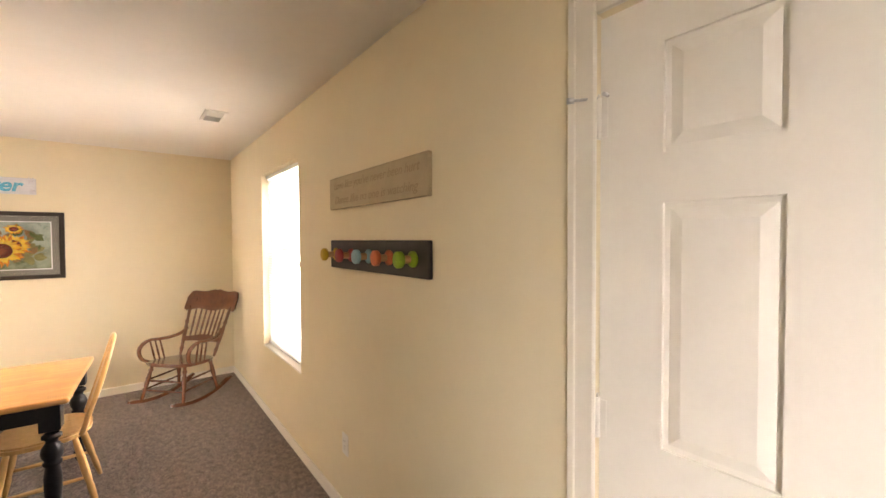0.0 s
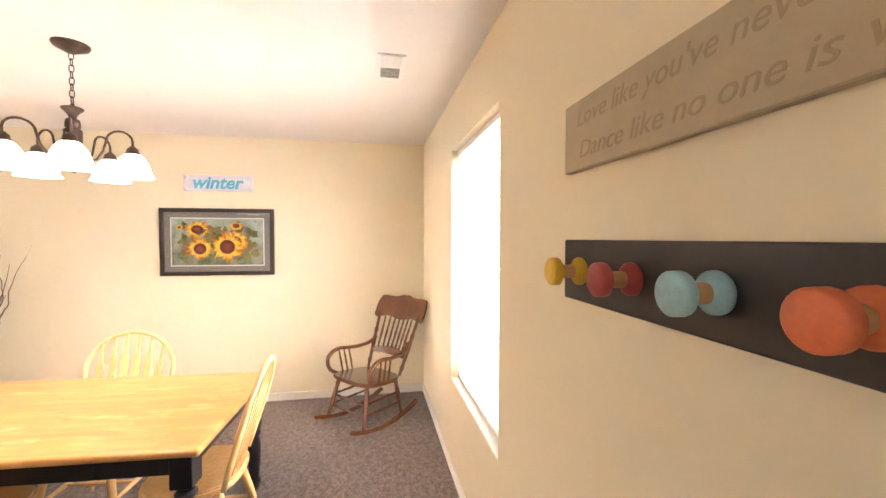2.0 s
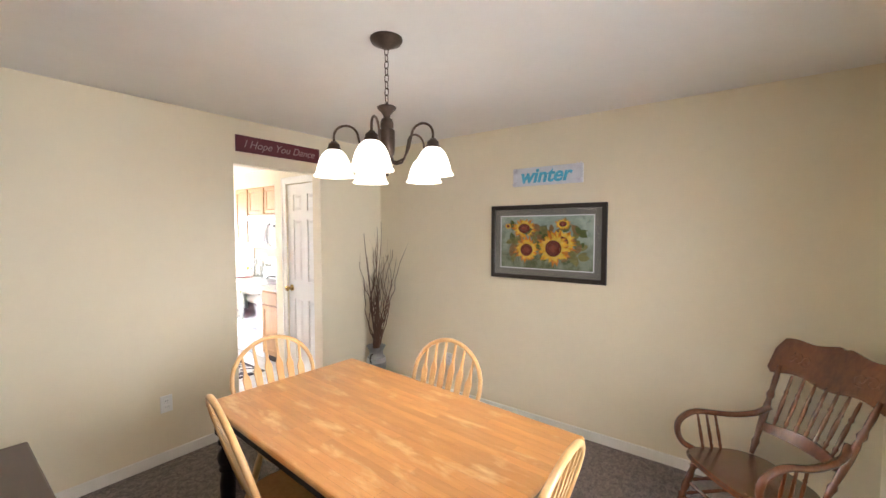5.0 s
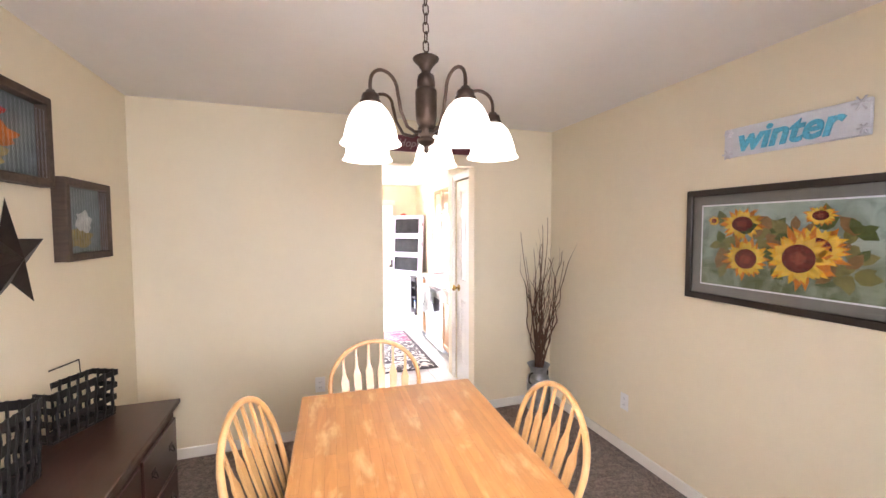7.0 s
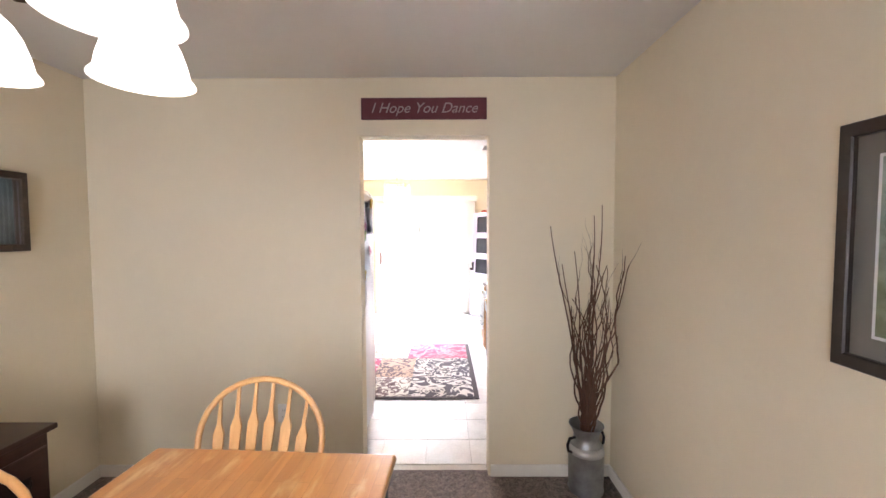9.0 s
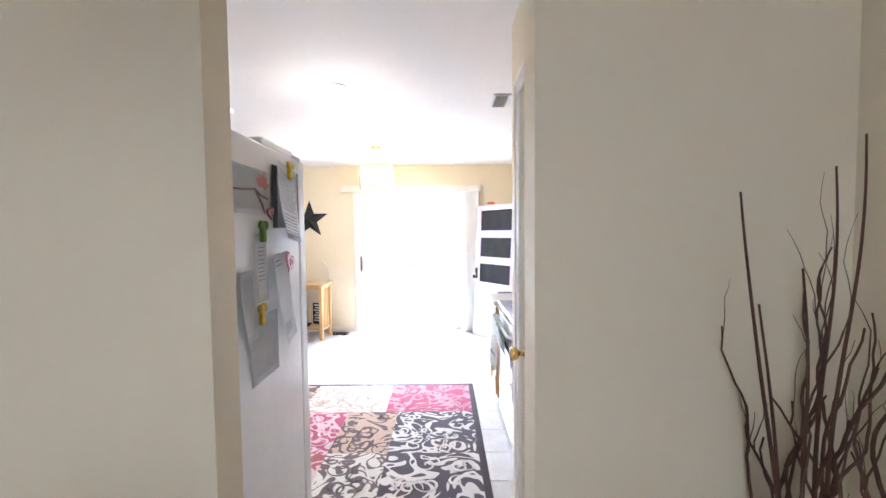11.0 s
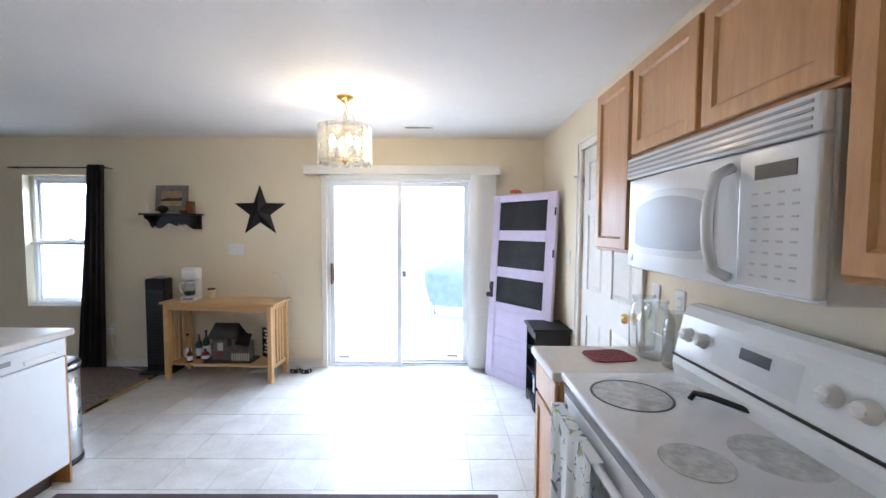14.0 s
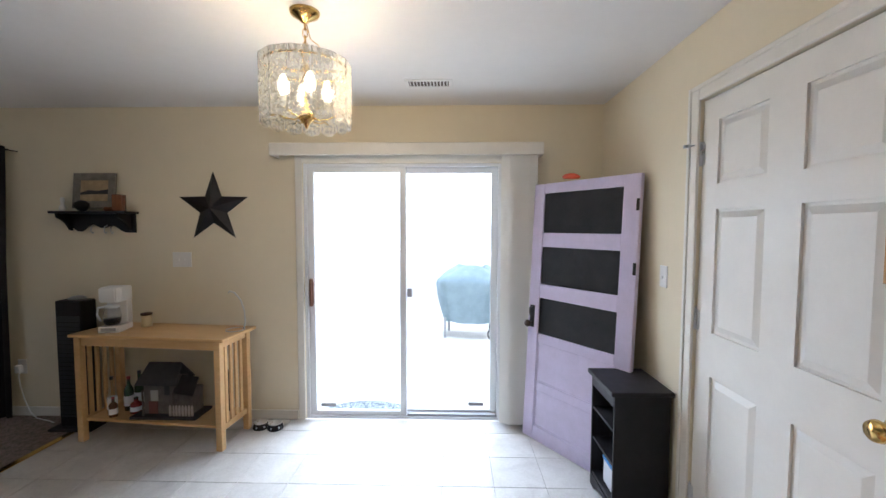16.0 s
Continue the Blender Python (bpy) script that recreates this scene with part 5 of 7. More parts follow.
def side_sheet(name, label, cat, y0, y1, z0, z1, mat, lift=0.004, curl=0.0, turn=0.0, group=""):
    """A sheet hanging on the refrigerator's side (facing +x); y runs away from the doorway."""
    ob = thing(name, label, cat, -0.47 + 0.002, (y0 + y1) / 2, (z0 + z1) / 2, 90, group=group)
    w, h = y1 - y0, z1 - z0
    bm = B()
    n = 8
    g = []
    for j in range(n + 1):
        row = []
        for i in range(n + 1):
            u, v = i / n - 0.5, j / n - 0.5
            off = lift + curl * (0.5 - v) ** 2 * (0.6 + 0.4 * (0.5 - u)) + 0.35 * curl * (0.5 - u) ** 2
            row.append(bm.verts.new((u * w, -off, v * h)))
        g.append(row)
    for j in range(n):
        for i in range(n):
            f = bm.faces.new((g[j][i], g[j][i + 1], g[j + 1][i + 1], g[j + 1][i]))
            f.smooth = True
    bmesh.ops.solidify(bm, geom=bm.faces[:], thickness=0.0006)
    bmesh.ops.rotate(bm, cent=(0, 0, 0), matrix=Matrix.Rotation(radians(turn), 3, "Y"), verts=bm.verts)
    part("sheet", bm, mat, ob)
    return ob, (lambda u, v: lift + curl * (0.5 - v) ** 2 * (0.6 + 0.4 * (0.5 - u)) + 0.35 * curl * (0.5 - u) ** 2), w, h, turn


def print_lines(sheet, rows, seed, mat=None):
    ob, fn, w, h, turn = sheet
    r = random.Random(seed)
    rot = Matrix.Rotation(radians(turn), 3, "Y")
    for v, u0, u1, t in rows:
        bm = B()
        n = 6
        a, b = [], []
        for k in range(n + 1):
            u = u0 + (u1 - u0) * k / n
            y = -fn(u, v) - 0.0012
            a.append(bm.verts.new(rot @ Vector((u * w, y, v * h - t * h))))
            b.append(bm.verts.new(rot @ Vector((u * w, y, v * h + t * h))))
        for k in range(n):
            bm.faces.new((a[k], a[k + 1], b[k + 1], b[k]))
        part("text_line", bm, mat or INK, ob)


BACKP = plain("dark_photo", (0.03, 0.03, 0.035), 0.4, vary=0.4, scale=20)
s = side_sheet("drawing", "crayon drawing of a pink blossom on a branch, on white paper", "drawing", 0.25, 0.497, 1.545, 1.70, PAPER, 0.003, 0.004)
PINK = plain("pink_crayon", (0.66, 0.28, 0.26), 0.8, vary=0.15, scale=60)
TWC = plain("taupe_crayon", (0.26, 0.21, 0.19), 0.8, vary=0.2, scale=60)
bm = B()
tube(bm, [(-0.12, -0.0066, -0.005), (-0.04, -0.0066, 0.0), (0.02, -0.0066, 0.008), (0.06, -0.0066, -0.01), (0.115, -0.0066, -0.02)], 0.004, 4)
tube(bm, [(0.03, -0.0066, 0.0), (0.07, -0.0066, -0.04), (0.09, -0.0066, -0.07)], 0.0028, 4)
part("crayon_branch", bm, TWC, s[0])
bm = B()
for a in range(5):
    petal(bm, 0.078, 0.024, radians(5 + 38 * a), 0.0, 0.05, 0.016, -0.0072 - 0.0001 * a)
part("crayon_blossom", bm, PINK, s[0])
s = side_sheet("photo_frame_magnet", "dark bordered magnet photo frame on the refrigerator", "magnet frame", 0.535, 0.79, 1.50, 1.735, PAPER, 0.004)
for u0, u1, v0, v1 in ((-0.5, -0.36, -0.5, 0.5), (-0.36, -0.1, 0.36, 0.5), (0.455, 0.5, -0.5, 0.5), (0.22, 0.455, -0.5, -0.45), (0.25, 0.455, -0.24, -0.21), (0.25, 0.455, -0.08, -0.05)):
    bm = B()
    bx(bm, u0 * 0.255, u1 * 0.255, -0.0072, -0.0052, v0 * 0.235, v1 * 0.235)
    part("border", bm, BACKP, s[0], "black printed border")
s = side_sheet("letter", "printed white letter curling away from the refrigerator", "paper", 0.525, 0.752, 1.45, 1.745, PAPER, 0.009, 0.045, 6)
print_lines(s, [(0.40 - 0.028 * k, -0.40, 0.40 - 0.05 * ((k * 7) % 3), 0.0032) for k in range(19)] + [(-0.17 - 0.045 * k, -0.42, -0.05, 0.0035) for k in range(7)] + [(-0.17 - 0.045 * k, 0.03, 0.42, 0.0035) for k in range(7)], 1)
s = side_sheet("letter", "sparsely printed white letter held by a heart magnet", "paper", 0.50, 0.668, 1.07, 1.405, PAPER, 0.008, 0.04, -3)
print_lines(s, [(0.42, -0.45, -0.05, 0.004), (0.37, -0.4, 0.05, 0.004)] + [(-0.30 - 0.03 * k, -0.42, 0.1, 0.004) for k in range(4)], 2)
s = side_sheet("note", "small white list under a green clip", "paper", 0.383, 0.47, 1.245, 1.478, PAPER, 0.005, 0.008)
print_lines(s, [(0.3 - 0.06 * k, -0.35, 0.25, 0.008) for k in range(9)], 3, plain("faint_print", (0.5, 0.5, 0.54), 0.8))
side_sheet("note", "plain white paper low on the refrigerator side", "paper", 0.27, 0.375, 1.13, 1.36, PAPER, 0.006, 0.02)
side_sheet("note", "plain white envelope under a yellow clip", "paper", 0.33, 0.55, 0.97, 1.195, PAPER, 0.004, 0.004)


def heart_shape(bm, w, y0, y1):
    pts = []
    for k in range(28):
        t = 2 * math.pi * k / 28
        pts.append((w * math.sin(t) ** 3, w * (0.82 * math.cos(t) - 0.32 * math.cos(2 * t) - 0.12 * math.cos(3 * t) - 0.05 * math.cos(4 * t))))
    plate(bm, pts, y0, y1)


def heart_magnet(y, z, w, turn):
    ob = thing("heart_magnet", "red-edged pink striped heart magnet on the refrigerator", "magnet", -0.462, y, z, 90)
    for nm, k, y0, mt in (("rim", 1.0, 0.0, plain("raspberry_rim", (0.40, 0.05, 0.08), 0.5)), ("face", 0.8, -0.004, plain("pale_pink_face", (0.74, 0.56, 0.62), 0.5)), ("small_heart", 0.38, -0.006, plain("pink_heart", (0.60, 0.15, 0.32), 0.5))):
        bm = B()
        heart_shape(bm, w * k, y0 - 0.004, y0)
        bmesh.ops.rotate(bm, cent=(0, 0, 0), matrix=Matrix.Rotation(radians(turn), 3, "Y"), verts=bm.verts)
        part(nm, bm, mt, ob)


heart_magnet(0.672, 1.362, 0.046, 25)
heart_magnet(0.505, 1.555, 0.026, -15)


def clip_magnet(y, z, mat, label, turn=0):
    ob = thing("clip_magnet", label, "magnet clip", -0.455, y, z, 90)
    for s in (-1, 1):
        bm = B()
        lathe(bm, ((0.0, 0.0), (0.013, 0.0), (0.016, 0.004), (0.016, 0.010), (0.012, 0.014), (0.0, 0.015)), 14)
        bmesh.ops.transform(bm, matrix=pose(s * 0.014, -0.004, 0.018, 90, 0, 0), verts=bm.verts)
        part("wing", bm, mat, ob)
    bm = B()
    bx(bm, -0.012, 0.012, -0.016, 0.0, -0.04, 0.012, 0.004, 2)
    part("jaw", bm, mat, ob)


YEL = plain("yellow_plastic", (0.62, 0.40, 0.02), 0.4)
clip_magnet(0.668, 1.735, YEL, "yellow plastic clip holding the letter")
clip_magnet(0.415, 1.49, plain("green_plastic", (0.13, 0.26, 0.03), 0.4), "green plastic clip on the refrigerator")
clip_magnet(0.39, 1.21, YEL, "yellow plastic clip on the refrigerator")
tray = thing("metal_bowl", "polished steel bowl lying on the refrigerator", "bowl", -0.64, 0.33, 1.805)
bm = B()
lathe(bm, ((0.0, 0.0), (0.06, 0.0), (0.10, 0.03), (0.125, 0.075), (0.135, 0.08), (0.128, 0.083), (0.122, 0.078), (0.096, 0.035), (0.058, 0.006), (0.0, 0.006)), 28)
part("bowl", bm, STEEL, tray)


# ---- cabinets, worktops ----
def cab_door(parent, x, y0, y1, z0, z1, label="framed honey oak door"):
    """A framed door on a front that faces -x."""
    bm = B()
    t = 0.052
    ring(bm, 0, y1 - y0, z0, z1, t, -0.018, 0.0, 0.008)
    bmesh.ops.transform(bm, matrix=pose(x - 0.001, y1, 0, 0, 0, -90), verts=bm.verts)
    d = part("door", bm, OAK, parent, label)
    bm = B()
    bx(bm, x - 0.010, x - 0.0015, y0 + t - 0.002, y1 - t + 0.002, z0 + t - 0.002, z1 - t + 0.002)
    part("panel", bm, OAK, d)
    return d


def upper(y0, y1, z0, z1, doors, label):
    ob = thing("wall_cabinet", label, "cabinet", group="oak wall cabinets")
    bm = B()
    bx(bm, 0.87, XK, y0, y1, z0, z1, 0.002)
    part("body", bm, OAK, ob)
    n = doors
    for k in range(n):
        a, b = y0 + (y1 - y0) * k / n, y0 + (y1 - y0) * (k + 1) / n
        d = cab_door(ob, 0.869, a + 0.012, b - 0.012, z0 + 0.014, z1 - 0.014)


upper(2.262, 2.61, 1.40, 2.14, 1, "honey oak wall cabinet beside the microwave")
upper(1.425, 2.257, 1.775, 2.14, 2, "short honey oak wall cabinet above the microwave")
upper(0.975, 1.42, 1.40, 2.14, 1, "honey oak wall cabinet next to the pantry")


def lower(y0, y1, label):
    ob = thing("base_cabinet", label, "cabinet", group="oak base cabinets")
    bm = B()
    bx(bm, 0.60, XK - 0.002, y0, y1, 0.10, 0.868, 0.002)
    part("body", bm, OAK, ob)
    bm = B()
    bx(bm, 0.66, XK - 0.01, y0 + 0.002, y1 - 0.002, 0.0, 0.10)
    part("toe_kick", bm, BARNW, ob)
    bm = B()
    bx(bm, 0.581, 0.599, y0 + 0.014, y1 - 0.014, 0.71, 0.85, 0.005)
    part("drawer", bm, OAK, ob)
    cab_door(ob, 0.60, y0 + 0.014, y1 - 0.014, 0.125, 0.69)


lower(2.27, 2.625, "honey oak base cabinet with drawer at the counter end")
lower(0.985, 1.455, "honey oak base cabinet with drawer between pantry and range")
for y0, y1 in ((2.262, 2.645), (0.975, 1.462)):
    ob = thing("worktop", "pale laminate worktop beside the range", "counter")
    bm = B()
    bx(bm, 0.562, XK - 0.001, y0, y1, 0.870, 0.910, 0.010, 3)
    part("top", bm, LAMIN, ob)
    bm = B()
    bx(bm, XK - 0.02, XK - 0.001, y0, y1, 0.911, 0.99, 0.004)
    part("backsplash", bm, LAMIN, ob)

# ---- range ----
rg = thing("range", "white electric range with smooth white glass cooktop", "stove", 0, 1.468, 0)
RW = 0.788
bm = B()
bx(bm, 0.63, XK - 0.03, 0.004, RW - 0.004, 0.03, 0.885, 0.004)
part("body", bm, ENAMEL, rg)
bm = B()
bx(bm, 0.595, XK - 0.10, 0.0, RW, 0.888, 0.918, 0.009, 3)
top = part("cooktop", bm, plain("white_ceramic_glass", (0.66, 0.66, 0.66), 0.06, vary=0.04, scale=9, relief=0.0, coat=0.5), rg, "smooth white glass cooktop with grey marks")
m, nt, p, co = start("burner_haze", 0.2)
nt.links.new(ramp(nt, texnoise(nt, co, 30, 5), (0.40, 0.40, 0.38), (0.58, 0.58, 0.57)), p.inputs["Base Color"])
BURN = m
CHAR = plain("charred_ring", (0.05, 0.05, 0.05), 0.4, vary=0.6, scale=60)
for x, y, r, dark in ((0.775, 0.565, 0.132, 1), (0.745, 0.165, 0.083, 0), (0.985, 0.60, 0.08, 2), (0.975, 0.19, 0.11, 2)):
    bm = B()
    lathe(bm, ((0.0, 0.9188), (r, 0.9188)), 40, x, y)
    bmesh.ops.recalc_face_normals(bm, faces=bm.faces)
    part("burner", bm, BURN, top)
    if dark < 2:
        bm = B()
        w = 0.0045 if dark else 0.0018
        lathe(bm, ((r - w, 0.9188), (r - w, 0.9194), (r + w, 0.9194), (r + w, 0.9188)), 48, x, y)
        part("burner_ring", bm, CHAR if dark else BURN, top)
bm = B()
prof = [(1.055, 0.918), (1.045, 0.965), (1.085, 1.16), (1.105, 1.195), (1.135, 1.205), (1.165, 1.20), (1.165, 0.918)]
plate(bm, prof, 0.0, RW)
bmesh.ops.bevel(bm, geom=[e for e in bm.edges if abs(e.verts[0].co.y - e.verts[1].co.y) < 1e-6], offset=0.006, segments=2, affect="EDGES")
bg = part("control_panel", bm, ENAMEL, rg, "sloped white control backguard")
bm = B()
bx(bm, 1.0465, 1.058, 0.0, RW, 0.996, 1.004)
part("vent_gap", bm, DARKG, bg)


def on_panel(y, z):
    f = (z - 0.965) / 0.195
    return Vector((1.045 + 0.04 * f, y, z))


for y, z in ((RW - 0.07, 1.09), (RW - 0.155, 1.09), (0.07, 1.09), (0.155, 1.09)):
    bm = B()
    lathe(bm, ((0.028, 0.0), (0.028, 0.006), (0.023, 0.010), (0.021, 0.028), (0.016, 0.032), (0.0, 0.033)), 20)
    bx(bm, -0.004, 0.004, -0.020, 0.020, 0.030, 0.036, 0.001)
    bmesh.ops.transform(bm, matrix=Matrix.Translation(on_panel(y, z)) @ pose(0, 0, 0, 0, -78.5, 0), verts=bm.verts)
    part("knob", bm, PLASTIC, bg)
for y0, y1, z0, z1, mt, nm in ((0.24, 0.58, 1.03, 1.135, plain("panel_grey", (0.62, 0.63, 0.64), 0.3), "display_panel"), (0.34, 0.46, 1.085, 1.12, DARKG, "clock_window"), (0.36, 0.44, 1.005, 1.02, STEEL, "badge")):
    bm = B()
    d = 0.0012 if nm == "display_panel" else 0.0025
    v = [bm.verts.new(on_panel(y, z) + Vector((-d, 0, d * 0.2))) for y, z in ((y0, z0), (y1, z0), (y1, z1), (y0, z1))]
    bm.faces.new(v)
    part(nm, bm, mt, bg)
bm = B()
bx(bm, 0.605, 0.632, 0.012, RW - 0.012, 0.20, 0.845, 0.010, 2)
od = part("oven_door", bm, ENAMEL, rg)
bm = B()
bx(bm, 0.6035, 0.6048, 0.14, RW - 0.14, 0.35, 0.68, 0.0005)
part("oven_window", bm, plain("oven_glass", (0.16, 0.15, 0.18), 0.08, coat=0.5), od, "dark tinted oven window")
bm = B()
tube(bm, [(0.604, 0.05, 0.80), (0.566, 0.075, 0.805), (0.560, RW / 2, 0.808), (0.566, RW - 0.075, 0.805), (0.604, RW - 0.05, 0.80)], 0.013, 10)
part("handle", bm, ENAMEL, od, "long white oven door handle")
bm = B()
for k in range(4):
    bx(bm, 0.600, 0.603, 0.03, RW - 0.03, 0.849 + k * 0.009, 0.853 + k * 0.009)
part("vent_slot", bm, GREYP, rg)
bm = B()
bx(bm, 0.608, 0.632, 0.012, RW - 0.012, 0.035, 0.19, 0.008, 2)
part("drawer", bm, ENAMEL, rg)
tw = thing("dish_towel", "white dish towel with floral print hanging on the oven handle", "towel", 0.558, 1.985, 0)
m, nt, p, co = start("printed_cotton", 0.95)
c = ramp(nt, texnoise(nt, co, 16, 3, 0.5, None, 1.5), (0.72, 0.76, 0.74), (0.72, 0.76, 0.74))
c = mixc(nt, ramp(nt, texnoise(nt, co, 15, 2, 0.5, None, 1.2), (0, 0, 0), (1, 1, 1), 0.62, 0.66), c, (0.16, 0.24, 0.24))
c = mixc(nt, ramp(nt, texnoise(nt, co, 19, 2, 0.5, None, 0.6), (0, 0, 0), (1, 1, 1), 0.68, 0.71), c, (0.33, 0.40, 0.16))
c = mixc(nt, ramp(nt, texnoise(nt, co, 21, 2, 0.5, None, 2.0), (1, 1, 1), (0, 0, 0), 0.33, 0.36), c, (0.18, 0.2, 0.26))
nt.links.new(c, p.inputs["Base Color"])
bump(nt, p, texnoise(nt, co, 400, 2), 0.4)
bm = B()
g = []
for j in range(20):
    v = j / 19
    row = []
    for i in range(19):
        u = i / 18
        fold = 0.013 * math.sin(u * 15 + 0.6 * v) * (0.35 + v * 0.8) + 0.006 * math.sin(u * 31)
        zz = 0.822 - 0.36 * v * (1 - 0.10 * math.sin(u * 7))
        row.append(bm.verts.new((-0.018 - 0.008 * v - fold * (0.4 + 0.6 * v), -0.205 + 0.41 * u * (1 - 0.12 * v), zz)))
    g.append(row)
for j in range(19):
    for i in range(18):
        f = bm.faces.new((g[j][i], g[j][i + 1], g[j + 1][i + 1], g[j + 1][i]))
        f.smooth = True
part("front_fold", bm, m, tw)
bm = B()
a = [bm.verts.new((-0.018 + 0.004 * math.sin(u * 0.8), -0.205 + 0.41 * u / 18, 0.822)) for u in range(19)]
b = [bm.verts.new((0.022, -0.2 + 0.40 * u / 18, 0.822)) for u in range(19)]
c = [bm.verts.new((0.030, -0.2 + 0.40 * u / 18, 0.60)) for u in range(19)]
for k in range(18):
    bm.faces.new((a[k], a[k + 1], b[k + 1], b[k]))
    bm.faces.new((b[k], b[k + 1], c[k + 1], c[k]))
part("back_fold", bm, m, tw)

# ---- microwave ----
mw = thing("microwave", "white over-range microwave mounted under the oak cabinet", "microwave", 0.84, 1.445, 1.345)
MWW, MWH = 0.812, 0.428
bm = B()
bx(bm, 0.03, 0.332, 0.0, MWW, 0.0, MWH, 0.006, 2)
part("body", bm, ENAMEL, mw)
bm = B()
bx(bm, 0.0, 0.03, 0.002, MWW - 0.002, MWH - 0.082, MWH - 0.002, 0.008, 2)
gr = part("vent_grille", bm, ENAMEL, mw)
for k in range(4):
    bm = B()
    bx(bm, -0.0035, 0.0, 0.02, MWW - 0.02, MWH - 0.074 + k * 0.017, MWH - 0.066 + k * 0.017, 0.001)
    part("louvre", bm, GREYP, gr)
bm = B()
out = []
n = 14
for k in range(n + 1):
    u = k / n
    out.append((0.03 - 0.032 * math.sin(math.pi * (0.08 + 0.84 * u)) ** 0.6, 0.215 + (MWW - 0.217) * u))
dp = [(x, y) for x, y in out] + [(0.03, MWW - 0.002), (0.03, 0.215)]
slab(bm, dp, 0.012, MWH - 0.088)
dr = part("door", bm, ENAMEL, mw, "bowed white door")
WING = plain("microwave_screen", (0.33, 0.33, 0.34), 0.18, vary=0.06, grain=900, relief=0.2)
SEAL = plain("window_surround", (0.60, 0.60, 0.61), 0.2, vary=0.03)
for (ya, yb, za, zb, arch, dx, mt, nm) in ((0.30, MWW - 0.045, 0.065, 0.285, 0.030, -0.0045, SEAL, "window_surround"), (0.325, MWW - 0.085, 0.088, 0.262, 0.034, -0.0065, WING, "window")):
    bm = B()
    lo, hi = [], []
    for k in range(17):
        u = k / 16
        y = ya + (yb - ya) * u
        t = (y - 0.215) / (MWW - 0.217)
        x = 0.03 - 0.032 * math.sin(math.pi * (0.08 + 0.84 * t)) ** 0.6 + dx
        lo.append(bm.verts.new((x, y, za + 0.012 * (abs(2 * u - 1) ** 6))))
        hi.append(bm.verts.new((x, y, zb - arch * (2 * u - 1) ** 2)))
    for k in range(16):
        bm.faces.new((lo[k], hi[k], hi[k + 1], lo[k + 1]))
    bmesh.ops.recalc_face_normals(bm, faces=bm.faces)
    part(nm, bm, mt, dr)
bm = B()
tube(bm, [(0.006, 0.245, 0.03), (-0.035, 0.243, 0.05), (-0.052, 0.242, 0.11), (-0.056, 0.242, 0.17), (-0.052, 0.242, 0.23), (-0.035, 0.243, 0.29), (0.006, 0.245, 0.31)], 0.014, 10)
part("handle", bm, ENAMEL, dr, "arched white handle")
bm = B()
bx(bm, 0.0, 0.03, 0.002, 0.212, 0.012, MWH - 0.088, 0.006, 2)
cp = part("control_panel", bm, ENAMEL, mw)
bm = B()
bx(bm, -0.002, -0.0002, 0.05, 0.16, 0.268, 0.302)
part("display", bm, DARKG, cp)
MARKG = plain("pale_grey_print", (0.50, 0.50, 0.52), 0.4)
for i in range(4):
    for j in range(8):
        bm = B()
        bx(bm, -0.0014, -0.0002, 0.042 + i * 0.036, 0.058 + i * 0.036, 0.044 + j * 0.027, 0.049 + j * 0.027)
        part("button_mark", bm, MARKG, cp)
bm = B()
lathe(bm, ((0.0, 0.0), (0.013, 0.0), (0.013, 0.002), (0.0, 0.003)), 18)
bmesh.ops.transform(bm, matrix=pose(0.012, MWW - 0.045, 0.045, 0, -90, 0), verts=bm.verts)
part("badge", bm, STEEL, dr)

# ---- things on the counter ----
tv = thing("trivet", "red square silicone trivet lying on the counter", "trivet", 0.885, 2.475, 0.911, 8)
REDS = plain("red_silicone", (0.22, 0.03, 0.035), 0.6, vary=0.1, relief=0.1)
bm = B()
out = []
for k in range(32):
    a = 2 * math.pi * k / 32
    c, s = math.cos(a), math.sin(a)
    out.append((0.105 * math.copysign(abs(c) ** 0.45, c), 0.085 * math.copysign(abs(s) ** 0.45, s)))
slab(bm, out, 0.0, 0.006)
part("pad", bm, REDS, tv)
bm = B()
lathe(bm, ((0.004, 0.0061), (0.0065, 0.0085), (0.0, 0.009)), 8)
nub = mesh_of("nub", bm, REDS)
for i in range(8):
    for j in range(6):
        o = new("nub", nub)
        o.parent = tv
        o.location = (-0.08 + i * 0.0228, -0.06 + j * 0.024, 0)


def jar(x, y, r, h, neck, label):
    ob = thing("glass_jar", label, "jar", x, y, 0.911, group="empty jars on the counter")
    bm = B()
    t = 0.0025
    p = [(0.0, 0.003), (r * 0.85, 0.003), (r, 0.012), (r, h * 0.62), (r * 0.97, h * 0.69), (r * 0.86, h * 0.76), (neck * 1.15, h * 0.83), (neck, h * 0.87), (neck, h * 0.94), (neck * 1.12, h * 0.95), (neck * 1.12, h)]
    q = [(max(0.0, a - t), b + (t if i < 2 else 0)) for i, (a, b) in enumerate(p)]
    lathe(bm, p + list(reversed(q)), 28)
    part("body", bm, JARG, ob)
    bm = B()
    tube(bm, [(0, -neck, h * 0.9), (0, -neck - 0.03, h * 0.88), (0, -r - 0.008, h * 0.74), (0, -r * 0.9, h * 0.62)], 0.006, 8)
    part("handle", bm, JARG, ob)


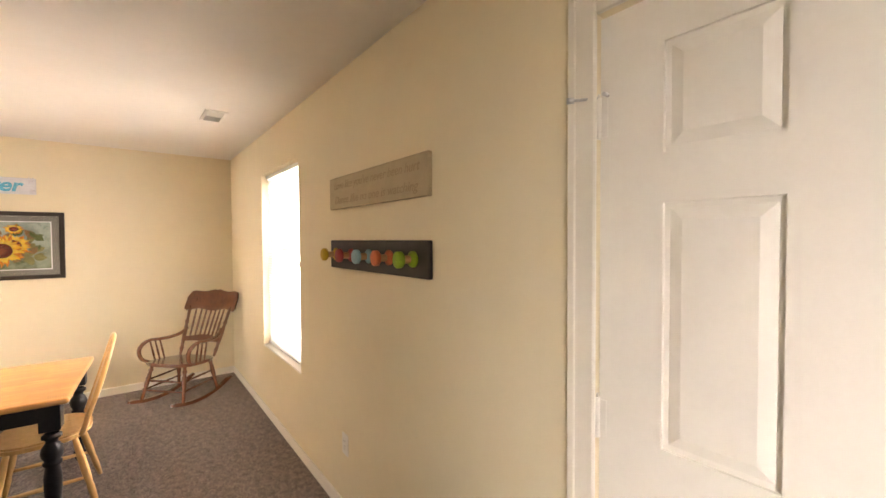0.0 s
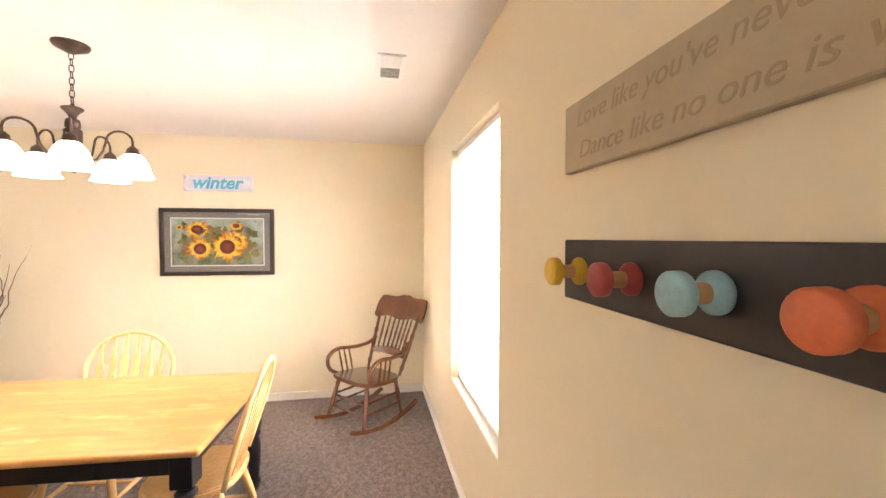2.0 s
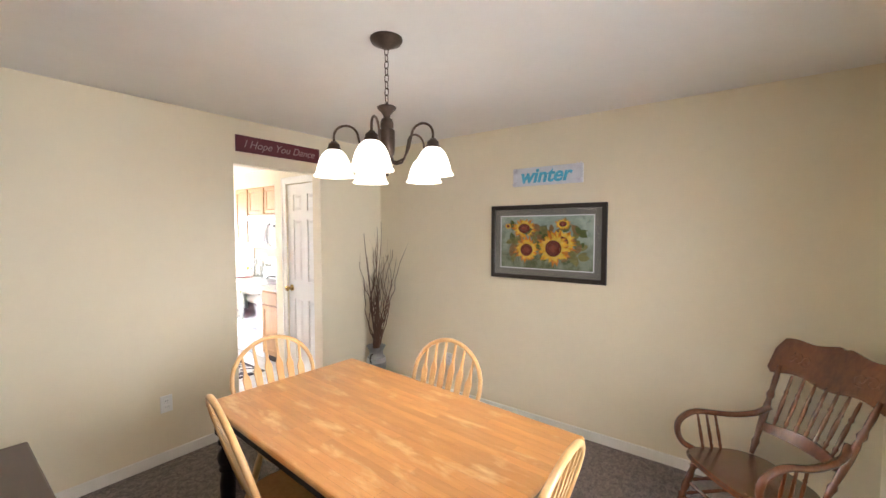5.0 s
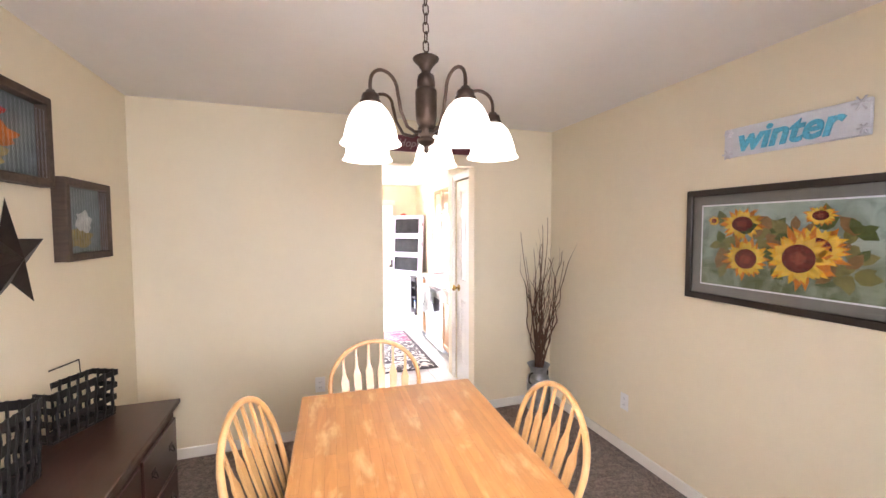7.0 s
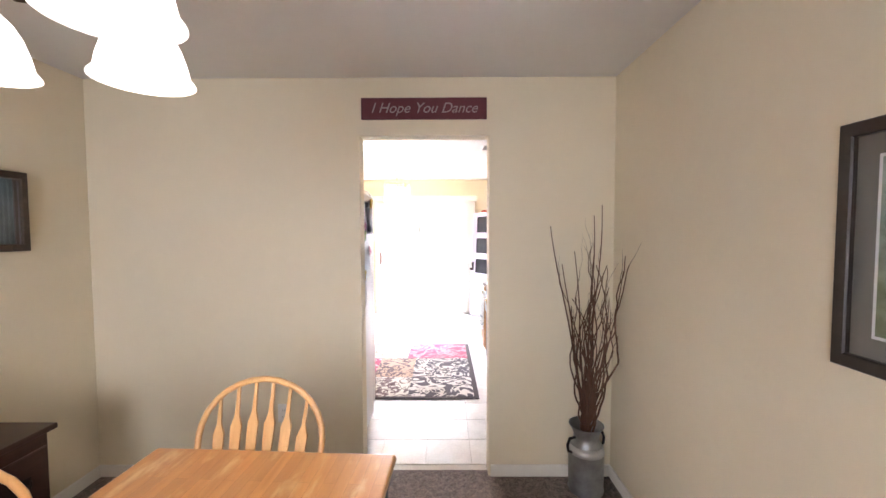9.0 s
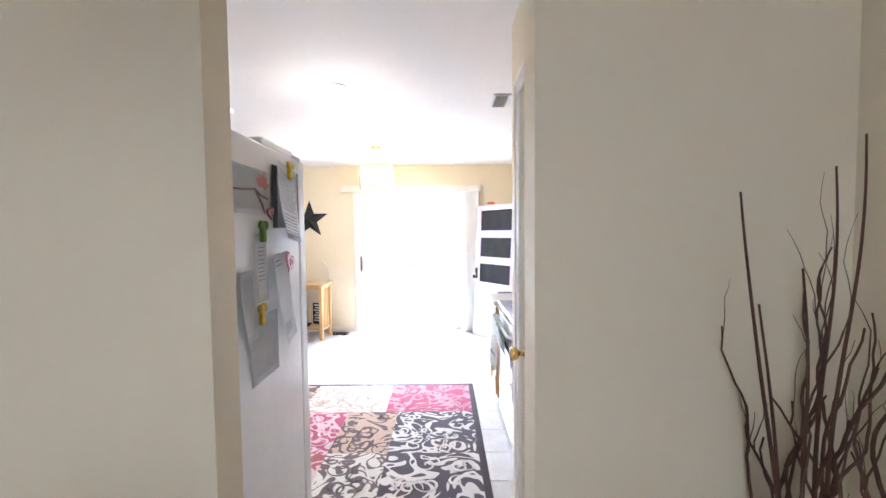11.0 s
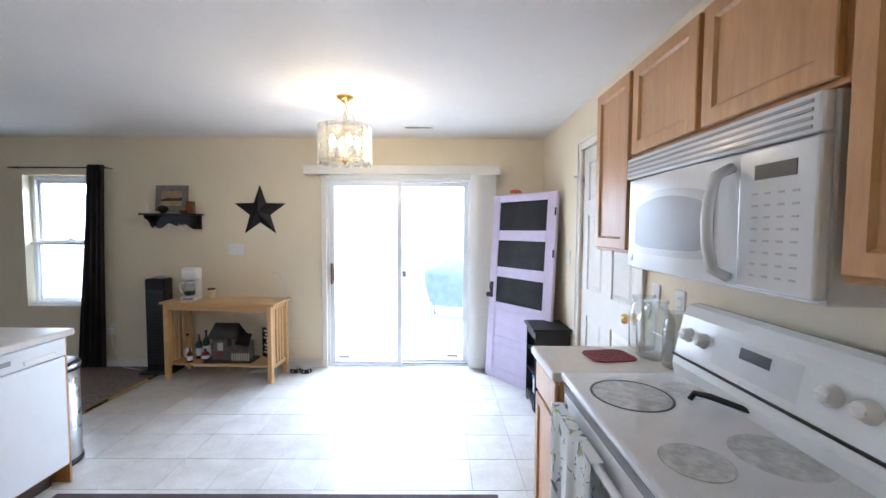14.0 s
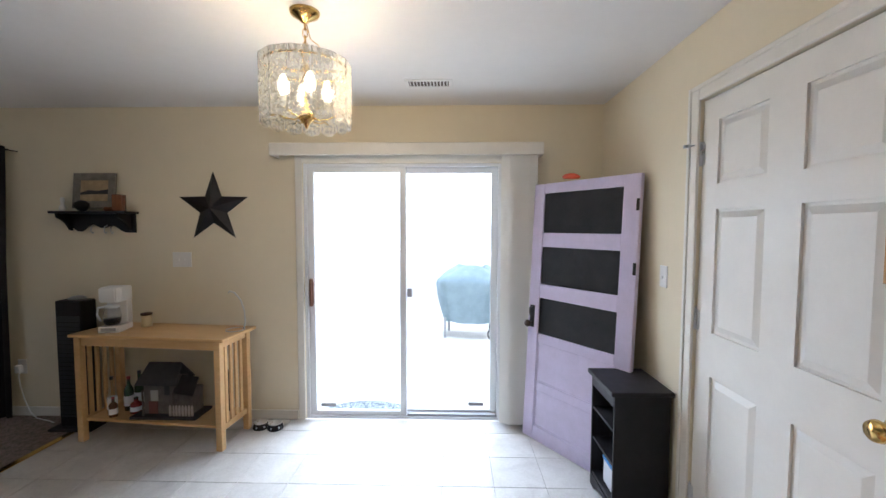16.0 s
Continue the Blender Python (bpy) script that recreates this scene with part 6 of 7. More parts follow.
jar(1.10, 2.60, 0.062, 0.262, 0.044, "slim clear glass jug standing empty by the wall")
jar(1.085, 2.455, 0.079, 0.268, 0.047, "wide clear glass jug with ring handle, empty")
jar(1.10, 2.315, 0.055, 0.24, 0.043, "small clear glass bottle beside the range")
sp = thing("serving_spoon", "black nylon serving spoon resting on the cooktop", "spoon", 0.952, 1.985, 0.921, -50)
sp.scale = (1.4, 1.4, 1.2)
bm = B()
tube(bm, [(0, 0, 0.004), (0.01, 0, 0.024), (0.04, 0, 0.026), (0.09, 0, 0.020), (0.15, 0, 0.014), (0.19, 0, 0.010)], [0.007, 0.008, 0.009, 0.008, 0.007, 0.008], 8)
part("handle", bm, DARKG, sp)
bm = B()
g = []
for i in range(9):
    u = i / 8
    w = 0.036 * math.sin(math.pi * min(1, 0.12 + 0.88 * u)) ** 0.6 + 0.004
    g.append([bm.verts.new((0.18 + 0.10 * u, w * (k / 3 - 1), 0.003 + 0.010 * (k / 3 - 1) ** 2 + 0.012 * abs(u - 0.5))) for k in range(7)])
for a, b in zip(g, g[1:]):
    for k in range(6):
        bm.faces.new((a[k], b[k], b[k + 1], a[k + 1]))
smooth(bm)
bmesh.ops.solidify(bm, geom=bm.faces[:], thickness=0.002)
part("bowl", bm, DARKG, sp)

# ---- peninsula with dishwasher ----
pen = thing("peninsula_cabinet", "peninsula base with oak end panel under pale worktop", "cabinet", -2.05, 0, 0)
bm = B()
bx(bm, -0.60, -0.03, 0.95, 2.93, 0.10, 0.868, 0.003)
part("body", bm, OAK, pen)
bm = B()
bx(bm, -0.55, -0.09, 0.95, 2.90, 0.0, 0.10)
part("toe_kick", bm, BARNW, pen)
bm = B()
bx(bm, -0.60, -0.01, 2.931, 2.945, 0.0, 0.868, 0.002)
part("end_panel", bm, OAK, pen)
dw = thing("dishwasher", "white built-in dishwasher under the peninsula worktop", "dishwasher", -2.05, 2.33, 0)
bm = B()
bx(bm, -0.029, 0.0, 0.0, 0.595, 0.12, 0.755, 0.008, 2)
part("door", bm, ENAMEL, dw)
bm = B()
bx(bm, -0.029, 0.006, 0.0, 0.595, 0.76, 0.865, 0.008, 2)
cpn = part("control_strip", bm, ENAMEL, dw)
bm = B()
bx(bm, 0.0062, 0.0085, 0.06, 0.30, 0.80, 0.825, 0.001)
part("button_row", bm, GREYP, cpn)
bm = B()
bx(bm, 0.0062, 0.010, 0.36, 0.53, 0.775, 0.80, 0.003)
part("latch", bm, PLASTIC, cpn)
wt = thing("worktop", "pale laminate worktop on the peninsula", "counter")
bm = B()
bx(bm, -2.70, -2.025, 0.95, 2.965, 0.870, 0.910, 0.010, 3)
part("top", bm, LAMIN, wt)
bar = thing("raised_bar", "white raised bar ledge behind the peninsula", "bar ledge")
bm = B()
bx(bm, -2.82, -2.702, 0.95, 2.86, 0.0, 1.03, 0.003)
part("knee_wall", bm, WALL, bar)
bm = B()
bx(bm, -2.95, -2.66, 0.95, 2.88, 1.031, 1.07, 0.010, 3)
part("ledge", bm, LAMIN, bar)
bn = thing("trash_can", "tall stainless steel trash can with black lid rim", "trash can", -2.335, 3.115, 0)
bm = B()
lathe(bm, ((0.0, 0.03), (0.135, 0.03), (0.138, 0.04), (0.138, 0.60), (0.13, 0.60), (0.13, 0.05), (0.0, 0.045)), 32)
part("body", bm, STEEL, bn)
bm = B()
lathe(bm, ((0.0, 0.0), (0.143, 0.0), (0.145, 0.012), (0.143, 0.032), (0.0, 0.032)), 32)
part("base", bm, DARKG, bn)
bm = B()
lathe(bm, ((0.142, 0.595), (0.145, 0.605), (0.143, 0.64), (0.135, 0.65), (0.12, 0.653), (0.0, 0.66)), 32)
lid = part("lid", bm, DARKG, bn, "dark plastic lid")
bm = B()
lathe(bm, ((0.1445, 0.61), (0.147, 0.615), (0.147, 0.628), (0.1445, 0.633)), 32)
part("rim", bm, STEEL, lid)

# ---- rug ----
RX0, RX1, RY0, RY1 = -2.03, 0.43, 1.105, 2.82
rug = thing("area_rug", "patchwork area rug in rose, tan and charcoal with scroll pattern", "rug", 0, 0, 0.0)
bm = B()
bx(bm, RX0, RX1, RY0, RY1, 0.004, 0.011, 0.003)
part("border", bm, plain("charcoal_border", (0.055, 0.04, 0.042), 0.95, grain=420, relief=0.5), rug, "charcoal woven border")
ROSE, TANR, CREAM, MAG, CHARC = (0.33, 0.09, 0.085), (0.46, 0.31, 0.22), (0.60, 0.56, 0.48), (0.38, 0.065, 0.12), (0.075, 0.06, 0.07)
pieces = (
    (RX0 + 0.045, -1.33, 2.22, RY1 - 0.045, ROSE, (0.07, 0.04, 0.045), 1), (-1.33, -1.02, 2.22, RY1 - 0.045, TANR, (0.09, 0.055, 0.05), 2), (-1.02, -0.32, 2.22, RY1 - 0.045, CREAM, (0.42, 0.31, 0.24), 3), (-0.32, RX1 - 0.045, 2.22, RY1 - 0.045, MAG, (0.44, 0.25, 0.28), 4),
    (RX0 + 0.045, -1.33, 1.62, 2.22, CHARC, (0.5, 0.45, 0.4), 5), (-1.33, -0.62, 1.62, 2.22, MAG, (0.55, 0.38, 0.38), 6), (-0.62, -0.22, 1.62, 2.22, TANR, (0.12, 0.08, 0.08), 7), (-0.22, RX1 - 0.045, 1.62, 2.22, CHARC, (0.60, 0.55, 0.50), 8),
    (RX0 + 0.045, -1.33, RY0 + 0.045, 1.62, TANR, (0.12, 0.08, 0.08), 9), (-1.33, -0.62, RY0 + 0.045, 1.62, ROSE, (0.55, 0.40, 0.38), 10), (-0.62, -0.22, RY0 + 0.045, 1.62, CREAM, (0.15, 0.10, 0.10), 11), (-0.22, RX1 - 0.045, RY0 + 0.045, 1.62, CHARC, (0.62, 0.57, 0.52), 12))
for a, b, c, d, g0, f0, k in pieces:
    bm = B()
    bx(bm, a, b, c, d, 0.010, 0.0135)
    part("patch", bm, scroll_mat("patch_pile", g0, f0, k, 3.6, 0.06), rug)


def swirl(cx, cy, r, turns, a0, s):
    return [(cx + s * r * (1 - k / 30) * math.cos(a0 + s * turns * 6.28 * k / 30), cy + r * (1 - k / 30) * math.sin(a0 + s * turns * 6.28 * k / 30), 0.0136) for k in range(26)]


rng = random.Random(21)
for a, b, c, d, g0, f0, k in pieces:
    fm = plain("scroll_yarn", f0, 0.95, grain=420, relief=0.4)
    bm = B()
    for j in range(9):
        r = rng.uniform(0.05, 0.085)
        cx, cy = rng.uniform(a + r, max(a + r, b - r)), rng.uniform(c + r, max(c + r, d - r))
        pts = swirl(cx, cy, r, 1.2, rng.uniform(0, 6.28), rng.choice((-1, 1)))
        pts = [(min(b - 0.01, max(a + 0.01, x)), min(d - 0.01, max(c + 0.01, y)), z) for x, y, z in pts]
        tube(bm, pts, [0.004 + 0.008 * math.sin(math.pi * q / 25) for q in range(26)], 4)
    for v in bm.verts:
        v.co.z = 0.0137 + (0.0006 if v.co.z > 0.0136 else 0)
    tagged(part("scroll", bm, fm, rug), kind="stuff")

# ---- dining nook: bench, coffee maker and so on ----
be = thing("console_bench", "blond wooden console table with slatted ends and low shelf", "console table", -1.985, 4.63, 0, -5)
be.scale = (1.02, 1.0, 1.0)
bm = B()
bx(bm, -0.62, 0.52, -0.20, 0.19, 0.748, 0.772, 0.008, 2)
part("top", bm, BENCHW, be)
for x in (-0.565, 0.465):
    for y in (-0.165, 0.135):
        bm = B()
        bx(bm, x - 0.022, x + 0.022, y - 0.022, y + 0.022, 0.0, 0.748, 0.003)
        part("leg", bm, BENCHW, be)
    bm = B()
    bx(bm, x - 0.011, x + 0.011, -0.143, 0.113, 0.70, 0.745, 0.002)
    part("end_rail", bm, BENCHW, be)
    bm = B()
    bx(bm, x - 0.011, x + 0.011, -0.143, 0.113, 0.125, 0.165, 0.002)
    part("end_rail", bm, BENCHW, be)
    for k in range(4):
        bm = B()
        bx(bm, x - 0.007, x + 0.007, -0.112 + k * 0.055, -0.084 + k * 0.055, 0.165, 0.70, 0.002)
        part("slat", bm, BENCHW, be)
for y in (-0.165, 0.135):
    bm = B()
    bx(bm, -0.543, 0.443, y - 0.009, y + 0.009, 0.69, 0.747, 0.002)
    part("apron", bm, BENCHW, be)
bm = B()
bx(bm, -0.543, 0.443, -0.16, 0.13, 0.145, 0.163, 0.002)
part("shelf", bm, BENCHW, be)

cm = thing("coffee_maker", "white drip coffee maker with glass carafe on the console", "coffee maker", -2.385, 4.61, 0.773, 12)
cm.scale = (0.84, 0.9, 1.08)
bm = B()
bx(bm, -0.082, 0.082, -0.10, 0.09, 0.0, 0.045, 0.010, 2)
part("base", bm, PLASTIC, cm)
bm = B()
bx(bm, -0.08, 0.08, 0.02, 0.09, 0.045, 0.21, 0.008, 2)
part("tower", bm, PLASTIC, cm)
bm = B()
slab(bm, [(-0.085, 0.09), (-0.085, -0.06), (-0.06, -0.10), (0.06, -0.10), (0.085, -0.06), (0.085, 0.09)], 0.20, 0.295)
bmesh.ops.bevel(bm, geom=bm.edges[:], offset=0.008, segments=2, affect="EDGES")
part("brew_basket", bm, PLASTIC, cm)
bm = B()
lathe(bm, ((0.0, 0.05), (0.05, 0.05), (0.06, 0.07), (0.062, 0.11), (0.05, 0.155), (0.045, 0.165), (0.048, 0.172)), 24, 0, -0.045)
car = part("carafe", bm, JARG, cm, "clear glass carafe")
bm = B()
tube(bm, [(-0.04, -0.06, 0.168), (-0.085, -0.075, 0.165), (-0.092, -0.08, 0.12), (-0.07, -0.07, 0.075)], 0.008, 8)
part("handle", bm, PLASTIC, car)
bm = B()
lathe(bm, ((0.047, 0.160), (0.052, 0.163), (0.052, 0.176), (0.0, 0.185)), 24, 0, -0.045)
part("lid", bm, PLASTIC, car)
bm = B()
lathe(bm, ((0.0, 0.052), (0.049, 0.052), (0.056, 0.07), (0.0575, 0.088), (0.0, 0.088)), 24, 0, -0.045)
part("coffee", bm, DARKG, car)
bm = B()
bx(bm, -0.055, 0.055, -0.1025, -0.1005, 0.012, 0.034)
part("control_strip", bm, GREYP, cm)
cj = thing("candle_jar", "small cream candle jar with brown lid on the console", "candle", -2.255, 4.73, 0.773)
bm = B()
lathe(bm, ((0.0, 0.0), (0.033, 0.0), (0.035, 0.004), (0.035, 0.085), (0.0, 0.085)), 20)
part("jar", bm, plain("cream_wax", (0.62, 0.48, 0.26), 0.3), cj)
bm = B()
lathe(bm, ((0.036, 0.086), (0.037, 0.09), (0.037, 0.10), (0.0, 0.102)), 20)
part("lid", bm, BARNW, cj)
st = thing("banana_stand", "chrome wire stand with curved arm on the console end", "wire stand", -1.53, 4.64, 0.773)
bm = B()
tube(bm, [(0.062 * math.cos(k * 0.3142), 0.062 * math.sin(k * 0.3142), 0.004) for k in range(21)], 0.0035, 6)
part("ring_base", bm, STEEL, st)
bm = B()
tube(bm, [(0.06, 0, 0.004), (0.075, 0, 0.06), (0.07, 0, 0.14), (0.045, 0, 0.22), (0.0, 0, 0.275), (-0.035, 0, 0.285), (-0.045, 0, 0.27)], 0.005, 6)
part("arm", bm, STEEL, st)

BIRD = plain("weathered_grey_wood", (0.12, 0.10, 0.09), 0.85, vary=0.35, scale=18, relief=0.5)
ROOFM = plain("dark_slate_roof", (0.035, 0.034, 0.036), 0.8, vary=0.3, scale=14, relief=0.4)
bh = thing("birdhouse", "rustic grey wooden birdhouse with porch and picket fence", "birdhouse", -1.99, 4.60, 0.164)
bh.scale = (1.08, 1.0, 1.12)
bm = B()
bx(bm, -0.22, 0.22, -0.10, 0.10, 0.0, 0.016, 0.002)
part("base", bm, ROOFM, bh)
bm = B()
bx(bm, -0.16, 0.06, -0.04, 0.09, 0.016, 0.235, 0.002)
bx(bm, 0.06, 0.17, -0.04, 0.08, 0.016, 0.17, 0.002)
part("wall", bm, BIRD, bh)
bm = B()
for s in (-1, 1):
    v = [bm.verts.new(p) for p in ((-0.19, 0.025 + s * 0.105, 0.215), (0.085, 0.025 + s * 0.105, 0.215), (0.06, 0.025, 0.335), (-0.16, 0.025, 0.335))]
    bm.faces.new(v)
bmesh.ops.recalc_face_normals(bm, faces=bm.faces)
bmesh.ops.solidify(bm, geom=bm.faces[:], thickness=0.010)
part("roof", bm, ROOFM, bh)
bm = B()
v = [bm.verts.new(p) for p in ((0.05, -0.07, 0.165), (0.19, -0.07, 0.145), (0.175, 0.03, 0.235), (0.06, 0.03, 0.25))]
bm.faces.new(v)
bmesh.ops.solidify(bm, geom=bm.faces[:], thickness=0.010)
part("porch_roof", bm, ROOFM, bh)
for x, z0, z1, w, mt in ((-0.085, 0.10, 0.17, 0.05, plain("pale_shutter", (0.42, 0.40, 0.37), 0.8)), (0.0, 0.14, 0.21, 0.035, DARKG)):
    bm = B()
    bx(bm, x - w / 2, x + w / 2, -0.046, -0.0405, z0, z1, 0.001)
    part("window", bm, mt, bh)
bm = B()
bx(bm, -0.125, -0.065, -0.046, -0.0405, 0.018, 0.098, 0.001)
part("door", bm, plain("faded_red_door", (0.16, 0.06, 0.05), 0.8), bh)
for k in range(8):
    bm = B()
    x = 0.03 + k * 0.021
    plate(bm, [(x, 0.016), (x + 0.013, 0.016), (x + 0.013, 0.075), (x + 0.0065, 0.088), (x, 0.075)], -0.075, -0.069)
    part("picket", bm, plain("pale_picket", (0.45, 0.38, 0.34), 0.8), bh)
for x in (-0.145, 0.055):
    bm = B()
    tube(bm, ((x, -0.07, 0.016), (x, -0.07, 0.18)), 0.006, 6)
    part("post", bm, BIRD, bh)


def bottle(x, y, r, h, mat, label, cap):
    ob = thing("bottle", label, "bottle", x, y, 0.164, group="bottles on the shelf")
    bm = B()
    lathe(bm, ((0.0, 0.0), (r, 0.0), (r, h * 0.58), (r * 0.85, h * 0.66), (r * 0.36, h * 0.76), (r * 0.34, h * 0.93), (0.0, h * 0.93)), 18)
    b = part("glass_body", bm, mat, ob)
    bm = B()
    lathe(bm, ((r * 0.40, h * 0.92), (r * 0.40, h), (0.0, h)), 14)
    part("cap", bm, cap, b)
    bm = B()
    lathe(bm, ((r + 0.0008, h * 0.14), (r + 0.0008, h * 0.44)), 18)
    part("paper_label", bm, PAPER, b)


BROWNG = plain("brown_bottle_glass", (0.10, 0.035, 0.012), 0.1, coat=0.6)
GREENG = plain("green_bottle_glass", (0.02, 0.05, 0.02), 0.1, coat=0.6)
REDCAP = plain("red_cap", (0.3, 0.03, 0.03), 0.4)
bottle(-2.43, 4.60, 0.030, 0.27, JARG, "clear glass liquor bottle on the console shelf", DARKG)
bottle(-2.355, 4.66, 0.030, 0.25, GREENG, "dark green bottle on the console shelf", REDCAP)
bottle(-2.305, 4.70, 0.032, 0.28, GREENG, "tall dark green wine bottle on the console shelf", DARKG)
bottle(-2.38, 4.55, 0.026, 0.14, BROWNG, "short amber bottle with pale label", REDCAP)
bottle(-2.27, 4.62, 0.036, 0.11, plain("red_liquid_bottle", (0.22, 0.02, 0.015), 0.15, coat=0.5), "squat red bottle on the console shelf", DARKG)
cs = thing("word_sign", "black box sign with white lettering leaning on the shelf", "sign", -1.66, 4.70, 0.164, -30)
bm = B()
bx(bm, -0.09, 0.09, -0.014, 0.014, 0.0, 0.30, 0.002)
part("board", bm, BLACKP, cs)
for k in range(7):
    bm = B()
    w = (0.06, 0.045, 0.065, 0.03, 0.06, 0.05, 0.065)[k]
    bx(bm, -w, w, -0.0152, -0.0142, 0.265 - k * 0.037, 0.283 - k * 0.037)
    part("text_bar", bm, PAPER, cs)

tower = thing("tower_speaker", "tall slim black tower fan heater on a flat base", "tower heater", -2.79, 4.74, 0)
bm = B()
bx(bm, -0.16, 0.16, -0.12, 0.12, 0.0, 0.02, 0.006, 2)
part("base", bm, BLACKP, tower)
bm = B()
bx(bm, -0.10, 0.10, -0.08, 0.05, 0.02, 0.975, 0.012, 2)
part("body", bm, BLACKP, tower)
bm = B()
bx(bm, -0.09, 0.09, -0.0835, -0.0805, 0.10, 0.86, 0.001)
gp = part("grille", bm, DARKG, tower)
for k in range(22):
    bm = B()
    bx(bm, -0.088, 0.088, -0.087, -0.0836, 0.12 + k * 0.033, 0.126 + k * 0.033)
    part("grille_bar", bm, BLACKP, gp)
bm = B()
lathe(bm, ((0.05, 0.976), (0.055, 0.985), (0.03, 0.998), (0.0, 1.0)), 16)
part("top_dial", bm, GREYP, tower)

sh = thing("wall_shelf", "black wooden bracket shelf with hooks on the cream wall", "shelf", -2.695, YN, 1.62)
sh.scale = (0.87, 1, 1)
bm = B()
bx(bm, -0.34, 0.34, -0.14, 0.0, 0.0, 0.018, 0.004, 2)
part("board", bm, BLACKP, sh)
bm = B()
pts = [(-0.31, 0.0), (0.31, 0.0)]
for k in range(21):
    u = 1 - k / 20
    x = -0.31 + 0.62 * u
    pts.append((x, -0.145 + 0.055 * math.sin(math.pi * u) ** 2 + 0.02 * math.cos(u * 18) * math.sin(math.pi * u) + (0.07 * (1 - u * 6) if u < 0.16 else 0) + (0.0 if u < 0.84 else 0.0)))
plate(bm, pts, -0.018, 0.0)
part("back_board", bm, BLACKP, sh)
for x in (-0.27, 0.27):
    bm = B()
    plate(bm, [(-0.0, 0.0), (0.125, 0.0), (0.12, -0.03), (0.08, -0.05), (0.05, -0.075), (0.02, -0.125), (0.0, -0.13)], -0.010, 0.010)
    bmesh.ops.transform(bm, matrix=pose(x, -0.012, 0, 0, 0, -90), verts=bm.verts)
    part("bracket", bm, BLACKP, sh)
for x in (-0.06, 0.06, 0.12):
    bm = B()
    tube(bm, [(x, -0.02, -0.09), (x, -0.045, -0.10), (x, -0.05, -0.135), (x, -0.035, -0.15), (x, -0.025, -0.14)], 0.004, 6)
    part("hook", bm, STEEL, sh, "small metal hook")
fp = thing("framed_picture", "small landscape photo in a grey wood frame on the shelf", "picture", -2.70, YN - 0.045, 1.795, 0, -6)
bm = B()
frame_bars(bm, 0.33, 0.27, 0.055, -0.018, 0.0, 0.003)
part("frame", bm, plain("grey_barn_frame", (0.20, 0.18, 0.155), 0.8, vary=0.25, scale=16, relief=0.3), fp)
bm = B()
bx(bm, -0.112, 0.112, -0.008, 0.0, -0.082, 0.082)
ph = part("photo", bm, plain("sepia_field", (0.38, 0.27, 0.15), 0.5, vary=0.3, scale=12), fp)
bm = B()
flat_poly(bm, [(-0.11, -0.015), (-0.05, 0.005), (0.03, 0.0), (0.11, 0.012), (0.11, -0.025), (-0.11, -0.03)], -0.0086)
part("dark_treeline", bm, DARKG, ph)
for nm, lab, cat, x, prof, mt in (("figurine", "small white ceramic figurine on the shelf", "figurine", -2.92, ((0.0, 0.0), (0.02, 0.0), (0.022, 0.03), (0.010, 0.06), (0.014, 0.075), (0.012, 0.10), (0.0, 0.105)), PLASTIC),
                                  ("ornament", "round black ornament on the shelf", "ornament", -2.77, ((0.0, 0.0), (0.025, 0.004), (0.05, 0.035), (0.048, 0.06), (0.02, 0.08), (0.0, 0.082)), BLACKP)):
    bm = B()
    lathe(bm, prof, 18)
    single(nm, bm, mt, lab, cat, x, YN - 0.09, 1.639)
bk_ = thing("wooden_block", "small brown wooden box standing on the shelf", "box", -2.49, YN - 0.08, 1.639, 12)
bm = B()
bx(bm, -0.035, 0.035, -0.03, 0.03, 0.0, 0.125, 0.004)
part("box", bm, WALNUT, bk_)
bm = B()
bx(bm, -0.10, -0.036, -0.025, 0.02, 0.0, 0.03, 0.008)
part("tray", bm, WALNUT, bk_)

for k, x in enumerate((-1.405, -1.29)):
    ob = thing("pet_bowl", "small black and steel pet bowl on the floor", "pet bowl", x, 4.735 - 0.01 * k, 0.0, group="pet bowls")
    bm = B()
    lathe(bm, ((0.0, 0.004), (0.056, 0.0), (0.058, 0.01), (0.048, 0.042), (0.044, 0.042)), 24)
    part("shell", bm, BLACKP, ob)
    bm = B()
    lathe(bm, ((0.050, 0.043), (0.053, 0.046), (0.045, 0.047), (0.038, 0.015), (0.0, 0.012)), 24)
    part("liner", bm, STEEL, ob, "steel liner")
    bm = B()
    for j in range(6):
        a = radians(60 * j + 20)
        lathe(bm, ((0.0, 0.0), (0.008, 0.0005), (0.0, 0.001)), 8)
        vs = bm.verts[-24:]
        bmesh.ops.transform(bm, matrix=pose(0.0545 * math.cos(a), 0.0545 * math.sin(a), 0.022, 0, 72, math.degrees(a)), verts=vs)
    tagged(part("spots", bm, PAPER, ob), kind="stuff")

# ---- lavender door and black cabinet ----
ang = math.degrees(math.atan2(-0.81, 0.58))
lv = new("salvaged_door")
lv.matrix_world = Matrix.Translation((0.565, 4.715, 0.0)) @ pose(0, 0, 0, 0, 0, ang) @ pose(0, 0, 0, -3.2, 0, 0)
tagged(lv, "lavender painted old door with chalkboard panels leaning in the corner", "old door")
LW, LH = 0.80, 1.835
panels = ((0.10, 0.36, 0), (0.42, 0.70, 0), (0.765, 1.02, 1), (1.12, 1.385, 1), (1.485, 1.765, 1))
bm = B()
bx(bm, 0.0, 0.095, 0.0, 0.036, 0.0, LH, 0.004)
bx(bm, LW - 0.105, LW, 0.0, 0.036, 0.0, LH, 0.004)
z = 0.0
for a, b, c in panels:
    bx(bm, 0.095, LW - 0.105, 0.001, 0.035, z, a, 0.003)
    z = b
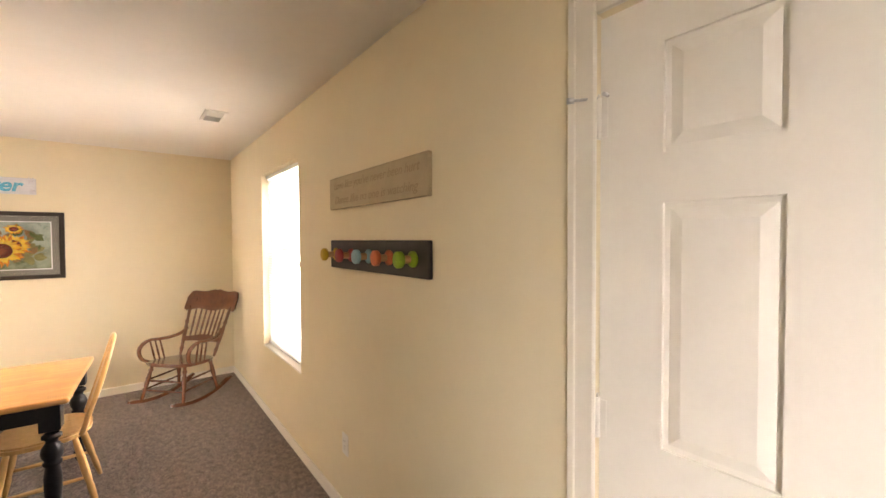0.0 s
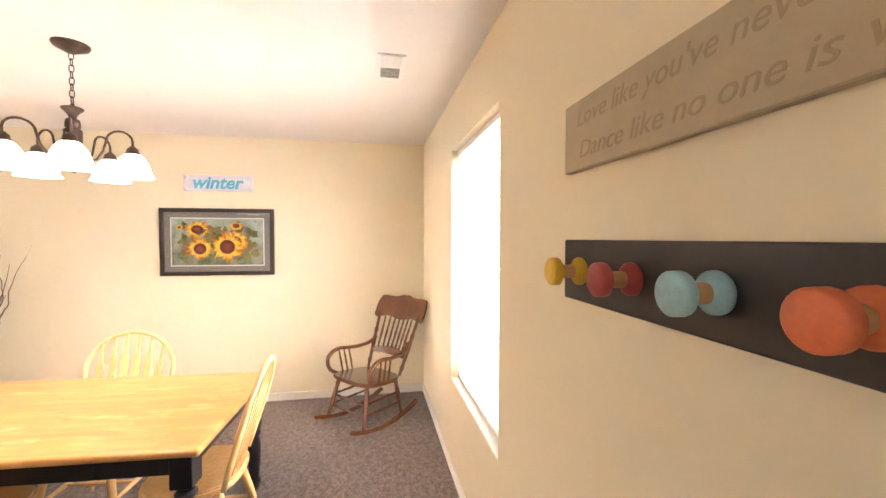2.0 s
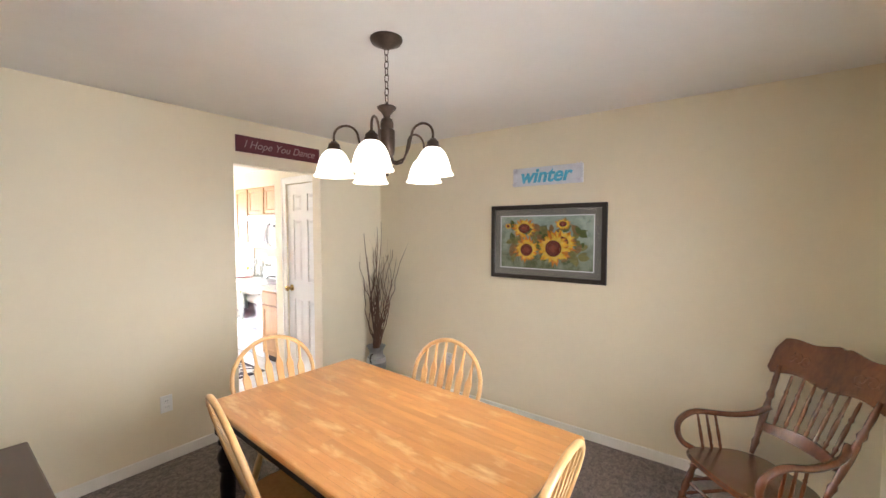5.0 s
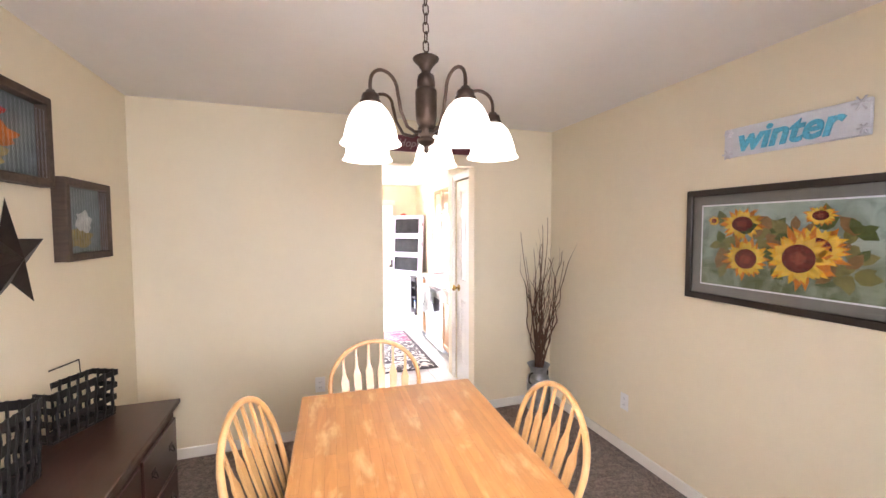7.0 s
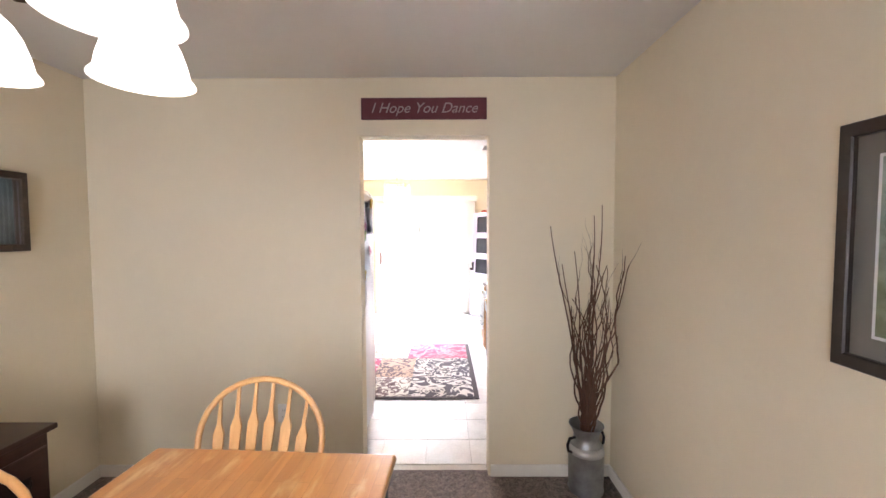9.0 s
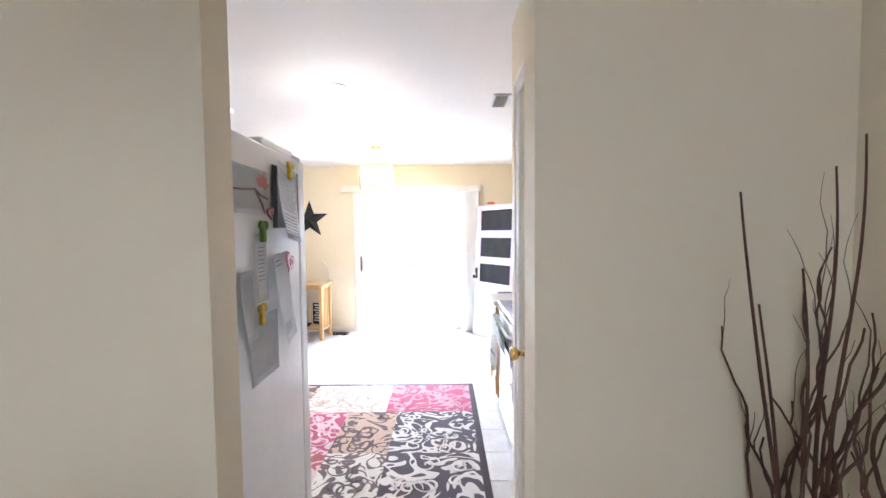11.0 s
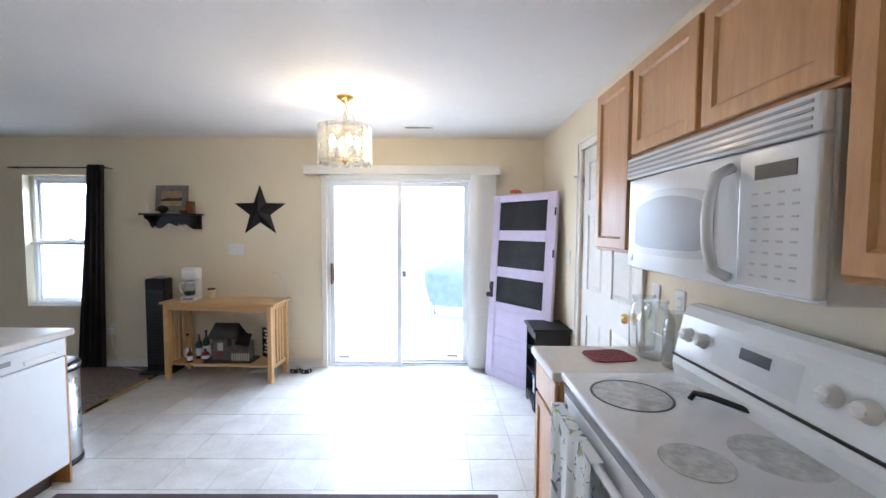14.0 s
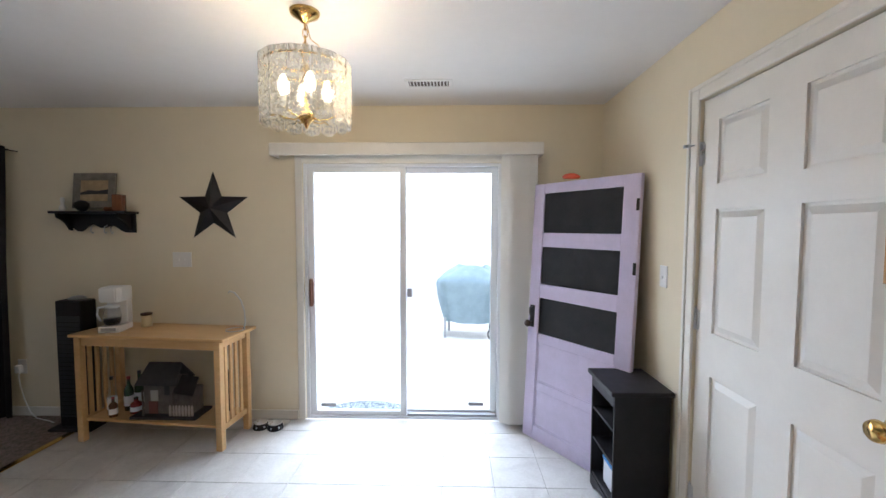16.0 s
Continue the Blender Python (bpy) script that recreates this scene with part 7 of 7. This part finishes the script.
bx(bm, 0.095, LW - 0.105, 0.001, 0.035, z, LH, 0.003)
part("stiles_and_rails", bm, LAV, lv)
for a, b, c in panels:
    bm = B()
    bx(bm, 0.093, LW - 0.103, 0.010, 0.026, a - 0.002, b + 0.002)
    part("panel", bm, CHALK if c else LAV, lv, "dusty black chalkboard panel" if c else "recessed lavender panel")
    if not c:
        bm = B()
        for p0, p1, q0, q1 in ((0.095, 0.107, a, b), (LW - 0.117, LW - 0.105, a, b), (0.107, LW - 0.117, a, a + 0.012), (0.107, LW - 0.117, b - 0.012, b)):
            bx(bm, p0, p1, 0.004, 0.0098, q0, q1, 0.003)
        part("panel_moulding", bm, LAV, lv)
bm = B()
bx(bm, 0.018, 0.062, -0.004, 0.0, 0.80, 0.96, 0.002)
kp = part("lock_plate", bm, BLACKM, lv, "dark iron lock plate with knob")
bm = B()
lathe(bm, ((0.011, 0.0), (0.011, 0.025), (0.024, 0.034), (0.026, 0.045), (0.018, 0.058), (0.0, 0.06)), 16)
bmesh.ops.transform(bm, matrix=pose(0.04, -0.004, 0.83, 90, 0, 0), verts=bm.verts)
part("knob", bm, BRONZE, kp)
bm = B()
tube(bm, [(0.04, -0.004, 0.95), (0.04, -0.03, 0.945), (0.045, -0.035, 0.90), (0.04, -0.02, 0.88)], 0.005, 6)
part("latch_hook", bm, BLACKM, kp)
for z in (0.30, 1.25, 1.62):
    bm = B()
    bx(bm, LW - 0.02, LW - 0.001, -0.003, 0.0, z, z + 0.07, 0.001)
    part("hinge_leaf", bm, BLACKM, lv)
co_ = thing("red_cap", "crumpled coral red fabric piece on top of the lavender door", "cloth", 0.80, 4.40, LH - 0.004)
bm = B()
lathe(bm, ((0.05, 0.0), (0.06, 0.012), (0.04, 0.028), (0.015, 0.034), (0.0, 0.035)), 14)
for v in bm.verts:
    v.co.y *= 0.45
part("cloth", bm, plain("coral_cloth", (0.6, 0.12, 0.07), 0.9, grain=300, relief=0.4), co_)

bc = thing("small_cabinet", "small black open cabinet with arched base and shelves", "cabinet", 0.87, 3.825, 0)
bm = B()
bx(bm, -0.022, 0.295, -0.018, 0.342, 0.665, 0.69, 0.006, 2)
part("top", bm, BLACKP, bc)
for y in (0.0, 0.312):
    bm = B()
    bx(bm, 0.0, 0.285, y, y + 0.014, 0.0, 0.665, 0.002)
    part("side", bm, BLACKP, bc)
bm = B()
bx(bm, 0.275, 0.285, 0.014, 0.312, 0.05, 0.665)
part("back", bm, BLACKP, bc)
for z in (0.07, 0.28, 0.46):
    bm = B()
    bx(bm, 0.006, 0.274, 0.0145, 0.3115, z, z + 0.014, 0.001)
    part("shelf", bm, BLACKP, bc)
bm = B()
bx(bm, 0.0, 0.012, 0.0145, 0.3115, 0.60, 0.664, 0.001)
part("fascia", bm, BLACKP, bc)
bm = B()
pts = [(0.0, 0.0), (0.03, 0.0)] + [(0.05 + 0.2 * k / 8, 0.05 * math.sin(math.pi * k / 8) ** 0.5 * 0.8) for k in range(9)] + [(0.27, 0.0), (0.297, 0.0), (0.297, 0.07), (0.0, 0.07)]
plate(bm, [(y, z) for y, z in pts], -0.012, 0.0)
bmesh.ops.transform(bm, matrix=pose(0.012, 0.312, 0, 0, 0, -90), verts=bm.verts)
part("arched_base", bm, BLACKP, bc)
bw = thing("storage_tub", "clear plastic tub with blue lid on the cabinet shelf", "tub", 0.97, 3.96, 0.085)
bm = B()
bx(bm, -0.065, 0.065, -0.085, 0.085, 0.0, 0.13, 0.008, 2)
part("tub", bm, plain("milky_plastic", (0.62, 0.63, 0.66), 0.3), bw)
bm = B()
bx(bm, -0.07, 0.07, -0.09, 0.09, 0.131, 0.148, 0.005, 2)
part("lid", bm, plain("blue_plastic", (0.03, 0.20, 0.52), 0.35), bw, "bright blue lid")
gb = thing("glass_dish", "small clear glass dish on the cabinet shelf", "dish", 0.98, 3.95, 0.295)
bm = B()
lathe(bm, ((0.0, 0.0), (0.035, 0.0), (0.06, 0.05), (0.062, 0.055), (0.057, 0.05), (0.034, 0.006), (0.0, 0.006)), 20)
part("dish", bm, JARG, gb)

# ---- curtain, far picture, cord ----
cu = thing("curtain", "charcoal grommet curtain hanging beside the living room window", "curtain", -3.46, YN - 0.075, 0)
bm = B()
g = []
for j in range(26):
    v = j / 25
    row = []
    for i in range(49):
        u = i / 48
        x0, x1 = -0.09 - 0.17 * v, 0.09 - 0.06 * v
        row.append(bm.verts.new((x0 + (x1 - x0) * u, 0.032 * math.sin(u * 6.28 * 4.0) * (1 - 0.25 * v) + 0.006 * math.sin(v * 5 + u * 9), 2.135 - 2.12 * v)))
    g.append(row)
for a, b in zip(g, g[1:]):
    for k in range(48):
        f = bm.faces.new((a[k], b[k], b[k + 1], a[k + 1]))
        f.smooth = True
part("cloth", bm, CLOTH, cu)
rod = thing("curtain_rod", "thin black curtain rod above the living room window", "curtain rod", 0, YN - 0.075, 2.105)
bm = B()
tube(bm, ((-4.36, 0, 0), (-3.34, 0, 0)), 0.007, 8)
part("rod", bm, BLACKM, rod)
for x in (-4.34, -3.35):
    bm = B()
    tube(bm, ((x, 0, 0), (x, 0.074, 0)), 0.005, 6)
    part("bracket", bm, BLACKM, rod)
fp = thing("framed_picture", "dark wood framed picture on the living room wall", "picture", -4.72, YN, 1.72)
bm = B()
frame_bars(bm, 0.30, 0.37, 0.03, -0.02, 0.0, 0.003)
part("frame", bm, OAK, fp)
bm = B()
bx(bm, -0.121, 0.121, -0.008, 0.0, -0.156, 0.156)
part("print", bm, plain("dim_landscape", (0.12, 0.15, 0.18), 0.6, vary=0.5, scale=9), fp)
cd = thing("power_cord", "white power cord and adapter plugged in by the curtain", "cord", -3.40, YN - 0.015, 0)
bm = B()
tube(bm, [(0, 0, 0.38), (0.01, -0.03, 0.34), (0.03, -0.04, 0.26), (0.06, -0.04, 0.15), (0.10, -0.04, 0.05), (0.16, -0.05, 0.008), (0.28, -0.08, 0.006), (0.36, -0.11, 0.006)], 0.004, 6)
part("cable", bm, PLASTIC, cd)
bm = B()
bx(bm, -0.022, 0.022, -0.035, 0.0, 0.36, 0.42, 0.005)
part("plug", bm, PLASTIC, cd)

# ---- ceiling lights ----
dl = thing("ceiling_light", "round white glass flush ceiling light, lit", "ceiling light", -0.58, 1.74, HK)
bm = B()
lathe(bm, ((0.0, 0.0), (0.12, 0.0), (0.125, -0.01), (0.12, -0.025), (0.0, -0.025)), 32)
part("pan", bm, PLASTIC, dl)
bm = B()
lathe(bm, ((0.118, -0.026), (0.143, -0.031), (0.149, -0.042), (0.148, -0.072), (0.136, -0.086), (0.10, -0.094), (0.0, -0.098)), 36)
o = part("glass_drum", bm, DOMEG, dl, "opal glass drum, lit")
o.visible_shadow = False

gc = thing("glass_chandelier", "brass chandelier with ring of clear scalloped glass panes, lit", "chandelier", KLAMP[0], KLAMP[1], 0)
bm = B()
lathe(bm, ((0.0, HK - 0.05), (0.012, HK - 0.045), (0.03, HK - 0.03), (0.058, HK - 0.014), (0.064, HK), (0.0, HK)), 28)
part("canopy", bm, BRASS, gc)
chain(gc, 2.225, HK - 0.045, BRASS, 0.010, 0.036, 0.0022)
bm = B()
tube(bm, [(0.006, 0.004, 2.39), (0.02, 0.01, 2.33), (0.05, 0.02, 2.31), (0.075, 0.0, 2.26), (0.05, -0.01, 2.22), (0.0, 0, 2.21)], 0.0022, 5)
part("wire", bm, BRASS, gc)
bm = B()
lathe(bm, ((0.0, 2.235), (0.008, 2.23), (0.02, 2.20), (0.012, 2.18), (0.012, 2.03), (0.03, 2.01), (0.034, 1.99), (0.022, 1.975), (0.010, 1.962), (0.006, 1.95), (0.0, 1.945)), 20)
part("stem", bm, BRASS, gc)
bm = B()
tube(bm, [(0.172 * math.cos(k * 0.1745), 0.172 * math.sin(k * 0.1745), 2.205) for k in range(37)], 0.005, 6)
for k in range(4):
    a = radians(90 * k + 15)
    tube(bm, [(0.012 * math.cos(a), 0.012 * math.sin(a), 2.19), (0.172 * math.cos(a), 0.172 * math.sin(a), 2.205)], 0.004, 6)
part("ring", bm, BRASS, gc)
for k in range(6):
    a = radians(60 * k + 10)
    bm = B()
    tube(bm, [(r * math.cos(a), r * math.sin(a), z) for r, z in ((0.02, 2.0), (0.05, 1.985), (0.09, 1.99), (0.12, 2.005), (0.15, 1.998))], 0.0035, 6)
    part("scroll_arm", bm, BRASS, gc)
for k in range(4):
    a = radians(30 + 90 * k)
    bm = B()
    lathe(bm, ((0.0, 2.03), (0.011, 2.03), (0.011, 2.075), (0.0, 2.075)), 12, 0.09 * math.cos(a), 0.09 * math.sin(a))
    s = part("candle_socket", bm, PLASTIC, gc)
    bm = B()
    lathe(bm, ((0.010, 2.076), (0.022, 2.098), (0.021, 2.125), (0.009, 2.158), (0.0, 2.165)), 12, 0.09 * math.cos(a), 0.09 * math.sin(a))
    o = part("bulb", bm, BULB, s, "lit candle bulb")
    o.visible_shadow = False
bm = B()
pts = [(-0.040, 2.225), (0.040, 2.225)] + [(0.040 * math.cos(radians(-180 * k / 8)), 1.985 + 0.030 * math.sin(radians(-180 * k / 8))) for k in range(9)]
plate(bm, pts, -0.0022, 0.0022)
gl = mesh_of("glass_pane", bm, TEXG)
for k in range(14):
    o = new("glass_pane", gl)
    o.parent = gc
    a = 360 * k / 14
    o.matrix_local = pose(0.186 * math.cos(radians(a)), 0.186 * math.sin(radians(a)), 0, 0, 0, a + 90)
    o.visible_shadow = False

# ---- patio ----
GCOV = plain("blue_grey_vinyl_cover", (0.19, 0.25, 0.29), 0.6, vary=0.15, scale=6, relief=0.2)
gr = thing("covered_grill", "barbecue grill under a blue-grey vinyl cover on the patio", "grill", 0.34, 7.75, -0.10, -8)
bm = B()
g = []
rng = random.Random(4)
for j in range(15):
    v = j / 14
    row = []
    for i in range(48):
        a = 2 * math.pi * i / 48
        c, s = math.cos(a), math.sin(a)
        w = 0.53 - 0.12 * (1 - v) ** 2 if v < 0.72 else 0.53 - 0.30 * ((v - 0.72) / 0.28) ** 1.5
        d = 0.31 - 0.05 * (1 - v) if v < 0.72 else 0.31 - 0.20 * ((v - 0.72) / 0.28) ** 1.5
        fold = 1 + 0.035 * math.sin(a * 9 + 3 * v) * (1 - v) + 0.02 * math.sin(a * 17)
        row.append(bm.verts.new((w * math.copysign(abs(c) ** 0.6, c) * fold, d * math.copysign(abs(s) ** 0.6, s) * fold, 0.24 + 0.80 * v + 0.012 * math.sin(a * 5) * (1 - v) + (0.03 * math.sin(a * 3) if v > 0.8 else 0))))
    g.append(row)
for a, b in zip(g, g[1:]):
    for k in range(48):
        f = bm.faces.new((a[k], a[(k + 1) % 48], b[(k + 1) % 48], b[k]))
        f.smooth = True
bm.faces.new(g[-1])
part("cover", bm, GCOV, gr)
for x in (-0.38, 0.38):
    for y in (-0.2, 0.2):
        bm = B()
        bx(bm, x - 0.018, x + 0.018, y - 0.018, y + 0.018, 0.0, 0.30)
        part("leg", bm, GREYP, gr)
for x in (0.33,):
    for y in (-0.24, 0.24):
        bm = B()
        lathe(bm, ((0.07, -0.018), (0.09, -0.018), (0.09, 0.018), (0.07, 0.018), (0.07, -0.018)), 24)
        for k in range(5):
            a = radians(72 * k)
            tube(bm, ((0, 0, 0), (0.075 * math.cos(a), 0.075 * math.sin(a), 0)), 0.008, 5)
        bmesh.ops.transform(bm, matrix=pose(x, y, 0.09, 90, 0, 0), verts=bm.verts)
        part("wheel", bm, DARKG, gr)
dm = thing("door_mat", "half-round patterned door mat outside the slider", "door mat", -0.70, 5.12, -0.10)
bm = B()
slab(bm, [(0.42 * math.cos(math.pi * k / 20), 0.30 * math.sin(math.pi * k / 20)) for k in range(21)], 0.0, 0.014)
part("mat", bm, scroll_mat("rubber_scrolls", (0.05, 0.07, 0.08), (0.35, 0.38, 0.4), 3, 16, 0.07), dm)

# ---- kitchen floor tiles ----
TS, GAP = 0.305, 0.0022
bm = B()
bx(bm, -2.76, XK, 0.121, YN, -0.12, -0.0045)
bx(bm, -0.385, 0.385, 0.06, 0.121, -0.12, -0.0045)
floor = structure("floor_kitchen", bm, plain("grey_grout", (0.57, 0.54, 0.50), 0.9, vary=0.1), "pale stone-look floor tiles with thin joints")
m, nt, p, co = start("stone_look_tile", 0.28)
oi = nt.nodes.new("ShaderNodeObjectInfo")
gm = nt.nodes.new("ShaderNodeNewGeometry")
cloud = texnoise(nt, gm.outputs["Position"], 5, 5, 0.62, None, 0.6)
fine = texnoise(nt, gm.outputs["Position"], 60, 4)
c = ramp(nt, cloud, (0.50, 0.465, 0.43), (0.68, 0.65, 0.61), 0.3, 0.7)
c = mixc(nt, 0.2, c, ramp(nt, fine, (0.44, 0.41, 0.38), (0.70, 0.67, 0.63)))
v = nt.nodes.new("ShaderNodeMapRange")
v.inputs["To Min"].default_value, v.inputs["To Max"].default_value = 0.93, 1.04
nt.links.new(oi.outputs["Random"], v.inputs[0])
c = mixc(nt, 1.0, c, v.outputs[0], "MULTIPLY")
nt.links.new(c, p.inputs["Base Color"])
bump(nt, p, fine, 0.08)
tile_meshes = {}


def tile(x0, x1, y0, y1):
    key = (round(x1 - x0, 3), round(y1 - y0, 3))
    if key not in tile_meshes:
        w, d = (x1 - x0) / 2, (y1 - y0) / 2
        e = 0.0015
        tile_meshes[key] = bpy.data.meshes.new("tile")
        vs = [(-w, -d, -0.004), (w, -d, -0.004), (w, d, -0.004), (-w, d, -0.004), (-w + e, -d + e, 0), (w - e, -d + e, 0), (w - e, d - e, 0), (-w + e, d - e, 0)]
        tile_meshes[key].from_pydata(vs, [], [(4, 5, 6, 7), (0, 1, 5, 4), (1, 2, 6, 5), (2, 3, 7, 6), (3, 0, 4, 7)])
        tile_meshes[key].materials.append(m)
    o = new("tile", tile_meshes[key])
    o.parent = floor
    o.location = ((x0 + x1) / 2, (y0 + y1) / 2, 0)


nx, ny = 13, 16
for i in range(nx):
    for j in range(ny):
        a, b = -2.757 + i * TS, -2.757 + (i + 1) * TS - GAP
        c0, d0 = 0.123 + j * TS, 0.123 + (j + 1) * TS - GAP
        b, d0 = min(b, XK - 0.001), min(d0, YN - 0.001)
        if b - a > 0.02 and d0 - c0 > 0.02 and not (a > 0.66 and d0 < 2.2) and not (b < -2.05 and d0 < 2.6):
            tile(a, b, c0, d0)
bm = B()
bx(bm, -2.785, -2.74, 2.97, YN - 0.02, 0.0, 0.006, 0.002)
structure("trim_threshold", bm, BRASS, "thin brass carpet edge strip")
